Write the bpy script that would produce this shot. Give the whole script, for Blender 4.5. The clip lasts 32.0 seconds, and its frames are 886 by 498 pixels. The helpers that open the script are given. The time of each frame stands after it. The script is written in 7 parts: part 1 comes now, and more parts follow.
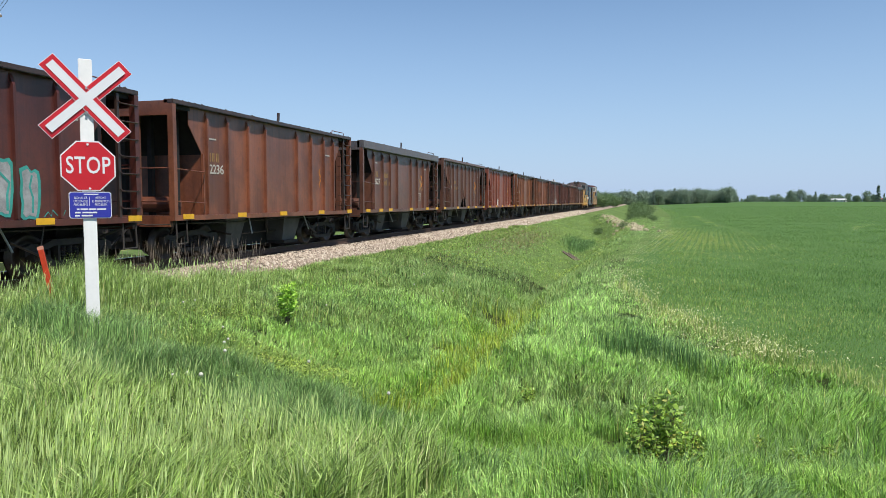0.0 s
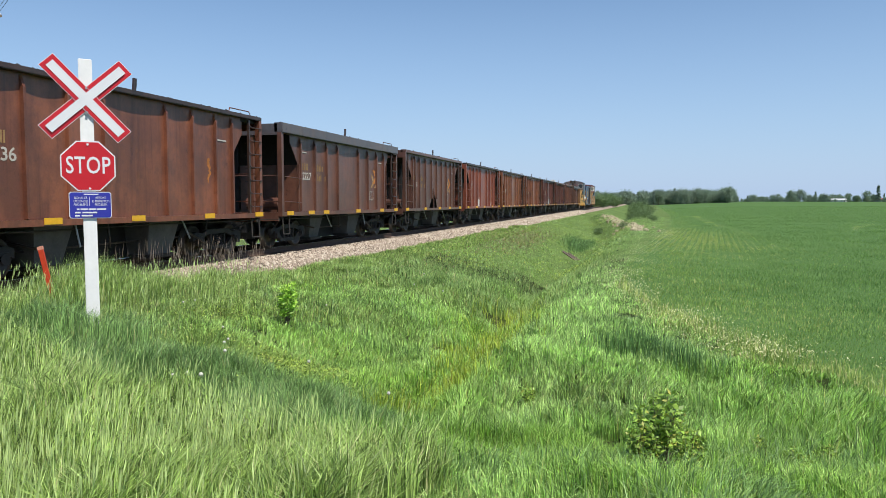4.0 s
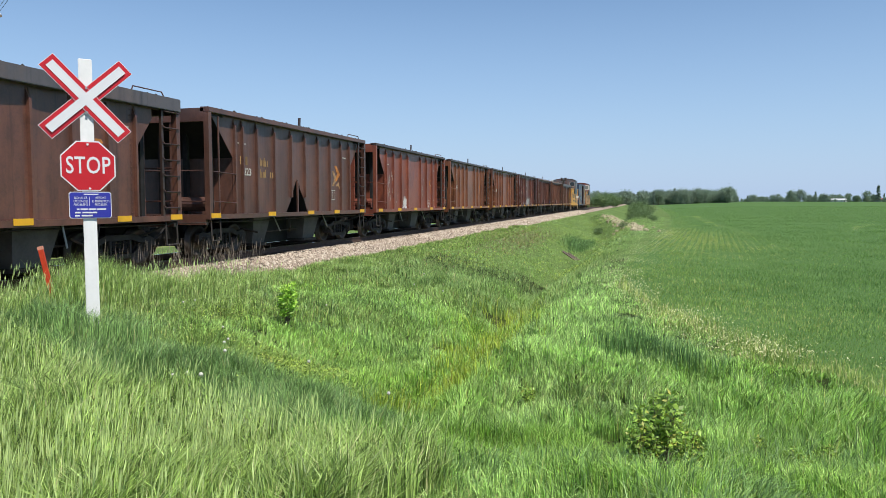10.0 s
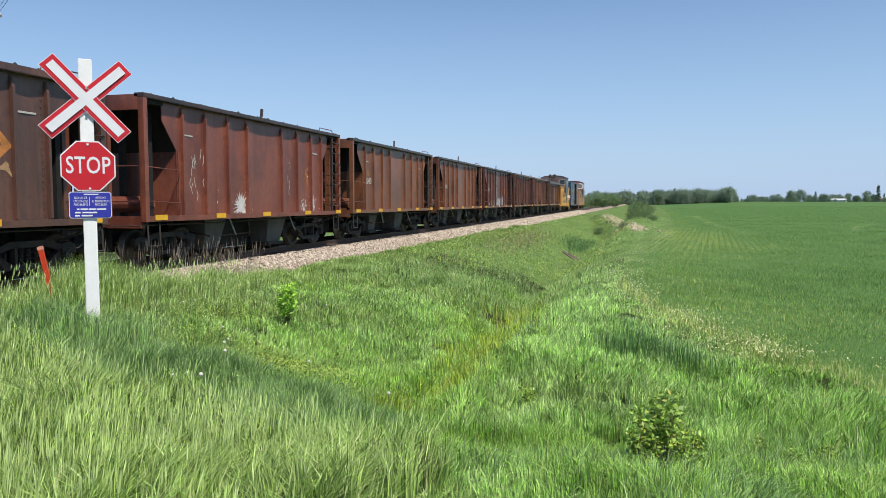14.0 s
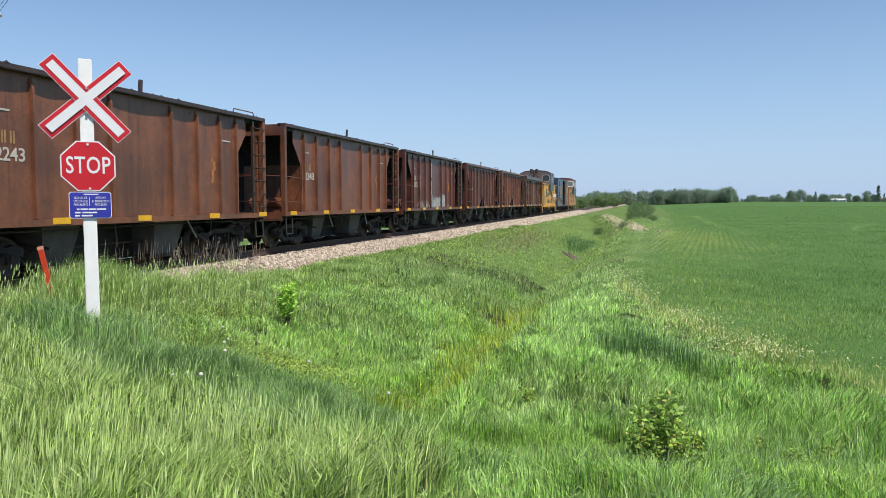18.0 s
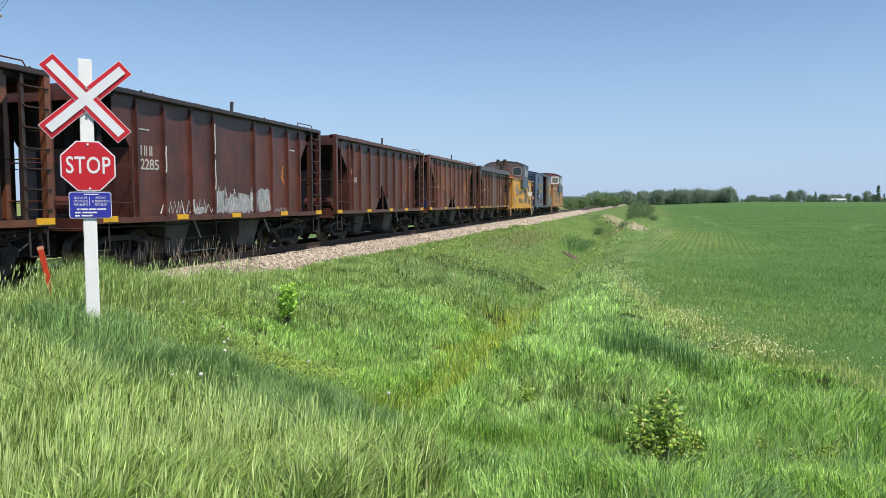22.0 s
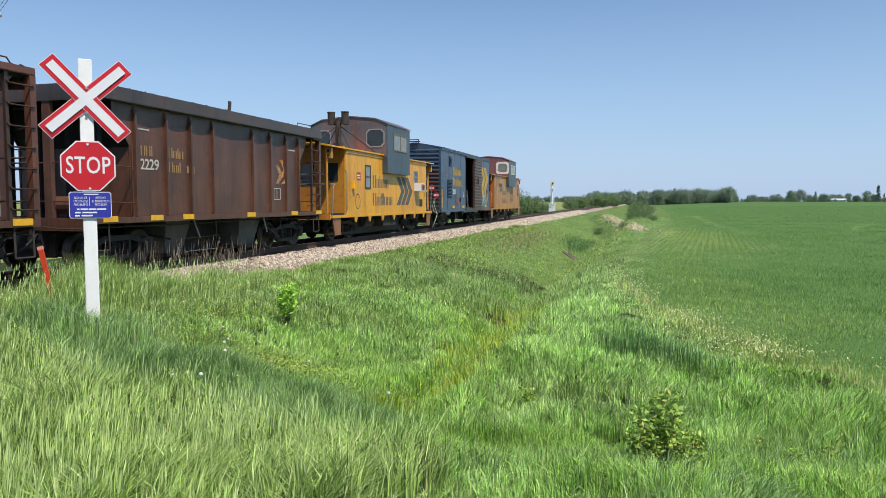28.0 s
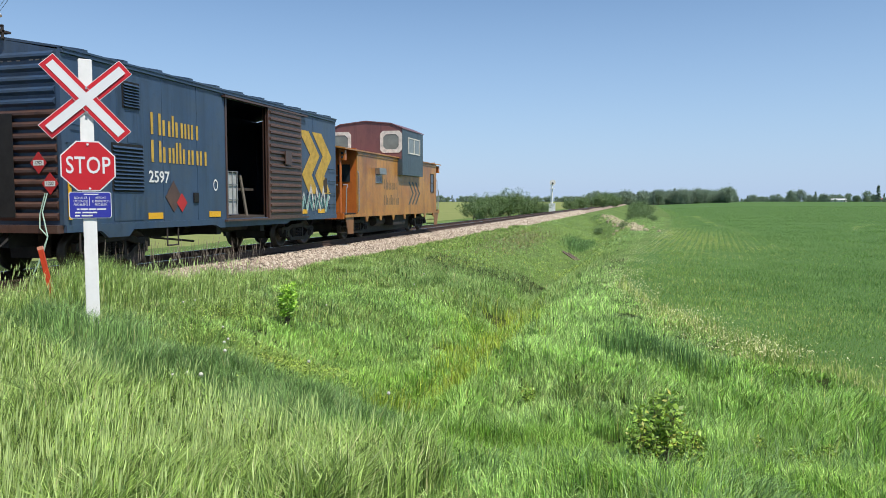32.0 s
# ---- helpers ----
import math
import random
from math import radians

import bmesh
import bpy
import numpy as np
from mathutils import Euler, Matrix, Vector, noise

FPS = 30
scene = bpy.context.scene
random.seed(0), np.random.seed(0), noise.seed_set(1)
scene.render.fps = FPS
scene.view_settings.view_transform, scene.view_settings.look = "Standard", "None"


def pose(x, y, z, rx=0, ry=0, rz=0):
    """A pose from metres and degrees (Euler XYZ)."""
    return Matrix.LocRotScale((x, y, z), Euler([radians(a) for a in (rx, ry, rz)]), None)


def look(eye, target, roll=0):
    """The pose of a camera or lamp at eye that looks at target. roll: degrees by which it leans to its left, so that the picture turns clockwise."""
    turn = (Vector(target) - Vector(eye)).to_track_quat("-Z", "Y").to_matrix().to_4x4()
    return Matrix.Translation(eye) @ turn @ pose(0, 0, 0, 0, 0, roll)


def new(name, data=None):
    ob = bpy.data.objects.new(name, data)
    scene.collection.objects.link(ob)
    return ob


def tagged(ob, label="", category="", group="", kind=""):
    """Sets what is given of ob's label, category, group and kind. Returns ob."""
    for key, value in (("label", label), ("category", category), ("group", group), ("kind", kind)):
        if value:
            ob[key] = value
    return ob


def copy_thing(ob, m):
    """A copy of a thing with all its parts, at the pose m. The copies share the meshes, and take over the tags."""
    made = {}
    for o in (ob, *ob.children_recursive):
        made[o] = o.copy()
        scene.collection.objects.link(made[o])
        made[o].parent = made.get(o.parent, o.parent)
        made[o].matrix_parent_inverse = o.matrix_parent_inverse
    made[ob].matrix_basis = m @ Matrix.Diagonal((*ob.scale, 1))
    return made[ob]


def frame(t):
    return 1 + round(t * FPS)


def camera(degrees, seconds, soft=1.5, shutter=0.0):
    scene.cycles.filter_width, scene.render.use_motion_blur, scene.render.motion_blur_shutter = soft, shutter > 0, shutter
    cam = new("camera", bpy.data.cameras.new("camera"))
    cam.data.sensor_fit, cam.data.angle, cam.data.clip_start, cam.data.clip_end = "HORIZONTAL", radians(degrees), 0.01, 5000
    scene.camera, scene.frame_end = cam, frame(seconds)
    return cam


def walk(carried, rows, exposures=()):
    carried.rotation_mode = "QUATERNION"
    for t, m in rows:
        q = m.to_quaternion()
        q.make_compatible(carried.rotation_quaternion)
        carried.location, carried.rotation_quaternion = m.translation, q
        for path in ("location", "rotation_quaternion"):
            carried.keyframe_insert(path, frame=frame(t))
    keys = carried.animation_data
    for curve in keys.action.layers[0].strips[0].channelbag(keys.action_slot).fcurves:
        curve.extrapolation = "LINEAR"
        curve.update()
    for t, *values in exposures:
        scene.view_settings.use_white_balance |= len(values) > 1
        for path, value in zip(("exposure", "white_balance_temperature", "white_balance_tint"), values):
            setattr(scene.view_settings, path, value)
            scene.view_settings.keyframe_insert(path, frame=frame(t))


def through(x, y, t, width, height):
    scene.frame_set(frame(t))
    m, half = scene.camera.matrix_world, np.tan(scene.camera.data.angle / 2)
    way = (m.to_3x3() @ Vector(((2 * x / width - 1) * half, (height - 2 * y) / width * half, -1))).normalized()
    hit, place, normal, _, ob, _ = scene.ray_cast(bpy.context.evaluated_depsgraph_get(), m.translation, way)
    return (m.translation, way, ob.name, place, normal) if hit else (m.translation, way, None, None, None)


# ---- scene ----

# ---- camera ----
# x: away from the track, y: along it, z = 0 at the top of the rail
cam = camera(62.97, 32.0, soft=0.82)
EYE = pose(0, 0, 1.45, 90 - 3.77, 0, 15.52)
walk(cam, [(0.0, EYE), (32.0, EYE)])

# ---- sky and sun ----
SUN_DIR = Vector((1.0, -0.72, 2.0)).normalized()
world = bpy.data.worlds.new("sky")
scene.world = world
world.use_nodes = True
wn = world.node_tree
sky = wn.nodes.new("ShaderNodeTexSky")
sky.sky_type = "NISHITA"
sky.sun_disc = False
sky.sun_elevation = math.asin(SUN_DIR.z)
sky.sun_rotation = math.atan2(SUN_DIR.x, SUN_DIR.y)
sky.air_density, sky.dust_density, sky.ozone_density = 1.0, 0.25, 3.0
# summer haze: the sky pales to a soft blue towards the horizon
tc = wn.nodes.new("ShaderNodeTexCoord")
up = wn.nodes.new("ShaderNodeSeparateXYZ")
wn.links.new(tc.outputs["Generated"], up.inputs[0])
haze = wn.nodes.new("ShaderNodeValToRGB")
haze.color_ramp.elements.new(0.1)
for e, (p, v) in zip(haze.color_ramp.elements, ((0.0, 0.85), (0.12, 0.5), (0.32, 0.0))):
    e.position, e.color = p, (v, v, v, 1)
wn.links.new(up.outputs[2], haze.inputs[0])
blend = wn.nodes.new("ShaderNodeMix")
blend.data_type = "RGBA"
blend.inputs[7].default_value = (3.35, 4.6, 6.8, 1)
wn.links.new(haze.outputs[0], blend.inputs[0])
wn.links.new(sky.outputs[0], blend.inputs[6])
vivid = wn.nodes.new("ShaderNodeHueSaturation")
vivid.inputs["Saturation"].default_value = 1.08
wn.links.new(blend.outputs[2], vivid.inputs["Color"])
wn.links.new(vivid.outputs[0], wn.nodes["Background"].inputs[0])
wn.nodes["Background"].inputs[1].default_value = 0.11
sun = new("sun", bpy.data.lights.new("sun", "SUN"))
sun.data.energy, sun.data.angle, sun.data.color = 4.2, radians(0.55), (1.0, 0.95, 0.87)
sun.matrix_world = look(SUN_DIR * 100, (0, 0, 0))
scene.view_settings.exposure = 0.2

# ---- mesh helpers ----
class Shape:
    """Collects faces and makes one mesh of them."""

    def __init__(self):
        self.v, self.f = [], []

    def add(self, verts, faces):
        n = len(self.v)
        self.v += [tuple(p) for p in verts]
        self.f += [tuple(n + i for i in face) for face in faces]
        return self

    def box(self, x0, x1, y0, y1, z0, z1):
        return self.add([(x, y, z) for x in (x0, x1) for y in (y0, y1) for z in (z0, z1)],
                        [(0, 1, 3, 2), (4, 6, 7, 5), (0, 4, 5, 1), (2, 3, 7, 6), (0, 2, 6, 4), (1, 5, 7, 3)])

    def slab(self, outline, a, b, axis="x"):
        """An outline pulled out along an axis; x: (y, z), y: (x, z), z: (x, y)."""
        put = {"x": lambda p, c: (c, p[0], p[1]), "y": lambda p, c: (p[0], c, p[1]), "z": lambda p, c: (p[0], p[1], c)}[axis]
        n = len(outline)
        verts = [put(p, a) for p in outline] + [put(p, b) for p in outline]
        faces = [tuple(range(n)), tuple(range(2 * n - 1, n - 1, -1))]
        faces += [(i, n + i, n + (i + 1) % n, (i + 1) % n) for i in range(n)]
        return self.add(verts, faces)

    def tube(self, a, b, r, sides=6, r2=None):
        a, b = Vector(a), Vector(b)
        q = (b - a).to_track_quat("Z", "Y")
        r2 = r if r2 is None else r2
        ring = [Vector((math.cos(k * math.tau / sides), math.sin(k * math.tau / sides), 0)) for k in range(sides)]
        verts = [a + q @ (p * r) for p in ring] + [b + q @ (p * r2) for p in ring]
        faces = [tuple(range(sides - 1, -1, -1)), tuple(range(sides, 2 * sides))]
        faces += [(i, (i + 1) % sides, sides + (i + 1) % sides, sides + i) for i in range(sides)]
        return self.add(verts, faces)

    def path(self, points, r, sides=6):
        for a, b in zip(points, points[1:]):
            self.tube(a, b, r, sides)
        return self

    def lathe(self, profile, centre, sides=20):
        """Turned round the x axis; profile: (x, radius)."""
        cx, cy, cz = centre
        n = len(profile)
        verts = [(cx + x, cy + r * math.cos(k * math.tau / sides), cz + r * math.sin(k * math.tau / sides))
                 for k in range(sides) for x, r in profile]
        faces = [(k * n + i, k * n + i + 1, (k + 1) % sides * n + i + 1, (k + 1) % sides * n + i)
                 for k in range(sides) for i in range(n - 1)]
        return self.add(verts, faces)

    def mesh(self, name, bevel=0.0):
        me = bpy.data.meshes.new(name)
        bm = bmesh.new()
        vs = [bm.verts.new(p) for p in self.v]
        for face in self.f:
            bm.faces.new([vs[i] for i in face])
        bmesh.ops.recalc_face_normals(bm, faces=bm.faces)
        if bevel:
            bmesh.ops.bevel(bm, geom=bm.edges[:], offset=bevel, segments=2, affect="EDGES", clamp_overlap=True)
        bm.to_mesh(me)
        bm.free()
        return me


def part(name, shape, material, parent=None, label="", bevel=0.0, smooth=False):
    """One mesh object under a thing or a part."""
    me = shape.mesh(name, bevel) if isinstance(shape, Shape) else shape
    if smooth:
        me.shade_smooth()
    if not me.materials:
        me.materials.append(material)
    ob = new(name, me)
    if parent:
        ob.parent = parent
    if label:
        ob["label"] = label
    return ob


def empty(name, m=Matrix()):
    ob = new(name)
    ob.empty_display_size = 0.2
    ob.matrix_basis = m
    return ob


def soup(name, verts, quads=None, tris=None, material=None, smooth=False):
    """A mesh from arrays, fast."""
    me = bpy.data.meshes.new(name)
    quads = np.zeros((0, 4), int) if quads is None else quads
    tris = np.zeros((0, 3), int) if tris is None else tris
    me.vertices.add(len(verts))
    me.vertices.foreach_set("co", np.asarray(verts, np.float32).ravel())
    loops = np.concatenate([quads.ravel(), tris.ravel()]).astype(np.int32)
    me.loops.add(len(loops))
    me.loops.foreach_set("vertex_index", loops)
    total = np.concatenate([np.full(len(quads), 4), np.full(len(tris), 3)]).astype(np.int32)
    me.polygons.add(len(total))
    me.polygons.foreach_set("loop_start", np.concatenate([[0], np.cumsum(total)[:-1]]).astype(np.int32))
    me.polygons.foreach_set("use_smooth", np.full(len(total), smooth))
    me.update(calc_edges=True)
    if material:
        me.materials.append(material)
    return me


def words(text, size, material, m, parent, name="lettering", depth=0.002, spacing=1.0, bold=0.0):
    """Lettering in the built-in font, centred, as a mesh."""
    cu = bpy.data.curves.new(name, "FONT")
    cu.body, cu.size, cu.align_x, cu.align_y, cu.extrude = text, size, "CENTER", "CENTER", depth
    cu.space_character, cu.offset, cu.resolution_u = spacing, bold, 3
    tmp = bpy.data.objects.new(name, cu)
    me = bpy.data.meshes.new_from_object(tmp)
    bpy.data.objects.remove(tmp)
    me.materials.clear()
    ob = part(name, me, material, parent)
    ob.matrix_basis = m
    return ob


def on_side(y, z, x):
    """The pose of lettering on a side that faces +x."""
    return Matrix(((0, 0, 1, x), (1, 0, 0, y), (0, 1, 0, z), (0, 0, 0, 1)))


# ---- material helpers ----
def nodes_of(name):
    mat = bpy.data.materials.new(name)
    mat.use_nodes = True
    nt = mat.node_tree
    return mat, nt, nt.nodes["Principled BSDF"]


def coords(nt, scale, kind="Object"):
    tc = nt.nodes.new("ShaderNodeTexCoord")
    mp = nt.nodes.new("ShaderNodeMapping")
    mp.inputs["Scale"].default_value = scale
    nt.links.new(tc.outputs[kind], mp.inputs[0])
    return mp.outputs[0]


def noise_of(nt, scale, where, detail=5.0, rough=0.6):
    n = nt.nodes.new("ShaderNodeTexNoise")
    n.inputs["Scale"].default_value, n.inputs["Detail"].default_value, n.inputs["Roughness"].default_value = scale, detail, rough
    if where:
        nt.links.new(where, n.inputs["Vector"])
    return n.outputs["Fac"]


def ramp(nt, fac, stops):
    r = nt.nodes.new("ShaderNodeValToRGB")
    while len(r.color_ramp.elements) < len(stops):
        r.color_ramp.elements.new(0.5)
    for e, (p, c) in zip(r.color_ramp.elements, stops):
        e.position, e.color = p, (*c, 1) if len(c) == 3 else c
    nt.links.new(fac, r.inputs[0])
    return r.outputs[0]


def mix(nt, fac, a, b, how="MIX"):
    m = nt.nodes.new("ShaderNodeMix")
    m.data_type, m.blend_type = "RGBA", how
    for key, val in ((0, fac), (6, a), (7, b)):
        if isinstance(val, bpy.types.NodeSocket):
            nt.links.new(val, m.inputs[key])
        else:
            m.inputs[key].default_value = val if key == 0 else (*val, 1)
    return m.outputs[2]


def bump(nt, bsdf, height, strength, distance):
    b = nt.nodes.new("ShaderNodeBump")
    b.inputs["Strength"].default_value, b.inputs["Distance"].default_value = strength, distance
    nt.links.new(height, b.inputs["Height"])
    nt.links.new(b.outputs[0], bsdf.inputs["Normal"])


def plain(name, colour, rough=0.6, metal=0.0, vary=0.25, scale=6.0, relief=0.003):
    """Painted or bare surface with blotches and fine grain."""
    mat, nt, b = nodes_of(name)
    where = coords(nt, (1, 1, 1))
    big, fine = noise_of(nt, scale, where), noise_of(nt, scale * 9, where, 3)
    dark = [c * (1 - vary) for c in colour]
    light = [min(1, c * (1 + vary)) for c in colour]
    col = ramp(nt, big, [(0.3, dark), (0.7, light)])
    col = mix(nt, 0.25, col, ramp(nt, fine, [(0.3, dark), (0.7, light)]))
    nt.links.new(col, b.inputs["Base Color"])
    b.inputs["Roughness"].default_value, b.inputs["Metallic"].default_value = rough, metal
    bump(nt, b, fine, 0.3, relief)
    return mat


def rusty(name, paint, rust, dark, amount=0.5, seed=0.0, dust=0.1):
    """Weathered car paint: blotches of rust, streaks that run down, fine grain."""
    mat, nt, b = nodes_of(name)
    tc = nt.nodes.new("ShaderNodeTexCoord")
    off = nt.nodes.new("ShaderNodeVectorMath")
    off.operation = "ADD"
    off.inputs[1].default_value = (seed * 3.1, seed * 7.7, seed * 1.3)
    nt.links.new(tc.outputs["Object"], off.inputs[0])

    def scaled(s):
        mp = nt.nodes.new("ShaderNodeMapping")
        mp.inputs["Scale"].default_value = s
        nt.links.new(off.outputs[0], mp.inputs[0])
        return mp.outputs[0]

    patch = noise_of(nt, 0.45, scaled((1, 1, 1.3)), 4, 0.55)
    blot = noise_of(nt, 1.1, scaled((1, 1, 0.7)), 8, 0.7)
    streak = noise_of(nt, 1.0, scaled((1.4, 2.4, 0.3)), 6, 0.6)
    drip = noise_of(nt, 1.0, scaled((7, 11, 0.35)), 4, 0.55)
    mottle = noise_of(nt, 6.0, scaled((1, 1, 1)), 6, 0.7)
    grain = noise_of(nt, 34, scaled((1, 1, 1)), 4, 0.7)
    both = [(p + r_) / 2 for p, r_ in zip(paint, rust)]
    col = mix(nt, ramp(nt, blot, [(0.5 - 0.16 * amount, (0, 0, 0)), (0.6, (1, 1, 1))]), paint, rust)
    col = mix(nt, ramp(nt, patch, [(0.42, (0, 0, 0)), (0.7, (0.5, 0.5, 0.5))]), col, [min(1, c * 1.3) for c in both])
    col = mix(nt, ramp(nt, streak, [(0.5, (0, 0, 0)), (0.68, (0.5, 0.5, 0.5))]), col, dark)
    col = mix(nt, ramp(nt, streak, [(0.26, (0.3, 0.3, 0.3)), (0.42, (0, 0, 0))]), col, [min(1, c * 1.4 + 0.01) for c in rust])
    col = mix(nt, ramp(nt, drip, [(0.57, (0, 0, 0)), (0.7, (0.4, 0.4, 0.4))]), col, [c * 0.6 for c in dark])
    col = mix(nt, ramp(nt, mottle, [(0.3, (0.45, 0.45, 0.45)), (0.5, (0, 0, 0))]), col, dark)
    col = mix(nt, 0.18, col, ramp(nt, grain, [(0.3, dark), (0.7, [min(1, c * 1.3) for c in both])]))
    flake = noise_of(nt, 2.6, scaled((1, 1, 0.8)), 9, 0.75)
    col = mix(nt, ramp(nt, flake, [(0.63, (0, 0, 0)), (0.68, (0.6, 0.6, 0.6))]), col, [c * 0.6 for c in dark])
    nt.links.new(col, b.inputs["Base Color"])
    nt.links.new(ramp(nt, mottle, [(0.3, (0.3, 0.3, 0.3)), (0.7, (0.46, 0.46, 0.46))]), b.inputs["Roughness"])
    b.inputs["Specular IOR Level"].default_value = 0.6
    # a film of road dust
    b.inputs["Sheen Weight"].default_value, b.inputs["Sheen Roughness"].default_value = dust, 0.4
    b.inputs["Sheen Tint"].default_value = (*[min(1, 0.15 + 3.0 * c) for c in both], 1)
    bump(nt, b, mix(nt, 0.5, grain, mottle), 0.25, 0.004)
    return mat


def leafy(name, low, high, dry=None, dry_share=0.0, patch=0.35, gloss=0.45, through=0.13):
    """Leaves and blades: each of its own shade, in patches, and some light comes through."""
    mat, nt, b = nodes_of(name)
    geo = nt.nodes.new("ShaderNodeNewGeometry")
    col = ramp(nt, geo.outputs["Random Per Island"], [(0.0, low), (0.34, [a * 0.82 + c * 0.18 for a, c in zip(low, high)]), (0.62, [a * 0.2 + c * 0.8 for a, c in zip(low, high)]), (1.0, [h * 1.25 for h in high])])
    where = nt.nodes.new("ShaderNodeMapping")
    nt.links.new(geo.outputs["Position"], where.inputs[0])
    pat = noise_of(nt, patch, where.outputs[0], 3)
    col = mix(nt, ramp(nt, pat, [(0.35, (0, 0, 0)), (0.7, (0.3, 0.3, 0.3))]), col, [h * 1.08 for h in high])
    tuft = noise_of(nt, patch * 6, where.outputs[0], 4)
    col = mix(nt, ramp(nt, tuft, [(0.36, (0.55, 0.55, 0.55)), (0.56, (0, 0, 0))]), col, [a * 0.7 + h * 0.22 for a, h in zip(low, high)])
    if dry:
        n = nt.nodes.new("ShaderNodeMath")
        n.operation, n.inputs[1].default_value = "GREATER_THAN", 1 - dry_share
        wn2 = nt.nodes.new("ShaderNodeTexWhiteNoise")
        wn2.noise_dimensions = "1D"
        nt.links.new(geo.outputs["Random Per Island"], wn2.inputs["W"])
        nt.links.new(wn2.outputs["Value"], n.inputs[0])
        col = mix(nt, n.outputs[0], col, dry)
    nt.links.new(col, b.inputs["Base Color"])
    b.inputs["Roughness"].default_value = gloss
    b.inputs["Specular IOR Level"].default_value = 0.4
    tr = nt.nodes.new("ShaderNodeBsdfTranslucent")
    nt.links.new(mix(nt, 1.0, col, (through * 2,) * 3, "MULTIPLY"), tr.inputs[0])
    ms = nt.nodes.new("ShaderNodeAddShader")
    out = nt.nodes["Material Output"]
    nt.links.new(b.outputs[0], ms.inputs[0])
    nt.links.new(tr.outputs[0], ms.inputs[1])
    nt.links.new(ms.outputs[0], out.inputs[0])
    return mat


# ---- materials ----
M = {}
# bare dark steel, and the painted shade of recesses and openings
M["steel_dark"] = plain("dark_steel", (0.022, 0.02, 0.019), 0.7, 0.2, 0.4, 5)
M["truck"] = plain("dusty_truck_steel", (0.042, 0.035, 0.03), 0.8, 0.1, 0.5, 4)
M["wheel"] = plain("worn_wheel_steel", (0.07, 0.055, 0.045), 0.5, 0.5, 0.4, 5)
M["chute"] = plain("dusty_grey_chute", (0.1, 0.095, 0.09), 0.85, 0.0, 0.35, 2.5)
M["reflector"] = plain("yellow_reflector", (0.8, 0.42, 0.02), 0.4, 0.0, 0.12, 9)
M["white"] = plain("white_paint", (0.78, 0.77, 0.74), 0.6, 0, 0.06, 5)
M["faded_white"] = plain("faded_white_paint", (0.5, 0.46, 0.4), 0.7, 0, 0.2, 8)
M["faded_yellow"] = plain("faded_yellow_paint", (0.36, 0.22, 0.09), 0.7, 0, 0.3, 8)
M["red"] = plain("red_sign_sheeting", (0.55, 0.012, 0.02), 0.4, 0, 0.08, 3)
M["sign_white"] = plain("white_sign_sheeting", (0.74, 0.74, 0.74), 0.4, 0, 0.04, 3)
M["sign_blue"] = plain("blue_sign_sheeting", (0.03, 0.035, 0.33), 0.4, 0, 0.08, 3)
M["galv"] = plain("galvanised_steel", (0.4, 0.4, 0.4), 0.45, 0.7, 0.2, 8)
M["wood_grey"] = plain("weathered_wood", (0.2, 0.16, 0.12), 0.85, 0, 0.3, 3)
M["wood_dark"] = plain("creosoted_wood", (0.06, 0.045, 0.035), 0.9, 0, 0.4, 3)
M["glass"] = plain("window_glass", (0.03, 0.04, 0.045), 0.06, 0.0, 0.1, 1)
M["pale_glass"] = plain("curtained_glass", (0.2, 0.22, 0.2), 0.08, 0.0, 0.2, 3)
M["rail_side"] = plain("rusty_rail", (0.09, 0.055, 0.04), 0.75, 0.2, 0.3, 4)
M["rail_top"] = plain("polished_rail", (0.5, 0.5, 0.5), 0.25, 1.0, 0.1, 4)

# ---- the lie of the land ----
TRACK_X = -12.0
rng = np.random.default_rng(7)


def ease(a, b, v):
    k = np.clip((v - a) / (b - a), 0, 1)
    return k * k * (3 - 2 * k)


def wave(x, y):
    """Slow uneven ground, about -1 to 1."""
    return (np.sin(0.9 * x + 0.4 * y) + np.sin(0.33 * x - 0.71 * y + 1.3) + np.sin(1.7 * x + 1.1 * y + 0.5) * 0.6
            + np.sin(2.9 * x - 2.3 * y + 2.1) * 0.35) / 2.9


def field_edge(y):
    return np.interp(y, [7.5, 8.4, 9.4, 11.3, 14.4, 19, 26, 33, 46, 58, 66, 130, 400], [14, 5.5, 2.75, 1.45, 0.45, -0.85, -0.7, -0.3, 0.65, 1.6, 2.3, 4.2, 6.0])


def ditch_line(y):
    return np.interp(y, [6, 8, 9.7, 12, 16, 21, 30, 44, 75], [-2.7, -2.85, -2.75, -2.75, -3.15, -3.55, -3.95, -4.6, -5.0])


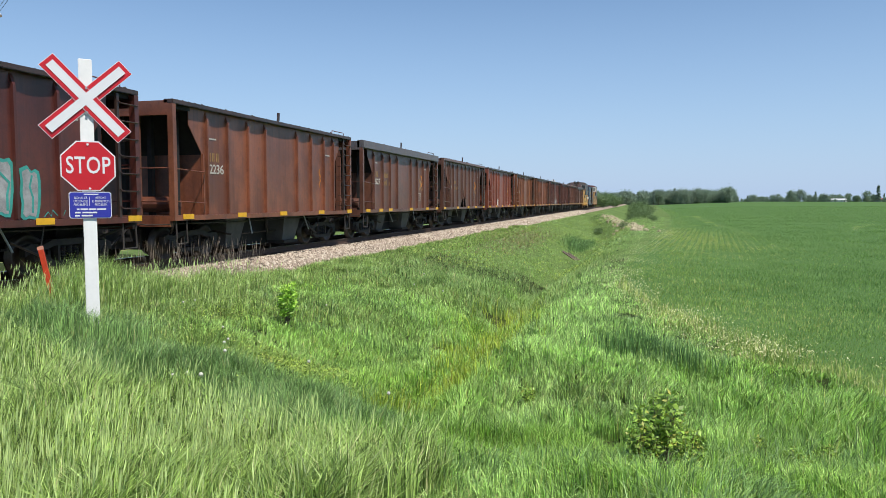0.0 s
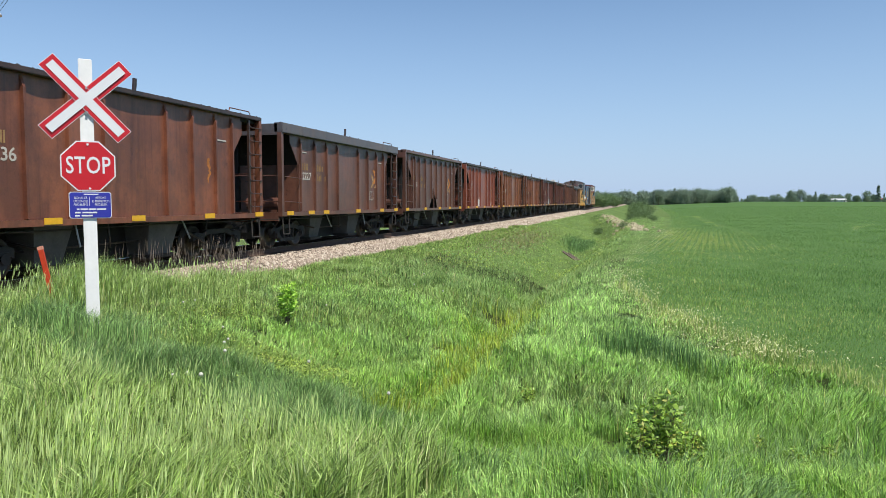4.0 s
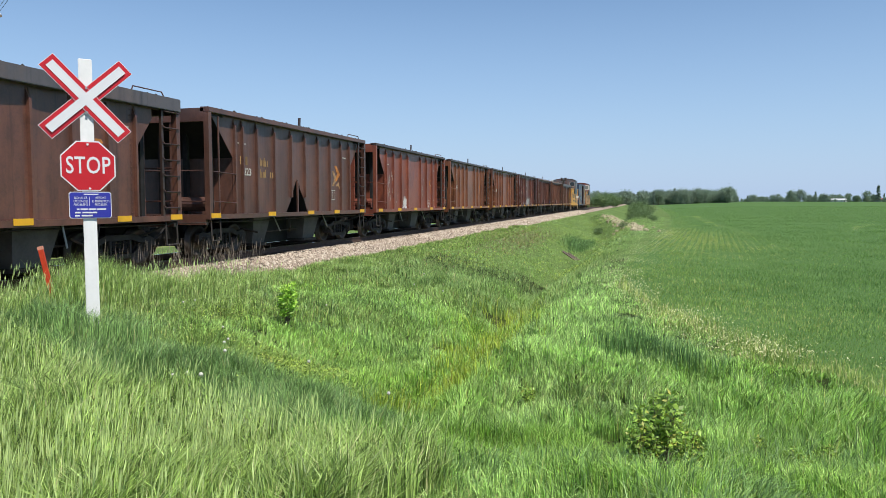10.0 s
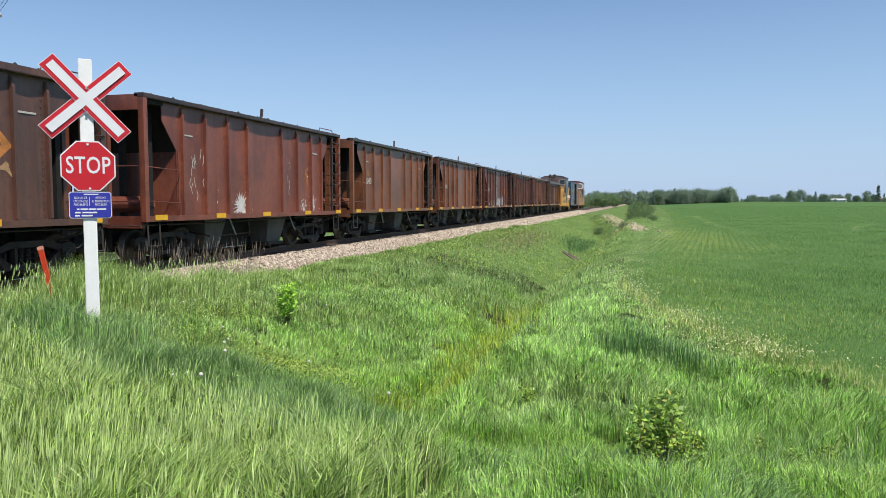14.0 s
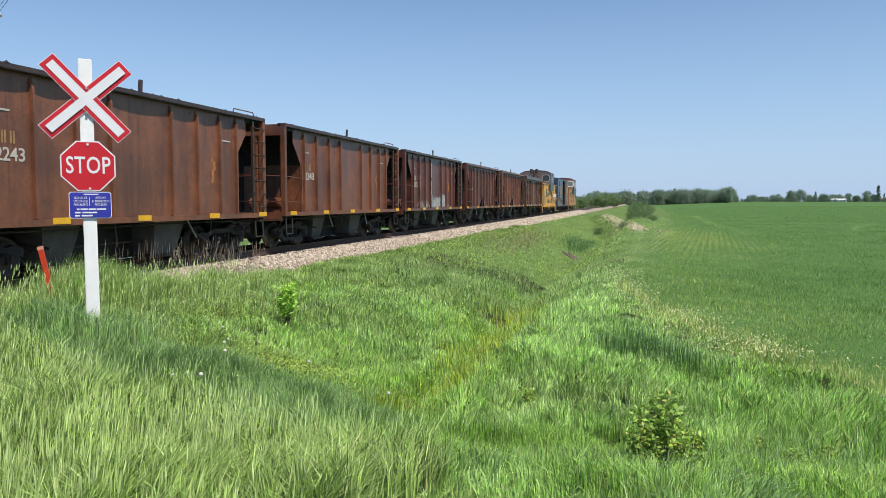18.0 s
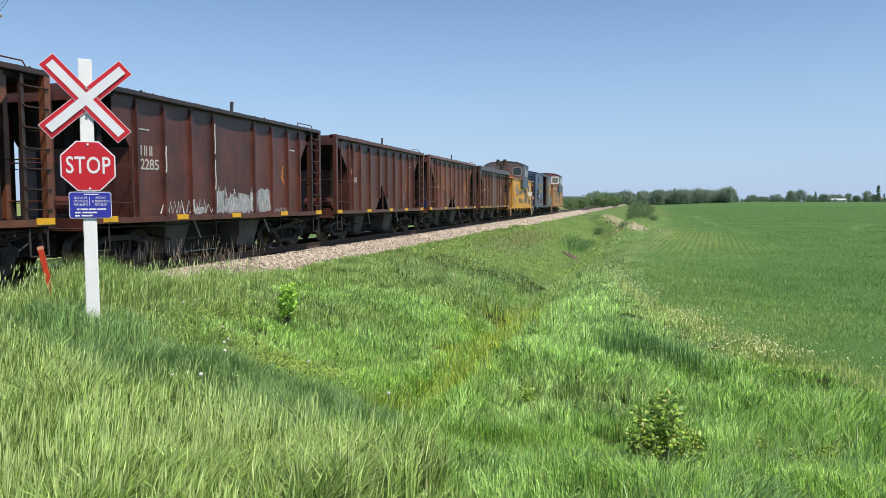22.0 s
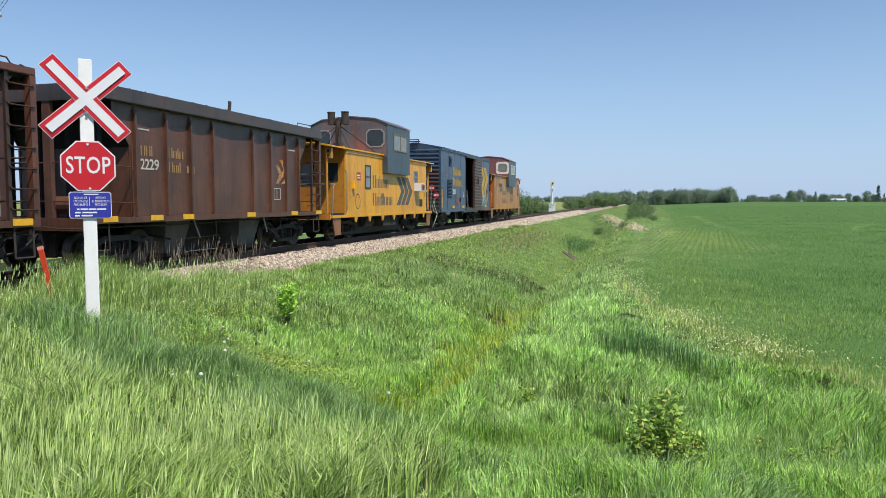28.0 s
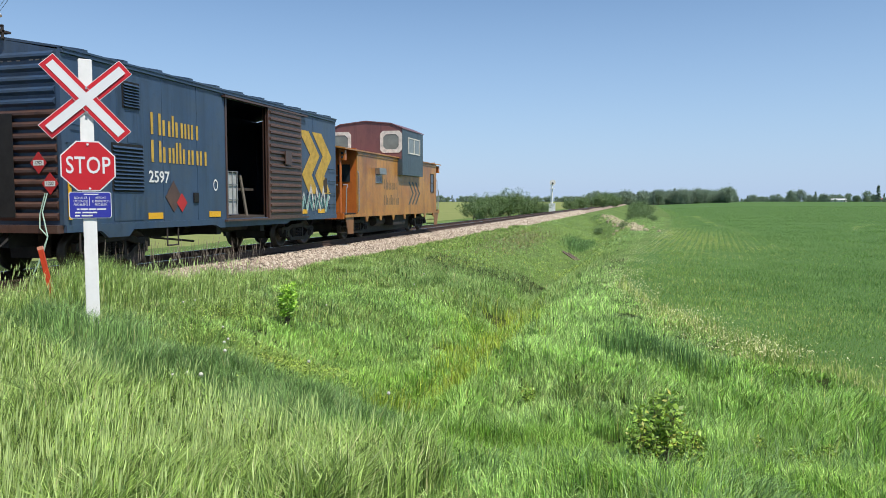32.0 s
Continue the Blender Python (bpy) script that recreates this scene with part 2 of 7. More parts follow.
def land(x, y):
    x, y = np.asarray(x, float), np.asarray(y, float)
    bank = np.interp(x, [-400, -40, -22, -16, -14.6, -9.8, -8.2, -6.0, -4.3, -3.5, -2.6, -1.5, -0.6, 3, 40],
                     [-1.2, -1.1, -1.15, -1.0, -0.64, -0.64, -0.7, -1.0, -1.5, -1.66, -1.45, -0.86, -0.8, -0.9, -0.9])
    bank = bank - 0.5 * ease(16, 42, y) * np.clip(np.minimum((-x - 1.6) / 2.0, (x + 9.2) / 2.5), 0, 1)
    left = -0.2 + (bank + 0.2) * ease(4.5, 12.0 + 5.0 * ease(5.5, 9.0, -x), y)
    right = np.interp(y, [3, 5, 7.2, 8.4, 10.2, 13.5], [-0.2, -0.62, -1.12, -1.12, -0.84, -0.88])
    right = right + (bank - right) * ease(11, 15, y)
    z = left + (right - left) * ease(-5.0, -1.5, x)
    far = np.hypot(x, y)
    z = z + np.clip(far - 60, 0, 460) * 0.0042 * ease(6, 60, np.abs(x - TRACK_X))
    # the gully at the bottom of the ditch
    z = z - 0.34 * np.exp(-((x - ditch_line(y)) / 0.55) ** 2) * ease(6.5, 9, y) * (1 - ease(60, 80, y))
    # a stony mound beside the ditch
    heap = -1.3 + (y - 58) * 0.018 - 0.4 * ((x + 0.35 + (y - 60) * 0.11) / 1.5) ** 2
    z = np.where((y > 57) & (y < 112), np.maximum(z, heap), z)
    lumps = 0.07 * ease(3.2, 6, y) * ease(1.5, 3.5, np.abs(x - TRACK_X)) * (1 - ease(60, 160, far))
    return z + lumps * wave(x, y) * np.where(x > field_edge(y), 0.4, 1.0)


def steps(stops):
    out = []
    for a, b, s in stops:
        out += list(np.arange(a, b, s))
    return np.array(out)


gx = np.concatenate([-np.geomspace(40, 2600, 34)[::-1], steps([(-39, -18, 1.0), (-18, 8, 0.3), (8, 40, 0.8)]), np.geomspace(41, 2600, 44)])
gy = np.concatenate([-np.geomspace(4, 2000, 18)[::-1], steps([(-3, 30, 0.3), (30, 80, 0.8), (80, 200, 3)]), np.geomspace(202, 4200, 40)])
GX, GY = np.meshgrid(gx, gy)
nx, ny = len(gx), len(gy)
ij = np.arange(nx * ny).reshape(ny, nx)
quads = np.stack([ij[:-1, :-1], ij[:-1, 1:], ij[1:, 1:], ij[1:, :-1]], -1).reshape(-1, 4)


def soil(name, stops, scale, relief, stripe=0.0):
    mat, nt, b = nodes_of(name)
    geo = nt.nodes.new("ShaderNodeNewGeometry")
    big, mid, fine = (noise_of(nt, s, geo.outputs["Position"], 6, 0.65) for s in (scale * 0.05, scale * 0.6, scale * 5))
    col = mix(nt, 0.5, ramp(nt, big, stops), ramp(nt, mid, stops))
    col = mix(nt, 0.4, col, ramp(nt, fine, stops))
    if stripe:
        mp = nt.nodes.new("ShaderNodeMapping")
        mp.inputs["Rotation"].default_value = (0, 0, radians(-5))
        nt.links.new(geo.outputs["Position"], mp.inputs[0])
        w = nt.nodes.new("ShaderNodeTexWave")
        w.inputs["Scale"].default_value, w.inputs["Distortion"].default_value = stripe, 0.8
        w.inputs["Detail Scale"].default_value = 0.05
        nt.links.new(mp.outputs[0], w.inputs[0])
        share = mix(nt, 1.0, ramp(nt, w.outputs["Fac"], [(0.4, (0, 0, 0)), (0.9, (0.3, 0.3, 0.3))]), ramp(nt, big, [(0.45, (0, 0, 0)), (0.65, (1, 1, 1))]), "MULTIPLY")
        col = mix(nt, share, col, (0.36, 0.35, 0.14))
    nt.links.new(col, b.inputs["Base Color"])
    b.inputs["Roughness"].default_value = 0.95
    b.inputs["Specular IOR Level"].default_value = 0.1
    bump(nt, b, mix(nt, 0.5, mid, fine), 0.6, relief)
    return mat


# turf is near-black: the shade between blades is put into its colour
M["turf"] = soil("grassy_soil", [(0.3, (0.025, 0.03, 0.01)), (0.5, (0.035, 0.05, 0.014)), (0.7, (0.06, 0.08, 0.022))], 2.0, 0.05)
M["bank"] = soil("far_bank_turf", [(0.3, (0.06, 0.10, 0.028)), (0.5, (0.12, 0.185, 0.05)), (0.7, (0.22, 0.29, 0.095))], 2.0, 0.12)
M["field"] = soil("young_crop", [(0.3, (0.07, 0.145, 0.04)), (0.5, (0.09, 0.17, 0.046)), (0.7, (0.122, 0.2, 0.055))], 1.0, 0.04)
M["far_field"] = soil("hay_field", [(0.3, (0.17, 0.21, 0.065)), (0.5, (0.23, 0.26, 0.085)), (0.7, (0.31, 0.31, 0.12))], 0.8, 0.04)
M["gravel"] = soil("road_gravel", [(0.3, (0.2, 0.18, 0.15)), (0.5, (0.27, 0.24, 0.2)), (0.7, (0.34, 0.3, 0.26))], 9.0, 0.02)
me = soup("ground", np.stack([GX, GY, land(GX, GY)], -1).reshape(-1, 3), quads, smooth=True)
for key in ("turf", "field", "far_field", "gravel", "bank"):
    me.materials.append(M[key])
cx, cy = (gx[:-1] + gx[1:])[None] / 2 + 0 * gy[:-1, None], (gy[:-1] + gy[1:])[:, None] / 2 + 0 * gx[None, :-1]
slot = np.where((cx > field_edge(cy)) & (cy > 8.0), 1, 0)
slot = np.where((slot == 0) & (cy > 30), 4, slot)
slot = np.where((cx < -26) & (cy > 6), 2, slot)
slot = np.where((cy < 3.2) & (cy > -5), 3, slot)
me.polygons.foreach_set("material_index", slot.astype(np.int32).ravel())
tagged(new("ground", me), "grassy ground with ditch, verge and crop field", "ground", kind="structure")

# ---- grass, crop and weeds ----
AXIS = radians(15.52)


def scatter(n, r0, r1, spread=33.0, even=1.0):
    """Points in a fan before the crossing, thinner with distance."""
    r = r0 * (r1 / r0) ** (rng.random(n) ** even)
    a = radians(90) + AXIS + np.radians(rng.uniform(-spread, spread, n))
    return r * np.cos(a), r * np.sin(a), r


GRAIN = rng.random((256, 256))


def patchy(x, y, size, shift=0.0):
    """Smooth random patches of that size, 0 to 1."""
    u, v = x / size + 61.3 + shift, y / size + 17.7 + 3 * shift
    i, j = np.floor(u).astype(int), np.floor(v).astype(int)
    f, g = u - i, v - j
    f, g = f * f * (3 - 2 * f), g * g * (3 - 2 * g)
    a00, a10, a01, a11 = (GRAIN[(i + p) % 256, (j + q) % 256] for p, q in ((0, 0), (1, 0), (0, 1), (1, 1)))
    return (a00 * (1 - f) + a10 * f) * (1 - g) + (a01 * (1 - f) + a11 * f) * g


def tufted(x, y, cell, pull):
    """Draw points together into uneven tufts."""
    x, y = 0.83 * x - 0.56 * y, 0.56 * x + 0.83 * y
    i, j = np.floor(x / cell).astype(int), np.floor(y / cell).astype(int)
    cx_ = (i - 0.3 + 1.6 * GRAIN[i % 256, j % 256]) * cell
    cy_ = (j - 0.3 + 1.6 * GRAIN[(j + 91) % 256, (i + 37) % 256]) * cell
    x, y = x + (cx_ - x) * pull, y + (cy_ - y) * pull
    return 0.83 * x + 0.56 * y, -0.56 * x + 0.83 * y


def blades(name, x, y, height, width, lean, material, label, wind=(0.06, 0.03), clump=0.7, joints=2, uneven=0.8):
    """Bent tapering blades; clumps lean and stand together. Far blades have fewer joints."""
    n = len(x)
    z = land(x, y) - 0.02
    height = height * (1 - 0.5 * uneven + uneven * patchy(x, y, clump)) * (0.8 + 0.4 * patchy(x, y, clump * 3, 5))
    a = rng.random(n) * math.tau
    out = lean * height * rng.random(n) ** 2 * 1.5
    turn = patchy(x, y, clump * 1.5, 9) * 4 * math.pi
    ox = np.cos(a) * out * 0.75 + (wind[0] + 0.26 * lean * np.cos(turn)) * height
    oy = np.sin(a) * out * 0.75 + (wind[1] + 0.26 * lean * np.sin(turn)) * height
    t = rng.random(n) * math.tau
    wx, wy = np.cos(t) * width / 2, np.sin(t) * width / 2
    levels = {2: ((0.0, 0.0, 0.8), (0.08, 0.5, 1.0), (0.34, 0.86, 0.75)), 1: ((0.0, 0.0, 0.9), (0.16, 0.66, 1.0)), 0: ((0.0, 0.0, 1.0),)}[joints]
    m = 2 * len(levels) + 1
    v = np.empty((n, m, 3), np.float32)
    for k, (along, up, w) in enumerate(levels):
        mx, my, mz = x + ox * along, y + oy * along, z + height * up
        v[:, 2 * k] = np.stack([mx - wx * w, my - wy * w, mz], -1)
        v[:, 2 * k + 1] = np.stack([mx + wx * w, my + wy * w, mz], -1)
    v[:, m - 1] = np.stack([x + ox, y + oy, z + height * (1.05 - 0.25 * rng.random(n) * lean)], -1)
    k = np.arange(n)[:, None] * m
    quads_ = [k + np.array([2 * q, 2 * q + 1, 2 * q + 3, 2 * q + 2]) for q in range(joints)]
    me = soup(name, v.reshape(-1, 3), np.concatenate(quads_) if quads_ else None, k + np.array([m - 3, m - 2, m - 1]), material)
    return tagged(new(name, me), label, "grass", kind="stuff")


def herbs(name, x, y, low, high, size, material, label):
    """Small broad leaves held flat over the ground."""
    n = len(x)
    c = np.stack([x, y, land(x, y) + rng.uniform(low, high, n)], -1)
    a, tilt = rng.random(n) * math.tau, rng.normal(0, 0.45, (n, 2))
    u = np.stack([np.cos(a), np.sin(a), tilt[:, 0]], -1) * (size * rng.uniform(0.6, 1.3, n))[:, None]
    w = np.stack([-np.sin(a), np.cos(a), tilt[:, 1]], -1) * (size * rng.uniform(0.3, 0.6, n))[:, None]
    v = np.stack([c - u, c + w, c + u, c - w], 1).reshape(-1, 3)
    return tagged(new(name, soup(name, v, np.arange(n * 4).reshape(n, 4), material=material)), label, "weeds", kind="stuff")


def spikes(name, x, y, height, length, radius, material, label):
    """Seed heads: slim spindles on stalks."""
    n = len(x)
    z = land(x, y)
    lx, ly = rng.normal(0.12, 0.10, n) * height, rng.normal(0.05, 0.10, n) * height
    top = np.stack([x + lx, y + ly, z + height], -1)
    base = np.stack([x, y, z], -1)
    low = top - (top - base) * (length / height)[:, None]
    mid = low * 0.55 + top * 0.45
    a = rng.random(n) * math.tau
    ring = [np.stack([np.cos(a + k * math.tau / 3), np.sin(a + k * math.tau / 3), 0 * a], -1) * radius[:, None] for k in range(3)]
    stalk = np.stack([np.cos(a), np.sin(a), 0 * a], -1) * (radius * 0.3)[:, None]
    v = np.stack([low, mid + ring[0], mid + ring[1], mid + ring[2], top, base - stalk, base + stalk], 1)
    k = np.arange(n)[:, None] * 7
    f = np.concatenate([k + np.array(t) for t in ((0, 2, 1), (0, 3, 2), (0, 1, 3), (1, 2, 4), (2, 3, 4), (3, 1, 4), (5, 6, 0))])
    me = soup(name, v.reshape(-1, 3), None, f, material)
    return tagged(new(name, me), label, "grass", kind="stuff")


def ballast_side(x):
    return (x > -14.3) & (x < -9.75)


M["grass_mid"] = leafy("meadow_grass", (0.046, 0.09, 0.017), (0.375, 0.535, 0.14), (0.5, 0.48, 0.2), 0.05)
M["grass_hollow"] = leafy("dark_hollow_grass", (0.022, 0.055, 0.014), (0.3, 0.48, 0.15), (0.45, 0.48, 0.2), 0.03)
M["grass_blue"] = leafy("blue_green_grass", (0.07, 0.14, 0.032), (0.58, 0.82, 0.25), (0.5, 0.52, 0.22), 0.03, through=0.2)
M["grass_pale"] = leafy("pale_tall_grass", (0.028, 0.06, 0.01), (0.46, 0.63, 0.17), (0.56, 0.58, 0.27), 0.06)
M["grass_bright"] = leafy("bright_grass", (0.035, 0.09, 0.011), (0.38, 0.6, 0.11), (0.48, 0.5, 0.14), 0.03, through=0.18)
# dark tone for the painted shadow on the bank, and for the rushes
M["grass_dark"] = leafy("dark_rank_grass", (0.03, 0.07, 0.02), (0.22, 0.38, 0.125))
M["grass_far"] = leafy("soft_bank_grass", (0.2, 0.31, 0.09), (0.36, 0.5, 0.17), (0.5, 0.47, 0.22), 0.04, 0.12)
M["grass_dry"] = leafy("dry_grass", (0.2, 0.29, 0.065), (0.44, 0.52, 0.14), (0.62, 0.56, 0.26), 0.16)
M["crop"] = leafy("young_crop_leaves", (0.085, 0.175, 0.042), (0.205, 0.335, 0.085), (0.4, 0.42, 0.13), 0.012, 0.06, 0.7)
M["crop_pale"] = leafy("headland_crop_leaves", (0.095, 0.18, 0.04), (0.29, 0.42, 0.1), (0.48, 0.47, 0.16), 0.08, 0.1, 0.7)
M["seed"] = leafy("grass_seed_heads", (0.32, 0.42, 0.15), (0.56, 0.64, 0.28), through=0.25)
M["stalk"] = leafy("dead_stalks", (0.14, 0.1, 0.075), (0.32, 0.26, 0.2), through=0.08)
M["clover"] = leafy("clover_leaves", (0.09, 0.15, 0.025), (0.36, 0.47, 0.075), (0.45, 0.42, 0.1), 0.02, 1.2)
M["rust_weed"] = leafy("reddish_weed_leaves", (0.13, 0.1, 0.045), (0.34, 0.25, 0.12), (0.2, 0.26, 0.08), 0.3, 0.5)
M["blossom"] = leafy("pale_weed_flowers", (0.5, 0.48, 0.2), (0.7, 0.68, 0.4), patch=1.0)
M["weed"] = leafy("yellow_green_weeds", (0.14, 0.2, 0.03), (0.5, 0.6, 0.07), (0.5, 0.4, 0.15), 0.06)


def shoulder_of(x, y):
    return (y + 0.31 * x + 0.6 * (patchy(x, y, 1.3, 2) - 0.5) < 3.55) & (x < -0.9 + 0.5 * (patchy(x, y, 0.8, 6) - 0.5))


# foreground on the road's shoulder: tall and pale
x, y, r = scatter(260000, 2.4, 11, 36)
on = shoulder_of(x, y)
x1, y1 = tufted(x[on], y[on], 0.14, 0.45)
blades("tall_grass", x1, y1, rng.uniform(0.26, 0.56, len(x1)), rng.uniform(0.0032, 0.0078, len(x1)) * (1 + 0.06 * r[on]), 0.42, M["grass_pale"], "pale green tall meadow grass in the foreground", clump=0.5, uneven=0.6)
pick = rng.random(len(x1)) < 0.014 + 0.075 * ease(-1.6, -3.0, x1)
spikes("seed_heads", x1[pick], y1[pick], rng.uniform(0.44, 0.68, pick.sum()), rng.uniform(0.09, 0.16, pick.sum()), rng.uniform(0.0022, 0.0042, pick.sum()), M["seed"], "pale grass seed heads on thin stalks")
# slope, ditch and bank
near, mid = scatter(620000, 3.0, 24, 35, 0.72), scatter(300000, 22, 110, 34)
x, y, r = (np.concatenate([a, b]) for a, b in zip(near, mid))
meadow = ~ballast_side(x) & (x < field_edge(y) + 0.2) & (x > -24) & ~shoulder_of(x, y) & (rng.random(len(x)) < np.where(x < -14, 0.3, 1))
x, y, r = x[meadow], y[meadow], r[meadow]
wet = np.exp(-((x - ditch_line(y)) / 0.55) ** 2) * ease(8, 9, y) * ease(0.45, 0.7, patchy(x, y, 3.2, 31))
bare = patchy(x, y, 0.9, 21) > 0.9 - 0.3 * wet
x, y, r, wet = x[~bare], y[~bare], r[~bare], wet[~bare]
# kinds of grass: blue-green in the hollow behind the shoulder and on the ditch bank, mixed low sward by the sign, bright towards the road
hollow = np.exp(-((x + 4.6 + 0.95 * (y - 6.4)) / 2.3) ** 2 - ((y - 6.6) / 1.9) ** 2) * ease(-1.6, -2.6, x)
crest = np.exp(-((x + 0.4) / 1.9) ** 2) * ease(9, 11, y)
along, across = -0.4 * (x + 5.4) + 0.92 * (y - 9.2), 0.92 * (x + 5.4) + 0.4 * (y - 9.2)
sward = np.exp(-(across / 1.15) ** 2 - (along / 2.6) ** 2)
lane = np.exp(-((x - 0.4) / 2.6) ** 2 - ((y - 5.2) / 2.0) ** 2)
kind = (patchy(x, y, 2.6, 11) - 0.5) * 0.8 + rng.normal(0, 0.1, len(x)) + 0.5 * lane - 0.34 * sward
blue = crest + 0.2 * (patchy(x, y, 1.9, 41) - 0.5) + rng.normal(0, 0.14, len(x)) > 0.5
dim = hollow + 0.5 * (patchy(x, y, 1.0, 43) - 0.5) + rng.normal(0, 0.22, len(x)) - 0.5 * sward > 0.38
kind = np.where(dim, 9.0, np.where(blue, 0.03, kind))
wide = np.interp(r, [3, 8, 16, 24, 45, 110], [0.0046, 0.0072, 0.0112, 0.0155, 0.022, 0.045])
tx, ty = tufted(x, y, 0.17, 0.32)
x, y = np.where(r < 16, tx, x), np.where(r < 16, ty, y)
lower = (1 - 0.5 * ease(13, 40, r)) * (1 - 0.45 * np.clip(sward, 0, 1)) * (1 - 0.25 * ease(-4.5, -7.5, x) * ease(8, 11, y))
free = np.hypot(x - 0.21, (y - 5.7) * 0.7) > 0.3
free &= np.hypot(x + 6.4, y - 12.2) > 0.28
near_field = 1 - 0.6 * ease(1.6, 0.2, field_edge(y) - x)
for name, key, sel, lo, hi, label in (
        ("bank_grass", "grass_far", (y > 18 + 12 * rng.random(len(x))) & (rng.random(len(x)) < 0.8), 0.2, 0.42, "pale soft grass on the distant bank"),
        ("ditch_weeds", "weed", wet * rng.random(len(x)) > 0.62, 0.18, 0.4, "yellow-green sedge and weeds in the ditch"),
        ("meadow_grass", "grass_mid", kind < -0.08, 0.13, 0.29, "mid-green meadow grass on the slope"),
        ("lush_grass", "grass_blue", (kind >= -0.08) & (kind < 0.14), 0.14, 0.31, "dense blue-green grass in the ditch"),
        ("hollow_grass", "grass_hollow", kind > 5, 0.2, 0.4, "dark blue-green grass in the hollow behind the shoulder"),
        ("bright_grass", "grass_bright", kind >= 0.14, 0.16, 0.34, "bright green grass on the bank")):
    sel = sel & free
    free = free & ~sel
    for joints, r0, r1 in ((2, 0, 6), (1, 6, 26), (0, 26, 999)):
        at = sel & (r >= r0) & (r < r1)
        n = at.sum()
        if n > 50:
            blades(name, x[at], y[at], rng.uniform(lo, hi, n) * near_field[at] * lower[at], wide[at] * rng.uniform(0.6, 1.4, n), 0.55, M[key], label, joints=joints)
# low clover and dandelion leaves in the thin sward, and in gaps of the bank
n = 30000
x, y = rng.normal(-5.4, 1.2, n), rng.normal(9.2, 2.0, n)
x = x - 0.4 * (y - 9.2)
thick = patchy(x, y, 0.8, 51) + 0.2 * rng.normal(0, 1, n) > 0.55
x, y = x[thick & (y > 6)], y[thick & (y > 6)]
herbs("clover", x, y, 0.06, 0.24, 0.02, M["clover"], "yellow-green clover and dandelion leaves in the grass")
# a soft shadow on the crest of the ditch bank, drawn as darker grass
x = rng.normal(0.05, 0.42, 900)
y = 11.0 - 0.7 * x + rng.normal(0, 0.25, len(x)) - 0.6 * np.abs(x)
blades("rank_grass", x, y, rng.uniform(0.26, 0.5, len(x)), rng.uniform(0.006, 0.012, len(x)), 0.45, M["grass_dark"], "dark green grass standing in for a soft shadow on the ditch bank", clump=1.0)
# yellow sedge where the ditch is wet
for sx0, sy0, rad, n in ((-2.7, 7.5, 0.28, 360), (-2.5, 9.6, 0.4, 520), (-2.6, 11.2, 0.6, 460), (-2.85, 13.2, 0.8, 480), (-3.05, 15.8, 0.9, 560), (-3.3, 18.5, 1.0, 360)):
    x, y = rng.normal(sx0, rad * 0.6, n), rng.normal(sy0, rad, n)
    blades("yellow_sedge", x, y, rng.uniform(0.2, 0.5, n), rng.uniform(0.006, 0.013, n), 0.8, M["weed"], "yellowing sedge in the wet ditch bottom")
# the dry strip along the field
x, y, r = scatter(260000, 7.5, 90)
strip = np.abs(x - field_edge(y) - 0.3) < 1.5 * rng.random(len(x)) ** 1.5 * (0.25 + patchy(x, y, 1.6, 3)) * ease(-2, 14, 22 - y)
x, y, r = x[strip], y[strip], r[strip]
blades("dry_grass", x, y, rng.uniform(0.1, 0.24, len(x)), np.maximum(0.005, 0.0008 * r), 0.7, M["grass_dry"], "yellowed dry grass along the field's edge", joints=1)
n = 9000
y = 8.6 * (60 / 8.6) ** rng.random(n)
x = field_edge(y) + rng.normal(0.25, 0.45, n)
keep = patchy(x, y, 1.4, 81) > 0.42
herbs("weed_flowers", x[keep], y[keep], 0.08, 0.24, 0.016, M["blossom"], "pale yellow weed flowers along the field's edge")
# crop in rows, worn thin where wheels have turned
ROW = radians(5)


def wheel_track(x, y):
    """Closeness to the curved wheel marks across the field, 0 to 1."""
    out = np.zeros(len(x))
    for pts in (((7.6, 120), (7.1, 95), (6.9, 79), (7.3, 64), (7.3, 54)), ((4.9, 74), (2.7, 66), (1.4, 50), (0.5, 36), (0.1, 27)), ((24, 86), (19, 74), (15.5, 62))):
        px_, py_ = np.array([p[0] for p in pts]), np.array([p[1] for p in pts])
        at_x = np.interp(y, py_[::-1], px_[::-1], left=1e3, right=1e3)
        out = np.maximum(out, np.exp(-((x - at_x) / (0.3 + y * 0.005)) ** 2))
    return out


x, y, r = scatter(620000, 8.5, 260, 34)
q = x * math.cos(ROW) - y * math.sin(ROW)
q2 = np.round(q / 0.32) * 0.32 + rng.normal(0, 0.11, len(x))
drilled = np.exp(-((x - 3.2) / 4) ** 2 - ((y - 47) / 13) ** 2) > 0.25
x = np.where(drilled, x + (q2 - q), x)
crop = (x > field_edge(y) + 0.1) & (y > 8.0) & (rng.random(len(x)) > 0.8 * wheel_track(x, y))
thin = np.exp(-((x - 3.2) / 3.2) ** 2 - ((y - 47) / 10) ** 2)
crop &= rng.random(len(x)) > 0.35 * thin
x, y, r, thin = x[crop], y[crop], r[crop], thin[crop]
headland = (x - field_edge(y)) * (1 + 1.2 * rng.random(len(x))) < 3.0 + 5 * ease(70, 20, r) * patchy(x, y, 5, 61)
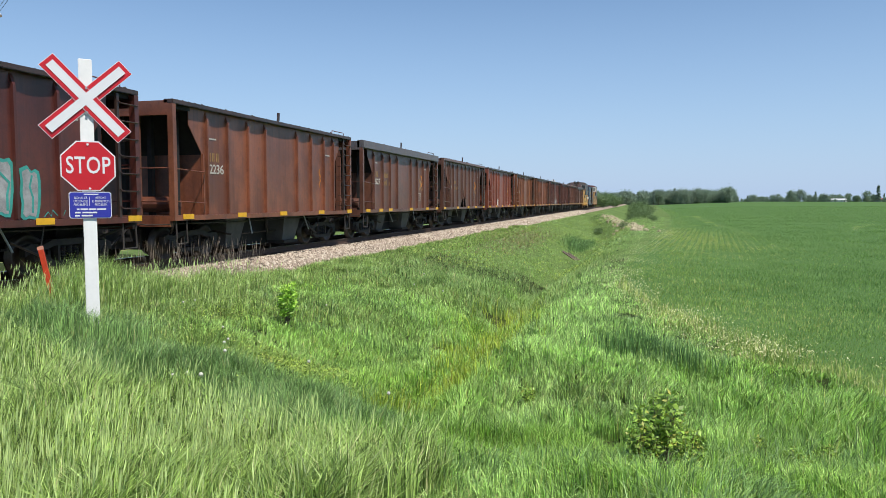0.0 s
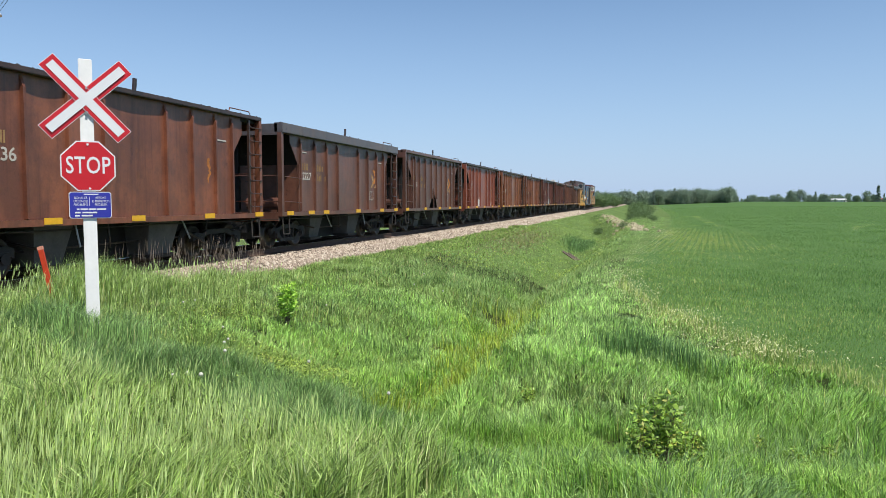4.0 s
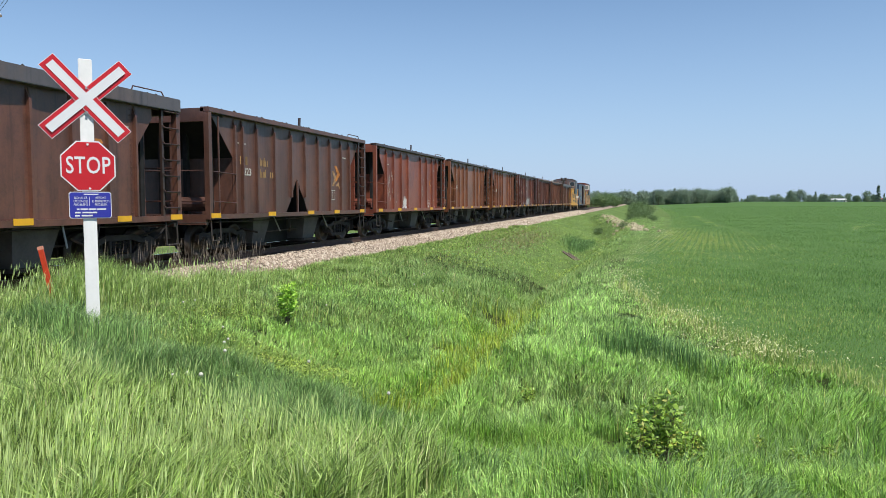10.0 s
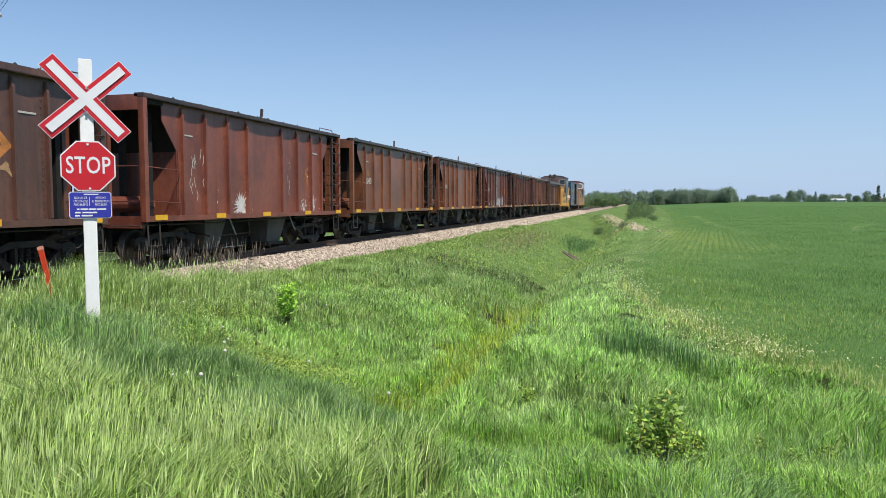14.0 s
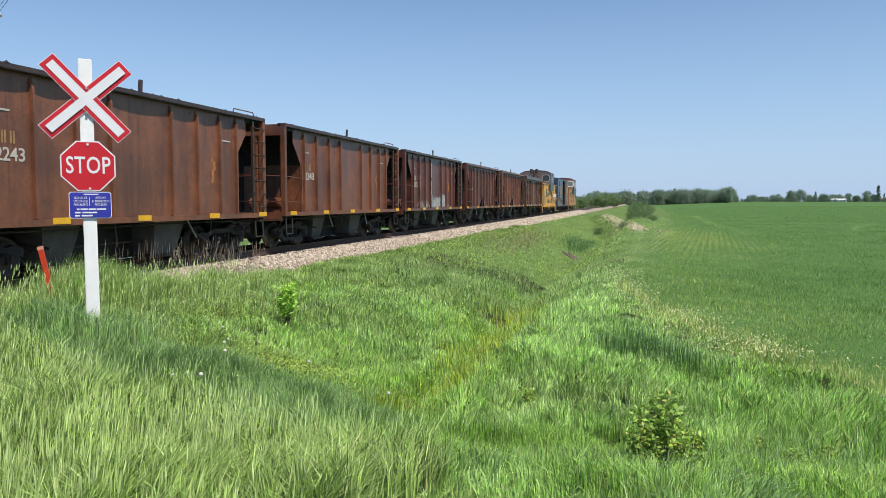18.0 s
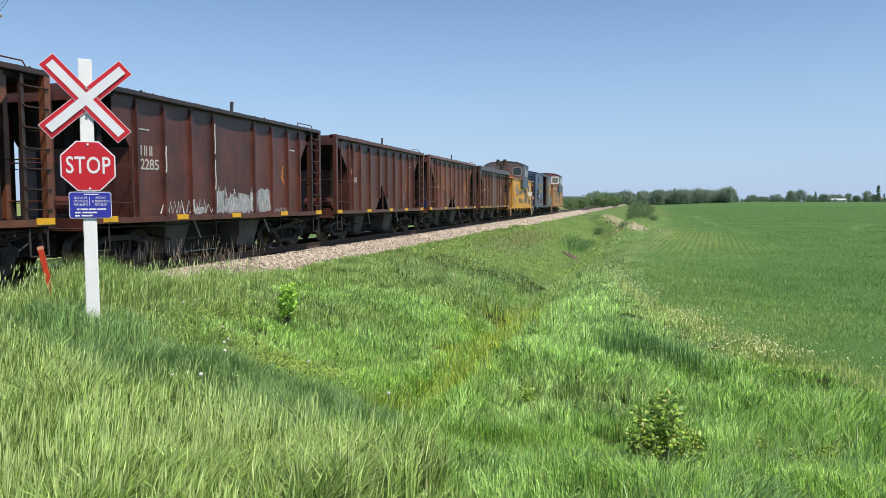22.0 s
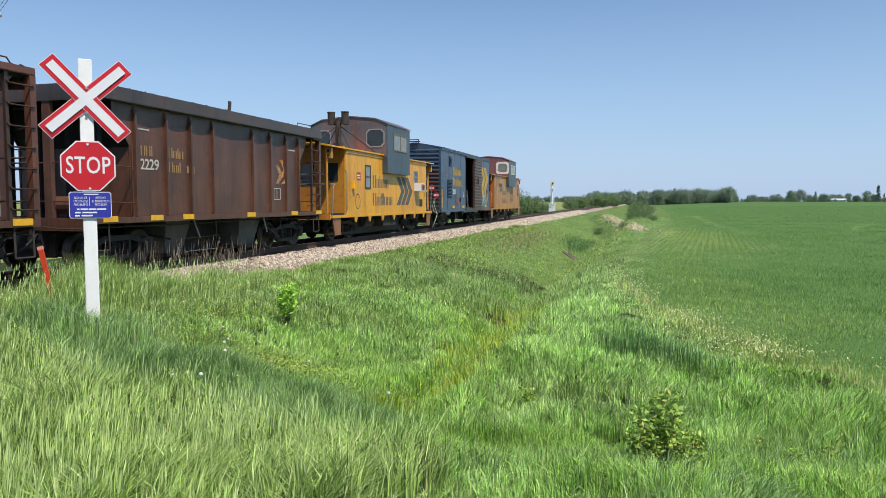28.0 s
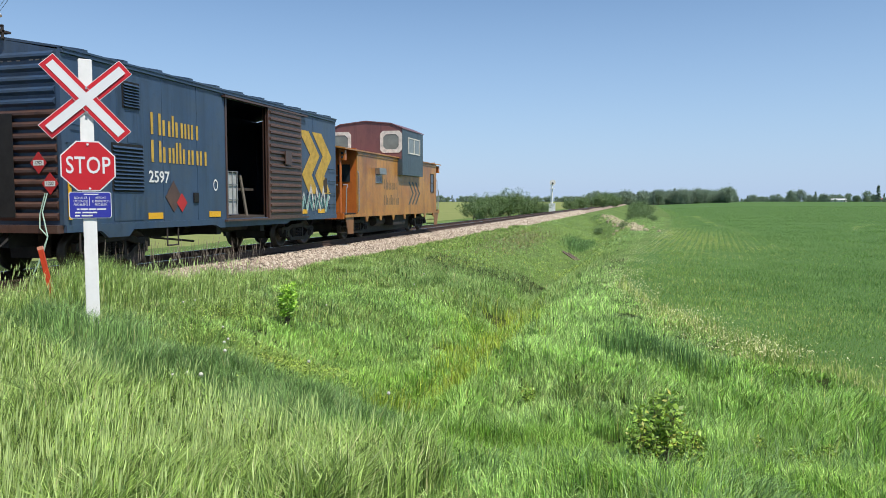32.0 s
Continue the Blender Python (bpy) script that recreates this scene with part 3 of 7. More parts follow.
for name, key, sel, label in (("crop", "crop", ~headland, "young green crop growing in drilled rows"), ("headland_crop", "crop_pale", headland, "sparse yellowish crop on the headland")):
    n = sel.sum()
    blades(name, x[sel], y[sel], rng.uniform(0.05, 0.11, n) * (1 - 0.35 * thin[sel]), np.maximum(0.008, 0.004 + 0.0006 * r[sel]) * (1 - 0.2 * thin[sel]), 0.6, M[key], label, clump=2.0, joints=0)
# pale stubble between the rows and in the wheel marks
n = 45000
x, y = rng.normal(3.0, 2.1, n), rng.normal(46, 9, n)
q = x * math.cos(ROW) - y * math.sin(ROW)
x = x + (np.floor(q / 0.32) + 0.5) * 0.32 + rng.normal(0, 0.07, n) - q
x2, y2 = rng.uniform(-1, 22, 300000), rng.uniform(26, 150, 300000)
on = rng.random(300000) < 0.5 * wheel_track(x2, y2) ** 2 * (0.3 + patchy(x2, y2, 4, 8))
x, y = np.concatenate([x, x2[on]]), np.concatenate([y, y2[on]])
keep = x > field_edge(y)
x, y = x[keep], y[keep]
blades("stubble", x, y, rng.uniform(0.04, 0.08, len(x)), 0.004 + 0.0003 * y, 0.5, M["grass_dry"], "pale dry stubble between the crop rows", joints=0)
# scrubby brown weeds and one dark tussock on the far bank
x, y = rng.normal(-7.5, 0.7, 3200), rng.normal(46, 7.5, 3200)
herbs("rusty_scrub", x, y, 0.1, 0.42, 0.045, M["rust_weed"], "reddish brown scrubby weeds on the embankment")
x, y = rng.normal(-7.6, 0.7, 500), rng.normal(45, 6, 500)
blades("brown_weeds", x, y, rng.uniform(0.2, 0.4, 500), rng.uniform(0.01, 0.02, 500), 0.8, M["stalk"], "brown dead stems among the scrub", joints=1)
x, y = rng.normal(-4.8, 0.45, 3000), rng.normal(57, 3.0, 3000)
blades("dark_tussock", x, y, rng.uniform(0.2, 0.42, 3000), rng.uniform(0.012, 0.022, 3000), 1.1, M["grass_dark"], "dark green rushes in the ditch")
# mixed scrub and broad weeds over the far bank
n = 16000
y = 26 * (95 / 26) ** rng.random(n)
x = rng.uniform(-9.2, -1.0, n)
thick = (patchy(x, y, 3.0, 71) + 0.15 * rng.normal(0, 1, n) > 0.55) & (x < field_edge(y) - 0.3)
herbs("bank_weeds", x[thick], y[thick], 0.08, 0.3, 0.04, M["clover"], "low leafy weeds on the ditch bank")
thick = (patchy(x, y, 2.2, 77) + 0.12 * rng.normal(0, 1, n) > 0.74) & (x < field_edge(y) - 0.3)
herbs("dark_weeds", x[thick], y[thick], 0.1, 0.35, 0.05, M["grass_hollow"], "dark leafy weeds on the ditch bank")
# verge beside the ballast
x = rng.uniform(-10.0, -8.4, 60000)
y = 6 * (60 / 6) ** rng.random(60000)
blades("verge_grass", x, y, rng.uniform(0.36, 0.7, len(x)) * (1 - 0.7 * ease(10.5, 20, y)), np.maximum(0.006, 0.0006 * y), 0.45, M["grass_mid"], "rough verge grass beside the ballast", joints=1)
n = 2600
a, q = rng.random(n) * math.tau, rng.random(n) ** 0.6
x, y = -6.35 + 0.75 * q * np.cos(a), 7.05 + 0.6 * q * np.sin(a)
away = np.hypot(x + 6.49, y - 7.38) > 0.13
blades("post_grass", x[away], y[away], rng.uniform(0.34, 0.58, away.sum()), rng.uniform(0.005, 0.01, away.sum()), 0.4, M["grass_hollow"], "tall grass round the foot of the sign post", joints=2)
n = 1500
x, y = rng.uniform(-9.8, -7.2, n), rng.uniform(6.5, 14.5, n)
spikes("verge_seed_heads", x, y, rng.uniform(0.4, 0.85, n), rng.uniform(0.08, 0.16, n), rng.uniform(0.004, 0.008, n), M["seed"], "grass seed heads beside the track")
n = 340
x, y = rng.normal(-9.95, 0.25, n), 10.5 + 7.0 * rng.beta(3, 2, n)
spikes("dead_weed_stalks", x, y, rng.uniform(0.45, 1.25, n), rng.uniform(0.2, 0.6, n), rng.uniform(0.0035, 0.007, n), M["stalk"], "brown dead weed stalks beside the ballast")

# ---- the track ----
prof = [(-14.75, -0.75), (-14.1, -0.55), (-13.6, -0.24), (-13.3, -0.19), (-12.7, -0.2), (-12.0, -0.21), (-11.3, -0.2), (-10.75, -0.2), (-10.4, -0.3), (-9.95, -0.62), (-9.6, -0.8)]
px = np.interp(np.linspace(0, 10, 61), range(11), [p[0] for p in prof])
pz = np.interp(np.linspace(0, 10, 61), range(11), [p[1] for p in prof])
ty = np.concatenate([np.arange(-40, 6, 2.0), np.arange(6, 60, 0.15), np.arange(60, 140, 0.6), np.geomspace(140, 900, 60)])
BX, BY = np.meshgrid(px, ty)
BZ = pz[None] + rng.normal(0, 0.018, BX.shape) + 0.02 * wave(BX * 3, BY * 2)
ij = np.arange(BX.size).reshape(BX.shape)
quads = np.stack([ij[:-1, :-1], ij[:-1, 1:], ij[1:, 1:], ij[1:, :-1]], -1).reshape(-1, 4)
mat, nt, b = nodes_of("ballast")
geo = nt.nodes.new("ShaderNodeNewGeometry")
vor = nt.nodes.new("ShaderNodeTexVoronoi")
vor.inputs["Scale"].default_value = 17
nt.links.new(geo.outputs["Position"], vor.inputs["Vector"])
big = noise_of(nt, 0.5, geo.outputs["Position"])
sep = nt.nodes.new("ShaderNodeSeparateColor")
nt.links.new(vor.outputs["Color"], sep.inputs[0])
col = mix(nt, 0.5, ramp(nt, sep.outputs[0], [(0.0, (0.14, 0.1, 0.07)), (0.5, (0.38, 0.295, 0.215)), (1.0, (0.6, 0.5, 0.39))]), ramp(nt, big, [(0.3, (0.2, 0.14, 0.1)), (0.7, (0.4, 0.31, 0.245))]))
nt.links.new(col, b.inputs["Base Color"])
b.inputs["Roughness"].default_value = 0.95
bump(nt, b, vor.outputs["Distance"], 0.8, 0.03)
M["ballast"] = mat
tagged(new("ballast_bed", soup("ballast_bed", np.stack([BX, BY, BZ], -1).reshape(-1, 3), quads, material=mat)), "pinkish grey crushed stone ballast under the track", "ballast", kind="structure")
# loose stones on the shoulder
n = 30000
sy = 11 * (130 / 11) ** rng.random(n)
sx = rng.uniform(-10.95, -9.7, n)
size = rng.uniform(0.024, 0.06, n) * np.maximum(1, sy / 32)
sz = np.interp(sx, px, pz)
octa = np.array([(1, 0, 0), (-1, 0, 0), (0, 1, 0), (0, -1, 0), (0, 0, 0.8), (0, 0, -0.8)])
v = octa[None] * size[:, None, None] * rng.uniform(0.6, 1.25, (n, 6, 1))
t = rng.random(n) * math.tau
c, s = np.cos(t)[:, None], np.sin(t)[:, None]
v = np.stack([v[..., 0] * c - v[..., 1] * s + sx[:, None], v[..., 0] * s + v[..., 1] * c + sy[:, None], v[..., 2] + sz[:, None]], -1)
k = np.arange(n)[:, None] * 6
f = np.concatenate([k + np.array(q) for q in ((0, 2, 4), (2, 1, 4), (1, 3, 4), (3, 0, 4), (2, 0, 5), (1, 2, 5), (3, 1, 5), (0, 3, 5))])
mat, nt, b = nodes_of("loose_stones")
geo = nt.nodes.new("ShaderNodeNewGeometry")
nt.links.new(ramp(nt, geo.outputs["Random Per Island"], [(0, (0.14, 0.1, 0.072)), (0.45, (0.42, 0.335, 0.25)), (1, (0.68, 0.59, 0.47))]), b.inputs["Base Color"])
b.inputs["Roughness"].default_value = 0.9
M["stones"] = mat
tagged(new("ballast_stones", soup("ballast_stones", v.reshape(-1, 3), None, f, mat)), "loose pale crushed stones on the ballast shoulder", "stones", kind="stuff")

RAIL = [(-0.07, -0.18), (0.07, -0.18), (0.07, -0.165), (0.012, -0.15), (0.012, -0.04), (0.036, -0.03), (0.036, 0.0), (-0.036, 0.0), (-0.036, -0.03), (-0.012, -0.04), (-0.012, -0.15), (-0.07, -0.165)]
track = empty("railway_track")
tagged(track, "single railway track with rusty rails on timber sleepers", "railway track", kind="structure")
for side in (-0.754, 0.754):
    rail = part("rail", Shape().slab([(TRACK_X + side + p, q) for p, q in RAIL], -40, 900, "y"), M["rail_side"], track)
    part("running_surface", Shape().box(TRACK_X + side - 0.03, TRACK_X + side + 0.03, -40, 900, 0.001, 0.003), M["rail_top"], rail, "polished top of the rail")
tie = Shape().box(-1.28, 1.28, -0.11, 0.11, -0.34, -0.18).mesh("sleeper", 0.012)
for k in range(290):
    ob = part("sleeper", tie, M["wood_dark"], track)
    ob.matrix_basis = pose(TRACK_X + rng.normal(0, 0.02), 4 + 0.53 * k, rng.normal(0, 0.004), 0, 0, rng.normal(0, 0.7))

# ---- rolling stock ----
# local y runs along the car from its near end, x = 1.6 is the side that faces the road, z = 0 the rail
R_WHEEL = 0.42
wheels = []          # (wheelset, car) pairs that turn
HOPPER_LEN = 10.45

wheel_mesh = None


def wheelset(parent, y):
    """Two flanged wheels on an axle, turning about its own centre."""
    global wheel_mesh
    if wheel_mesh is None:
        w = Shape()
        prof = [(-0.06, 0.06), (-0.06, 0.13), (-0.03, 0.15), (-0.02, 0.30), (-0.055, 0.34), (-0.065, 0.445), (-0.03, 0.445), (-0.025, 0.42), (0.075, 0.41), (0.075, 0.34), (0.03, 0.30), (0.02, 0.15), (0.06, 0.13), (0.06, 0.06)]
        a = Shape().lathe(prof, (0, 0, 0), 24).mesh("wheel")
        for k in range(4):
            w.box(0.02, 0.05, -0.03 + 0.22 * math.cos(k * 1.571), 0.03 + 0.22 * math.cos(k * 1.571), -0.03 + 0.22 * math.sin(k * 1.571), 0.03 + 0.22 * math.sin(k * 1.571))
        wheel_mesh = (a, Shape().tube((-1.0, 0, 0), (1.0, 0, 0), 0.075, 10).mesh("axle"), w.mesh("casting_bosses"))
    ax = part("wheelset", wheel_mesh[1], M["wheel"], parent)
    ax.matrix_basis = pose(0, y, R_WHEEL)
    for side, turn in ((0.78, 0), (-0.78, 180)):
        o = part("wheel", wheel_mesh[0], M["wheel"], ax, smooth=True)
        o.matrix_basis = pose(side, 0, 0, 0, 0, turn)
    wheels.append((ax, y))
    return ax


frame_mesh = {}


def truck(car, y):
    """A two-axle truck: side frames, springs, bearings, bolster, brake beams."""
    if not frame_mesh:
        for side in (1, -1):
            s = Shape()
            a, b = sorted((side * 0.93, side * 1.06))
            # openings left beside the spring nest
            s.slab([(-1.12, 0.42), (-1.12, 0.60), (-0.95, 0.66), (-0.72, 0.62), (-0.45, 0.72), (0.45, 0.72), (0.72, 0.62), (0.95, 0.66), (1.12, 0.60), (1.12, 0.42), (0.95, 0.5), (0.72, 0.5), (0.4, 0.6), (-0.4, 0.6), (-0.72, 0.5), (-0.95, 0.5)], a, b)
            s.slab([(-0.86, 0.5), (-0.72, 0.52), (-0.42, 0.3), (0.42, 0.3), (0.72, 0.52), (0.86, 0.5), (0.52, 0.2), (-0.52, 0.2)], a, b)
            for q in (-0.34, 0.28):
                s.box(a, b, q, q + 0.06, 0.28, 0.62)
            for q in (-0.84, 0.84):
                s.box(min(side * 0.9, side * 1.12), max(side * 0.9, side * 1.12), q - 0.13, q + 0.13, 0.32, 0.54)
                s.tube((side * 1.08, q, R_WHEEL), (side * 1.15, q, R_WHEEL), 0.095, 10)
            frame_mesh[side] = s.mesh("side_frame")
        coil, rings = Shape(), 11
        coil.add([((0.075 if k % 2 else 0.05) * math.cos(a), (0.075 if k % 2 else 0.05) * math.sin(a), 0.31 + 0.027 * k) for k in range(rings) for a in [q * math.tau / 8 for q in range(8)]],
                 [(8 * k + q, 8 * k + (q + 1) % 8, 8 * k + 8 + (q + 1) % 8, 8 * k + 8 + q) for k in range(rings - 1) for q in range(8)])
        frame_mesh[2] = coil.mesh("spring")
        frame_mesh[0] = Shape().box(-0.95, 0.95, -0.17, 0.17, 0.42, 0.68).box(-0.9, 0.9, -0.42, -0.36, 0.25, 0.52).box(-0.9, 0.9, 0.36, 0.42, 0.25, 0.52).box(-0.5, 0.5, -1.2, -1.15, 0.3, 0.8).box(-0.5, 0.5, 1.15, 1.2, 0.3, 0.8).mesh("bolster")
    bogie = part("truck", frame_mesh[0], M["truck"], car)
    bogie.matrix_basis = pose(0, y, 0)
    for side in (1, -1):
        part("side_frame", frame_mesh[side], M["truck"], bogie)
        for q in (-0.17, 0.0, 0.17):
            part("spring", frame_mesh[2], M["steel_dark"], bogie).matrix_basis = pose(side * 0.99, q, 0)
    for q in (-0.84, 0.84):
        wheelset(bogie, q)
    return bogie


def coupler(car, y, way):
    s = Shape()
    s.box(-0.07, 0.07, min(y, y + way * 0.42), max(y, y + way * 0.42), 0.78, 0.94)
    s.slab([(-0.16, y + way * 0.36), (0.1, y + way * 0.36), (0.17, y + way * 0.5), (0.1, y + way * 0.6), (0.02, y + way * 0.52), (-0.06, y + way * 0.56), (-0.16, y + way * 0.5)], 0.72, 1.0, "z")
    part("coupler", s, M["truck"], car)
    h = Shape().path([(0.28, y, 0.8), (0.3, y + way * 0.25, 0.62), (0.22, y + way * 0.45, 0.45), (0.12, y + way * 0.6, 0.42)], 0.025)
    part("air_hose", h, M["steel_dark"], car)


def glyphs(car, y, z, size, pattern, material, x, name="name_shape"):
    """A word as plain upright bars, each a part."""
    q = y
    for c in pattern:
        h = size if c in "Ol" else size * 0.72
        w = {"O": 0.72, "o": 0.58, "l": 0.15, "i": 0.15, " ": 0.3}[c] * size
        if c in "Oo":
            for a in (q, q + w - 0.17 * size):
                part(name, Shape().box(x, x + 0.003, a, a + 0.17 * size, z, z + h), material, car)
        elif c in "li":
            part(name, Shape().box(x, x + 0.003, q, q + w, z, z + h), material, car)
        q += w + 0.12 * size


def ribbon(car, pts, width, material, x, name="graffiti_stroke"):
    """One sprayed line."""
    v = []
    for k, (a, b_) in enumerate(pts):
        p, n = pts[max(0, k - 1)], pts[min(len(pts) - 1, k + 1)]
        d = Vector((n[0] - p[0], n[1] - p[1]))
        d = d.normalized() * width / 2 if d.length > 1e-6 else Vector((width / 2, 0))
        v += [(x, a - d.y, b_ + d.x), (x, a + d.y, b_ - d.x)]
    part(name, Shape().add(v, [(2 * k, 2 * k + 2, 2 * k + 3, 2 * k + 1) for k in range(len(pts) - 1)]), material, car)


def blob(car, y0, y1, z0, z1, grow, material, x, seed, name):
    """A fat rounded sprayed shape."""
    r = random.Random(seed)
    cy, cz, hy, hz = (y0 + y1) / 2, (z0 + z1) / 2, (y1 - y0) / 2 + grow, (z1 - z0) / 2 + grow
    out = []
    for k in range(18):
        a = k * math.tau / 18
        f = r.uniform(0.82, 1.12)
        out.append((x, cy + hy * f * max(-1, min(1, 1.3 * math.cos(a))), cz + hz * f * max(-1, min(1, 1.3 * math.sin(a)))))
    part(name, Shape().add(out + [(x, cy, cz)], [(k, (k + 1) % 18, 18) for k in range(18)]), material, car)


def fat_letters(car, boxes, fill, line, rim, x, seed):
    for k, (y0, y1, z0, z1) in enumerate(boxes):
        o = x + 0.0008 * k
        if rim:
            blob(car, y0, y1, z0, z1, 0.06, rim, o, seed + k, "graffiti_rim")
        blob(car, y0, y1, z0, z1, 0.03, line, o + 0.004, seed + k, "graffiti_outline")
        blob(car, y0, y1, z0, z1, -0.03, fill, o + 0.008, seed + k, "graffiti_fill")
        r = random.Random(seed * 7 + k)
        cy, h = (y0 + y1) / 2, z1 - z0
        ribbon(car, [(cy + r.uniform(-0.1, 0.1), z0 + 0.1 * h), (cy + r.uniform(-0.16, 0.1), z0 + 0.4 * h), (cy + r.uniform(-0.05, 0.16), z0 + 0.62 * h), (cy + r.uniform(-0.1, 0.05), z1 - 0.15 * h)], 0.045, line, o + 0.012)


def zigzag(car, y0, y1, z0, z1, n, width, material, x, seed):
    r = random.Random(seed)
    pts = [(y0 + (y1 - y0) * k / n + r.uniform(-0.03, 0.03), (z1 - r.uniform(0, 0.4) * (z1 - z0)) if k % 2 else z0 + r.uniform(0, 0.15) * (z1 - z0)) for k in range(n + 1)]
    ribbon(car, pts, width, material, x)


def chevrons(car, y, z, w, h, thick, gap, count, material, x, name="chevron"):
    """Plain arrow bands pointing along the car."""
    for k in range(count):
        o = y + k * gap
        s = Shape().slab([(o, z), (o + thick, z), (o + thick + w, z + h / 2), (o + thick, z + h), (o, z + h), (o + w, z + h / 2)], x, x + 0.004)
        part(name, s, material, car)


def dished(outline, ribs, side):
    """A side sheet whose panels are slightly hollow between the ribs."""
    L = HOPPER_LEN
    y_lip = min(p[0] for p in outline)
    marks = sorted({round(p[0], 3) for p in outline} | {round(y_lip + k * (L - 2 * y_lip) / 72, 3) for k in range(73)} | set(ribs))
    n = len(outline)
    edges = [(outline[i], outline[(i + 1) % n]) for i in range(n)]

    def limits(y):
        hits = []
        for (ya, za), (yb, zb) in edges:
            if min(ya, yb) - 1e-6 <= y <= max(ya, yb) + 1e-6:
                hits += [za, zb] if abs(yb - ya) < 1e-6 else [za + (zb - za) * (y - ya) / (yb - ya)]
        return min(hits), max(hits)

    s = Shape()
    verts, faces = [], []
    for y in marks:
        lo, hi = limits(min(max(y, y_lip + 1e-4), L - y_lip - 1e-4))
        under_ = [r_ for r_ in ribs if r_ <= y] or [ribs[0]]
        over = [r_ for r_ in ribs if r_ > y] or [ribs[-1]]
        a, b_ = under_[-1], over[0]
        f = (y - a) / (b_ - a) if b_ > a else 0.0
        x = 1.455 - 0.035 * math.sin(math.pi * min(1, max(0, f)))
        verts += [(side * x, y, lo), (side * x, y, hi), (side * (x - 0.02), y, hi), (side * (x - 0.02), y, lo)]
    for k in range(len(marks) - 1):
        o = 4 * k
        faces += [(o, o + 4, o + 5, o + 1), (o + 1, o + 5, o + 6, o + 2), (o + 2, o + 6, o + 7, o + 3), (o + 3, o + 7, o + 4, o)]
    return s.add(verts, faces)


RIBS = {"A": [1.5, 2.43, 3.44, 4.39, 6.36, 7.36, 8.33, 9.1], "B": [1.45, 2.5, 3.42, 4.35, 6.28, 7.26, 8.22, 9.05], "C": [1.36, 1.75, 2.5, 3.5, 4.55, 5.48, 6.45, 7.4, 8.35, 9.1]}


def sheet_x(style, y):
    """How far the hollow side sheet stands out at y."""
    ribs = RIBS[style]
    for a, b_ in zip(ribs, ribs[1:]):
        if a <= y < b_:
            return 1.455 - 0.035 * math.sin(math.pi * (y - a) / (b_ - a))
    return 1.455


def press_marks(car, style):
    """Lay lettering and sprayed paint on the sheet itself."""
    for ob in car.children:
        if ob.name.split(".")[0] in ("fleet_number", "reporting_shape", "name_shape", "chevron", "chevron_tail", "faded_mark", "data_panel", "stencil_line", "graffiti_stroke", "graffiti_rim", "graffiti_outline", "graffiti_fill", "paint_splash", "paint_scratch"):
            ob.data.transform(ob.matrix_basis)
            ob.matrix_basis = Matrix()
            for v in ob.data.vertices:
                v.co.x += sheet_x(style, v.co.y) - 1.455
            ob.data.update()


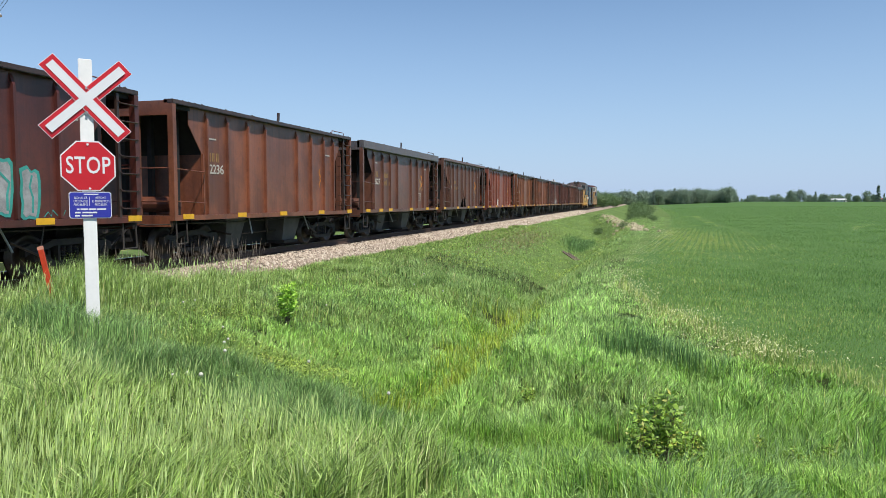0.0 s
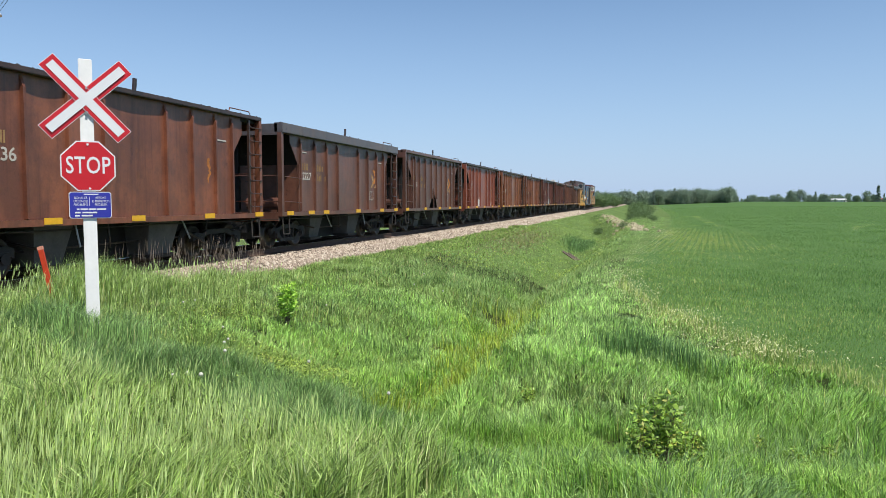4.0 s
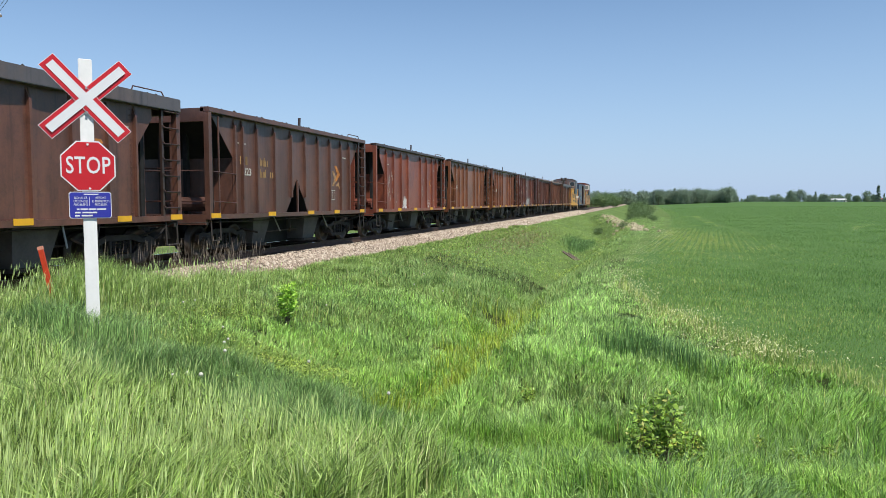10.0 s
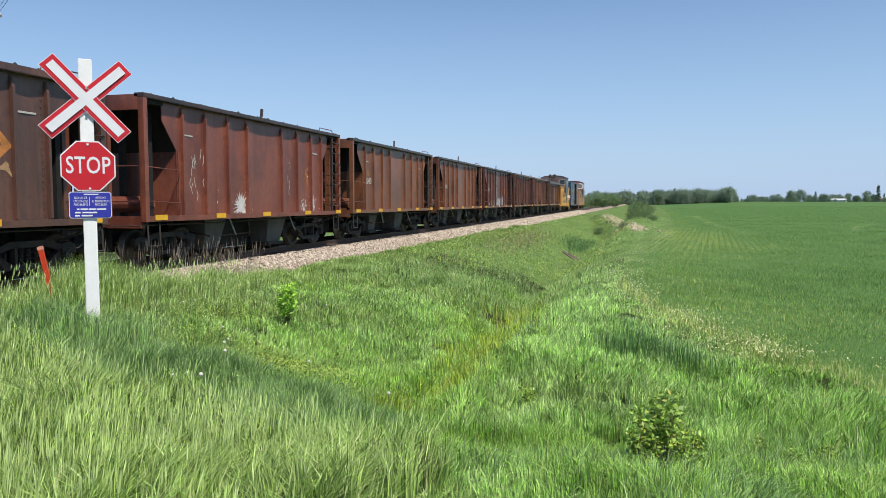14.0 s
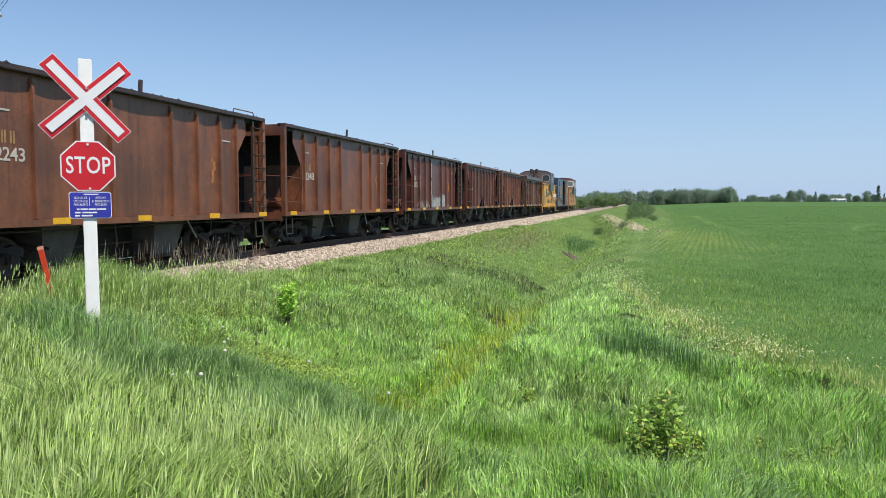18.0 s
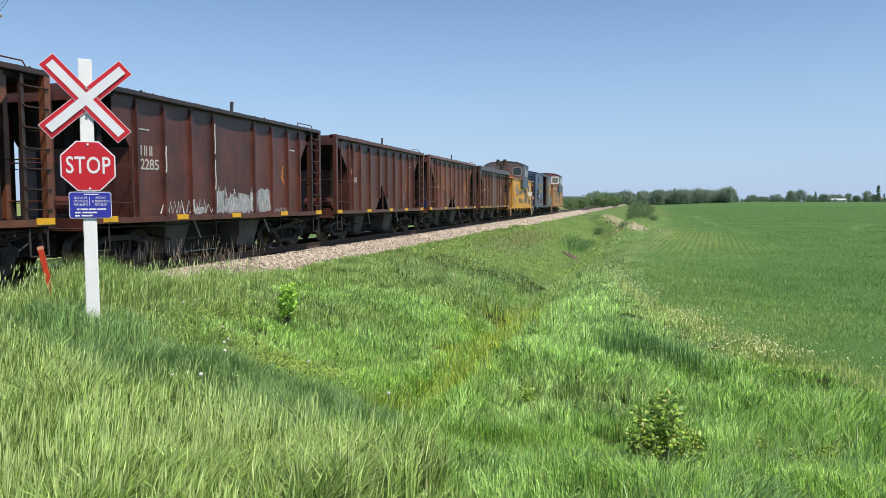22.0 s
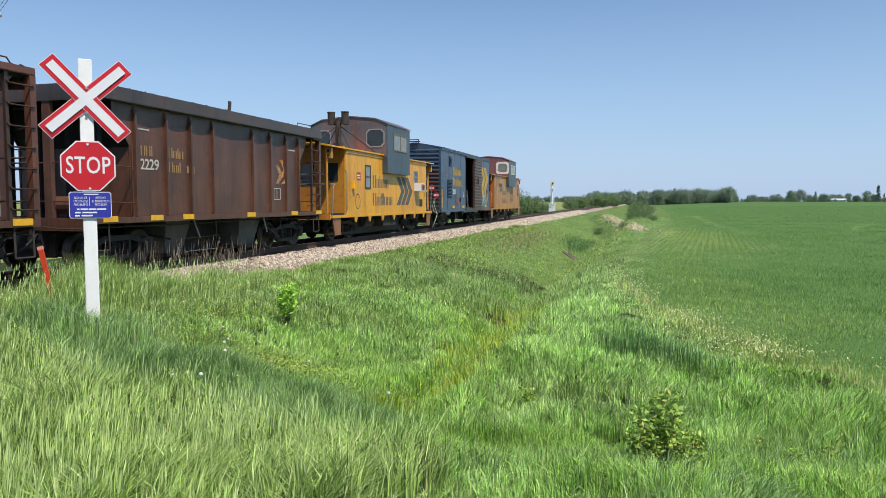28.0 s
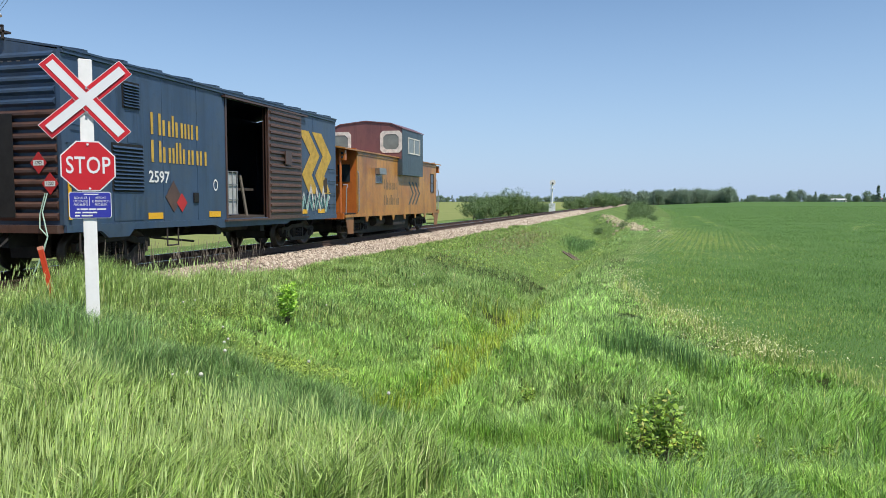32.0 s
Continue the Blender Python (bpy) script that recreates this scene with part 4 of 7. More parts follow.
def hopper(style, paint, chord, number, label, seed):
    """An open-top hopper car with side ribs, sloped ends, ladders and two outlet chutes."""
    car = empty("hopper_car")
    tagged(car, label, "freight car", "hopper cars of the train")
    L, r = HOPPER_LEN, random.Random(seed)
    deep = {"A": 0.10, "B": 0.29, "C": 0.13}[style]
    under = 3.79 - deep
    # sides
    low = [(1.32, 1.12)] + ([(4.3, 1.12), (4.98, 2.08), (5.06, 2.08), (5.75, 1.12)] if style == "C" else []) + [(L - 1.32, 1.12)]
    lip = [(0.3, under), (1.31, 2.6)] if style == "C" else [(0.8, under), (0.805, 3.27), (1.31, 2.63)]
    outline = lip + low + [(L - y, z) for y, z in lip[::-1]]
    for side in (1, -1):
        part("side_sheet", dished(outline, RIBS[style], side), paint, car)
    for side in (1, -1):
        for y in RIBS[style]:
            s = Shape()
            a, b_ = (1.45, 1.53) if side > 0 else (-1.45, -1.53)
            w, foot = 0.034, 1.56 if style == "C" and 4.3 < y < 5.75 else 1.12
            verts = [(a, y - w, foot), (a, y + w, foot), (a, y + w, under - 0.03), (a, y - w, under - 0.03),
                     (b_, y - w * 0.8, foot + 0.02), (b_, y + w * 0.8, foot + 0.02), (b_, y + w * 0.8, under - 0.24), (b_, y - w * 0.8, under - 0.24)]
            s.add(verts, [(0, 1, 2, 3), (4, 5, 6, 7), (0, 4, 5, 1), (1, 5, 6, 2), (2, 6, 7, 3), (3, 7, 4, 0)])
            part("rib", s, paint, car)
        a, b_ = sorted((side * 1.36, side * (1.64 if style == "B" else 1.61)))
        part("top_chord", Shape().box(a, b_, 0.0, L, 3.79 - deep, 3.79), chord, car, bevel=0.012)
        a, b_ = sorted((side * 1.46, side * 1.6))
        part("side_sill", Shape().box(a, b_, 0.0, L, 1.0, 1.12), paint, car)
        for y in (0.0, L - 0.13):
            part("corner_post", Shape().box(a, b_, y, y + 0.13, 1.12, 3.79 - deep), paint, car)
        if style == "C":
            part("stanchion", Shape().tube((side * 1.55, 0.5, 1.12), (side * 1.55, 0.5, 3.6), 0.025), paint, car)
    # sloped ends, bulkheads and inner hoppers; recess shade is put into the near-black sheets
    for end in (0, 1):
        m = (lambda y: y) if end == 0 else (lambda y: L - y)
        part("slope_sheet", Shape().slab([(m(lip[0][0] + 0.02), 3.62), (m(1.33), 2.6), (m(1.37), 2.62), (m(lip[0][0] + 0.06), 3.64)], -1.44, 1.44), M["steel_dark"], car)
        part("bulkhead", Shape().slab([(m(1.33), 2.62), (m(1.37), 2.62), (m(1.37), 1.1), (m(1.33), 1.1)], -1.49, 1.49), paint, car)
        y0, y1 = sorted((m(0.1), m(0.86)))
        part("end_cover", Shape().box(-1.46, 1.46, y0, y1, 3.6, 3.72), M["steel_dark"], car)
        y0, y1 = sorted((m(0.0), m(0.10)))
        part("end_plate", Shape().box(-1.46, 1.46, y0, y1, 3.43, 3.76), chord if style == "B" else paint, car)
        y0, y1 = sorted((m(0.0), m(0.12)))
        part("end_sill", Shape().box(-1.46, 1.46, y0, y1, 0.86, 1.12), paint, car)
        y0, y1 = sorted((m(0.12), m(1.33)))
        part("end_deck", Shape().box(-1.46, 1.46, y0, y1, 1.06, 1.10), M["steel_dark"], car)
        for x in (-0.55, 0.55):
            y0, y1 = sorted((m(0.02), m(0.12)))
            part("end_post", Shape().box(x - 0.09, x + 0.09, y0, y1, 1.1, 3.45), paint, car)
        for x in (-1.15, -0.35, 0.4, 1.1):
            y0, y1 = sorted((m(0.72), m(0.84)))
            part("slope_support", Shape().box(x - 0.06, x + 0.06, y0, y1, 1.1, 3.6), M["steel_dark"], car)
        for z in (1.45, 2.22):
            part("end_rail", Shape().tube((-1.5, m(0.06), z), (1.5, m(0.06), z), 0.016), paint, car)
        for side in (1, -1):
            for z in (1.45, 2.2) if end == 0 else ():
                part("grab_iron", Shape().path([(side * 1.56, m(0.06), z), (side * 1.6, m(0.15), z), (side * 1.6, m(1.25), z - 0.04), (side * 1.52, m(1.34), z - 0.04)], 0.014), paint, car)
            lad = Shape()
            if (side > 0) == (end == 1):
                ya, yb = m(0.07), m(0.58)
                lad.box(side * 1.53 - 0.03, side * 1.53 + 0.03, min(yb - 0.035, yb + 0.035), max(yb - 0.035, yb + 0.035), 1.12, 3.66)
                lad.box(side * 1.53 - 0.03, side * 1.53 + 0.03, min(ya - 0.025, ya + 0.025), max(ya - 0.025, ya + 0.025), 1.12, 3.66)
                for k in range(7):
                    z = 1.3 + k * 0.36
                    lad.path([(side * 1.56, ya, z + 0.05), (side * 1.62, ya, z), (side * 1.62, yb, z), (side * 1.56, yb, z + 0.05)], 0.016)
                    lad.path([(side * 1.5, ya, z), (side * 1.5, ya - 0.1 * (1 if end == 0 else -1), z), (side * 1.05, ya - 0.1 * (1 if end == 0 else -1), z)], 0.014)
                part("ladder", lad, CHORD_DARK, car)
            st = Shape().path([(side * 1.54, m(0.12), 1.0), (side * 1.56, m(0.12), 0.46), (side * 1.56, m(0.52), 0.46), (side * 1.54, m(0.52), 1.0)], 0.02)
            part("step", st, M["truck"], car)
            part("bracket", Shape().tube((side * 1.5, m(0.1), 0.98), (side * 0.9, m(0.75), 0.62), 0.03), M["truck"], car)
        y0, y1 = sorted((m(0.02), m(1.05)))
        part("draft_pocket", Shape().box(-0.34, 0.34, y0, y1, 0.5, 0.98), M["steel_dark"], car)
        part("uncoupling_lever", Shape().path([(1.5, m(-0.06), 0.92), (0.9, m(-0.08), 0.9), (0.3, m(-0.1), 0.98), (0.15, m(-0.25), 1.02)], 0.014), M["truck"], car)
        hoop = Shape().path([(-0.5, m(0.1), 0.86), (-0.55, m(-0.12), 0.5), (-0.35, m(-0.2), 0.34), (-0.1, m(-0.22), 0.4)], 0.024)
        part("brake_hose", hoop, M["steel_dark"], car)
        coupler(car, m(0.0), -1 if end == 0 else 1)
    part("brake_wheel", Shape().tube((-0.2, L + 0.02, 2.9), (-0.2, L + 0.06, 2.9), 0.28, 16), M["truck"], car)
    part("brake_stand", Shape().box(-0.45, 0.05, L - 0.3, L - 0.12, 1.1, 2.7), M["steel_dark"], car)
    part("air_reservoir", Shape().tube((0.05, 0.72, 1.38), (1.15, 0.72, 1.38), 0.19, 14), paint, car)
    part("brake_cylinder", Shape().tube((-0.9, L - 0.7, 1.4), (-0.2, L - 0.7, 1.4), 0.15, 12), paint, car)
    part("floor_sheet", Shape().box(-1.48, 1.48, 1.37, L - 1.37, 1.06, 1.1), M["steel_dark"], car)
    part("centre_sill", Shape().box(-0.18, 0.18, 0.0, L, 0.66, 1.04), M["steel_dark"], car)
    # dark block added to close the shaded gap under the body
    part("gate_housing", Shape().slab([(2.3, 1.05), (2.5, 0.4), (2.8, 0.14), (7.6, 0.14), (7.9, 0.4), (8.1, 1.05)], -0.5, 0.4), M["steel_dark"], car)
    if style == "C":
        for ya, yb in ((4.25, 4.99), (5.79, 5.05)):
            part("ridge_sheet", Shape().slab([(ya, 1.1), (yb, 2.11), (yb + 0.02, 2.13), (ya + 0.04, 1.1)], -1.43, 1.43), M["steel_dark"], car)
        for side in (1, -1):
            part("ridge_post", Shape().box(min(side * 1.43, side * 1.47), max(side * 1.43, side * 1.47), 4.99, 5.06, 1.12, 2.1), paint, car)
    for y0, y1 in ((2.95, 3.95), (6.2, 7.35)):
        top, bot = (y0, y1), (y0 + 0.12, y1 - 0.22)
        s = Shape()
        s.add([(x, y, 1.05) for x in (-1.1, 1.1) for y in top] + [(x, y, 0.2) for x in (-0.95, 0.95) for y in bot],
              [(0, 1, 3, 2), (4, 6, 7, 5), (0, 4, 5, 1), (2, 3, 7, 6), (0, 2, 6, 4), (1, 5, 7, 3)])
        ch = part("outlet_chute", s, M["chute"], car)
        part("door_frame", Shape().box(-1.04, 1.04, bot[0] - 0.05, bot[1] + 0.05, 0.14, 0.22), M["truck"], ch)
        part("door_lever", Shape().tube((1.3, y1 - 0.2, 1.0), (1.36, y1 - 0.1 + r.uniform(-0.1, 0.2), 0.55), 0.02), M["galv"], ch)
    for y in {"A": (0.30, 2.68, 5.0, 7.64, L - 0.42), "B": (0.30, 1.75, 2.9, 5.75, 8.3, L - 0.42), "C": (0.04, 2.9, 5.45, 7.5, L - 0.6)}[style]:
        part("reflector", Shape().box(1.606, 1.614, y, y + 0.42, 1.03, 1.15), M["reflector"], car)
    for x, y in ((1.2, 5.52 + r.uniform(-0.08, 0.12)),):
        lean = r.uniform(-0.06, 0.12)
        part("top_lever", Shape().slab([(y, 3.7), (y + 0.09, 3.7), (y + 0.12 + lean, 3.95), (y + 0.14 + lean, 4.13), (y + 0.05 + lean, 4.13), (y + 0.03 + lean, 3.95)], x, x + 0.05), CHORD_DARK, car)
    part("top_rail", Shape().path([(1.5, L - 1.5, 3.78), (1.5, L - 1.45, 3.9), (1.5, L - 0.5, 3.9), (1.5, L - 0.4, 3.78)], 0.014), paint, car)
    part("top_rail", Shape().path([(0.9, L - 1.3, 3.78), (0.9, L - 1.25, 3.88), (0.9, L - 0.2, 3.88)], 0.014), paint, car)
    part("running_board", Shape().box(-1.4, 1.5, L - 0.12, L + 0.08, 3.74, 3.78), chord, car)
    part("brake_pipe", Shape().path([(1.3, 0.2, 0.92), (1.3, 3.0, 0.9), (1.28, 6.0, 0.93), (1.3, L - 0.2, 0.92)], 0.02), M["truck"], car)
    # rivets down the end posts and along the sill
    riv = Shape()
    for y in (RIBS[style][0] - 0.09, RIBS[style][-1] + 0.09) if style == "A" else (RIBS[style][0] + 0.11, RIBS[style][-1] - 0.11):
        for k in range(19):
            z = 1.2 + k * 0.122
            riv.add([(1.447 + 0.004, y + 0.017 * math.cos(a), z + 0.017 * math.sin(a)) for a in (0.8, 2.4, 3.9, 5.5)] + [(1.47, y, z)], [(0, 1, 4), (1, 2, 4), (2, 3, 4), (3, 0, 4)])
    tagged(part("rivet_row", riv, paint, car), kind="stuff")
    # spilt ore along the top of the near side
    crumbs = Shape()
    for k in range(90):
        y, x, q = r.uniform(0.1, L - 0.1), r.uniform(1.38, 1.58), r.uniform(0.012, 0.05)
        crumbs.add([(x - q, y - q, 3.785), (x + q, y - q * 0.8, 3.785), (x + q * 0.8, y + q, 3.785), (x - q, y + q, 3.785), (x, y + r.uniform(-0.3, 0.3) * q, 3.79 + q * r.uniform(0.5, 1.2))], [(0, 1, 4), (1, 2, 4), (2, 3, 4), (3, 0, 4)])
    tagged(part("spilt_ore", crumbs, M["truck"], car), kind="stuff")
    # brake rigging under the body
    rods = Shape().tube((0.75, 2.5, 0.5), (0.75, L - 2.5, 0.56), 0.022).tube((0.3, 2.7, 0.75), (1.2, 3.0, 0.55), 0.03).tube((1.2, L - 3.0, 0.72), (1.2, L - 2.2, 0.38), 0.025)
    rods.path([(1.42, 4.5, 1.0), (1.44, 4.52, 0.72), (1.36, 4.62, 0.5)], 0.016).path([(1.42, 8.0, 1.0), (1.43, 7.9, 0.62)], 0.016)
    part("brake_rigging", rods, M["wheel"], car)
    truck(car, 1.42)
    truck(car, L - 1.42)
    if number:
        words(number, 0.33 if style != "C" else 0.28, M["faded_white"], on_side(1.98 if style != "C" else 2.02, 2.25, 1.462), car, "fleet_number", spacing=0.95, bold=0.004)
        glyphs(car, 1.68, 2.45, 0.22, "OOl", M["faded_white"] if number == "2285" else M["faded_yellow"], 1.462, "reporting_shape")
    if style != "A":
        part("data_panel", Shape().box(1.461, 1.464, 7.55, 7.95, 1.5, 1.52).box(1.461, 1.464, 7.55, 7.95, 1.82, 1.84).box(1.461, 1.464, 7.55, 7.57, 1.5, 1.84).box(1.461, 1.464, 7.93, 7.95, 1.5, 1.84).box(1.461, 1.464, 7.73, 7.75, 1.55, 1.8), M["faded_white"], car)
    part("stencil_line", Shape().box(1.461, 1.464, 1.6, 2.0, 3.0, 3.035), M["faded_white"], car)
    part("stencil_line", Shape().box(1.461, 1.464, 8.5, 8.9, 3.0, 3.035), M["faded_white"], car)
    return car


LOGO_ORANGE = plain("worn_orange_emblem", (0.42, 0.16, 0.04), 0.7, 0, 0.6, 5)
LOGO_PALE = plain("worn_tan_emblem", (0.34, 0.2, 0.1), 0.7, 0, 0.6, 5)


def faded_logo(car):
    glyphs(car, 2.62, 2.45, 0.24, "Oolo", M["faded_yellow"], 1.462)
    glyphs(car, 2.62, 2.12, 0.24, "Ooil  oo", M["faded_yellow"], 1.462)
    for y, z, tone in ((7.92, 2.2, LOGO_ORANGE), (7.7, 2.02, LOGO_PALE)):
        part("chevron", Shape().slab([(y, z - 0.04), (y + 0.16, z - 0.04), (y + 0.42, z + 0.2), (y + 0.16, z + 0.5), (y - 0.02, z + 0.5), (y + 0.22, z + 0.22)], 1.456, 1.459 + 0.003 * (tone == LOGO_ORANGE)), tone, car)
    part("chevron_tail", Shape().slab([(8.02, 1.98), (8.22, 2.14), (8.42, 1.92), (8.34, 1.84), (8.2, 1.98)], 1.456, 1.46), LOGO_PALE, car)


CHORD_GREY = rusty("grey_chord", (0.09, 0.085, 0.09), (0.13, 0.09, 0.075), (0.05, 0.045, 0.045), 0.3, 2)


def browns(k):
    tones = [((0.072, 0.019, 0.015), (0.125, 0.032, 0.019)), ((0.13, 0.045, 0.026), (0.27, 0.09, 0.043)), ((0.092, 0.042, 0.03), (0.18, 0.072, 0.044)),
             ((0.08, 0.042, 0.033), (0.155, 0.066, 0.042)), ((0.14, 0.04, 0.026), (0.27, 0.078, 0.042)), ((0.12, 0.046, 0.025), (0.25, 0.09, 0.04)),
             ((0.105, 0.04, 0.022), (0.24, 0.078, 0.034)), ((0.062, 0.023, 0.018), (0.15, 0.043, 0.026)), ((0.062, 0.023, 0.017), (0.14, 0.045, 0.026)),
             ((0.088, 0.036, 0.024), (0.19, 0.068, 0.037)), ((0.074, 0.034, 0.022), (0.14, 0.055, 0.031))]
    return rusty("weathered_rust_paint", tones[k][0], tones[k][1], [c * 0.4 for c in tones[k][0]], 0.5, k + 1.0, 0.2)


TEAL = plain("teal_spray", (0.05, 0.32, 0.27), 0.6)
SILVER = plain("silver_spray", (0.33, 0.33, 0.325), 0.6, 0.0, 0.4, 5)
FADED_ORANGE = plain("faded_orange_paint", (0.42, 0.15, 0.035), 0.7, 0, 0.4, 9)
CHORD_DARK = rusty("dark_chord", (0.036, 0.024, 0.02), (0.075, 0.038, 0.026), (0.018, 0.014, 0.013), 0.3, 6, 0.04)
CHORD_BROWN = rusty("brown_grey_chord", (0.055, 0.045, 0.042), (0.09, 0.055, 0.042), (0.03, 0.024, 0.022), 0.3, 14, 0.08)
CHALK = plain("white_splash", (0.6, 0.57, 0.53), 0.8)
CONSIST = [("A", None, 2.8, "dark maroon hopper car with teal and silver graffiti"), ("A", "2236", 14.4, "rust-brown ribbed open hopper car with ladder ends"),
           ("B", "2227", 26.0, "brown hopper car with deep grey top chord"), ("C", "2223", 37.6, "brown hopper car with triangular lower openings"),
           ("A", None, 49.2, "rust-red hopper car with white paint splashes"), ("A", "2243", 60.8, "orange-brown ribbed open hopper car"),
           ("A", "2248", 72.4, "reddish brown ribbed open hopper car"), ("A", "2285", 83.78, "dark brown hopper car with silver graffiti"),
           ("C", "2286", 95.5, "dark brown hopper car with triangular openings"), ("C", "2226", 106.9, "brown hopper car with faded orange emblem"),
           ("B", "2229", 118.6, "brown hopper car with deep top chord and emblem")]
cars = []
for k, (style, number, u, label) in enumerate(CONSIST):
    paint = browns(k)
    car = hopper(style, paint, CHORD_GREY if k == 2 else CHORD_BROWN if style == "B" else CHORD_DARK if style == "A" else paint, number, label, 20 + k)
    if k in (2, 3, 9, 10):
        faded_logo(car)
    elif k != 0:
        for j in range(9):
            r = random.Random(90 * k + j)
            y, z, q = 8.1 + r.uniform(-0.05, 0.06), 1.95 + 0.065 * j, r.uniform(0.025, 0.06)
            part("faded_mark", Shape().slab([(y - q, z), (y, z - 0.05), (y + q, z + 0.01), (y + 0.6 * q, z + 0.07), (y - 0.4 * q, z + 0.05)], 1.457, 1.459), FADED_ORANGE, car)
    if k == 0:
        fat_letters(car, [(5.6, 6.3, 1.2, 2.2), (6.35, 6.85, 1.25, 2.1), (6.92, 7.3, 1.2, 2.12), (7.5, 7.9, 1.15, 2.05)], SILVER, TEAL, None, 1.463, 3)
        zigzag(car, 8.0, 8.5, 1.15, 1.32, 7, 0.022, TEAL, 1.466, 5)
    if k == 7:
        for y0, y1, z0, z1, n, width, tone in ((4.5, 5.3, 1.12, 1.9, 5, 0.13, SILVER), (5.2, 6.1, 1.12, 1.72, 6, 0.13, SILVER), (6.1, 7.3, 1.14, 1.85, 8, 0.12, SILVER),
                                               (4.5, 5.4, 1.14, 1.86, 9, 0.04, CHALK), (5.2, 6.3, 1.14, 1.75, 11, 0.035, CHALK), (6.2, 7.3, 1.14, 1.9, 12, 0.04, CHALK),
                                               (2.3, 3.2, 1.13, 1.5, 12, 0.045, CHALK), (3.3, 4.1, 1.13, 1.55, 10, 0.05, SILVER), (3.4, 4.4, 1.13, 1.4, 9, 0.03, CHALK), (7.4, 8.3, 1.13, 1.3, 11, 0.04, SILVER)):
            zigzag(car, y0, y1, z0, z1, n, width, tone, 1.458 + 0.002 * (tone == CHALK), n + int(10 * y0))
        for j, (y0, y1, z0, z1) in enumerate(((4.5, 4.95, 1.15, 1.75), (4.95, 5.6, 1.15, 1.55), (5.55, 6.1, 1.15, 1.65), (6.15, 6.6, 1.15, 1.7), (6.65, 7.25, 1.15, 1.8), (3.4, 4.0, 1.14, 1.3))):
            blob(car, y0, y1, z0, z1, 0.0, SILVER, 1.457, 31 + j, "graffiti_fill")
        for y, z0, z1 in ((4.39, 1.75, 2.5), (4.39, 2.65, 3.4), (2.43, 2.1, 2.7), (3.44, 1.2, 1.5)):
            ribbon(car, [(y - 0.01, z0), (y + 0.012, z0 + 0.3 * (z1 - z0)), (y - 0.006, z0 + 0.7 * (z1 - z0)), (y + 0.008, z1)], 0.045, CHALK, 1.533, "paint_streak")
    if k == 4:
        for y0, z0, wide_, tall in ((4.12, 1.32, 0.42, 0.42), (8.5, 1.36, 0.3, 0.36), (7.9, 1.2, 0.12, 0.1)):
            r = random.Random(int(y0 * 10))
            s = Shape()
            rim = []
            for j in range(40):
                a, f = j * math.tau / 40, (r.uniform(0.75, 1.1) if j % 2 else r.uniform(0.3, 0.6))
                rim.append((1.461, y0 + wide_ * f * math.cos(a), max(1.125, z0 + tall * f * math.sin(a))))
            s.add(rim + [(1.461, y0, z0)], [(j, (j + 1) % 40, 40) for j in range(40)])
            for j in range(26):
                y, z, q = y0 + r.gauss(0, wide_), z0 + r.gauss(0.1, tall * 0.9), r.uniform(0.008, 0.03)
                if z > 1.15:
                    s.add([(1.46, y - q, z), (1.46, y, z - 1.6 * q), (1.46, y + q, z), (1.46, y, z + 1.3 * q)], [(0, 1, 2, 3)])
            part("paint_splash", s, CHALK, car)
        for j in range(16):
            r = random.Random(j)
            y, z = r.choice((1.95, 2.1, 2.3, 6.9)) + r.uniform(-0.1, 0.1), r.uniform(1.3, 2.6)
            ribbon(car, [(y, z), (y + r.uniform(-0.05, 0.05), z + 0.12), (y + r.uniform(-0.06, 0.06), z + 0.25)], 0.02, M["faded_white"], 1.462, "paint_scratch")
    if k == 9:
        part("blue_container", Shape().box(0.95, 1.4, 0.35, 0.85, 1.12, 1.48).box(1.05, 1.3, 0.5, 0.7, 1.48, 1.53), plain("blue_plastic", (0.03, 0.06, 0.22), 0.4), car, "blue plastic container on the end deck", bevel=0.02)
    press_marks(car, style)
    cars.append((car, u))

# ---- cabooses ----
YELLOW = rusty("weathered_yellow_paint", (0.82, 0.4, 0.018), (0.7, 0.29, 0.018), (0.32, 0.15, 0.026), 0.35, 4, 0.0)
OCHRE = rusty("rusted_ochre_paint", (0.56, 0.26, 0.05), (0.34, 0.12, 0.035), (0.1, 0.05, 0.026), 0.55, 9, 0.05)
ORANGE_RED = rusty("orange_end_paint", (0.5, 0.14, 0.025), (0.45, 0.12, 0.02), (0.28, 0.08, 0.025), 0.3, 11)
ORANGE_Y = rusty("orange_yellow_end_paint", (0.56, 0.25, 0.03), (0.42, 0.15, 0.026), (0.2, 0.08, 0.025), 0.3, 12)
SLATE = rusty("slate_blue_paint", (0.045, 0.075, 0.092), (0.055, 0.078, 0.088), (0.028, 0.036, 0.042), 0.3, 5, 0.03)
MAROON = rusty("maroon_cupola_paint", (0.19, 0.075, 0.075), (0.2, 0.085, 0.075), (0.09, 0.045, 0.045), 0.3, 6)
GREYBROWN = rusty("grey_brown_cupola_paint", (0.085, 0.11, 0.128), (0.32, 0.09, 0.055), (0.05, 0.06, 0.068), 0.05, 7, 0.05)
GREYPAINT = plain("grey_letter_paint", (0.085, 0.095, 0.095), 0.6)


STEP_RUST = rusty("rusted_step_paint", (0.3, 0.14, 0.05), (0.26, 0.10, 0.04), (0.12, 0.055, 0.03), 0.5, 13)


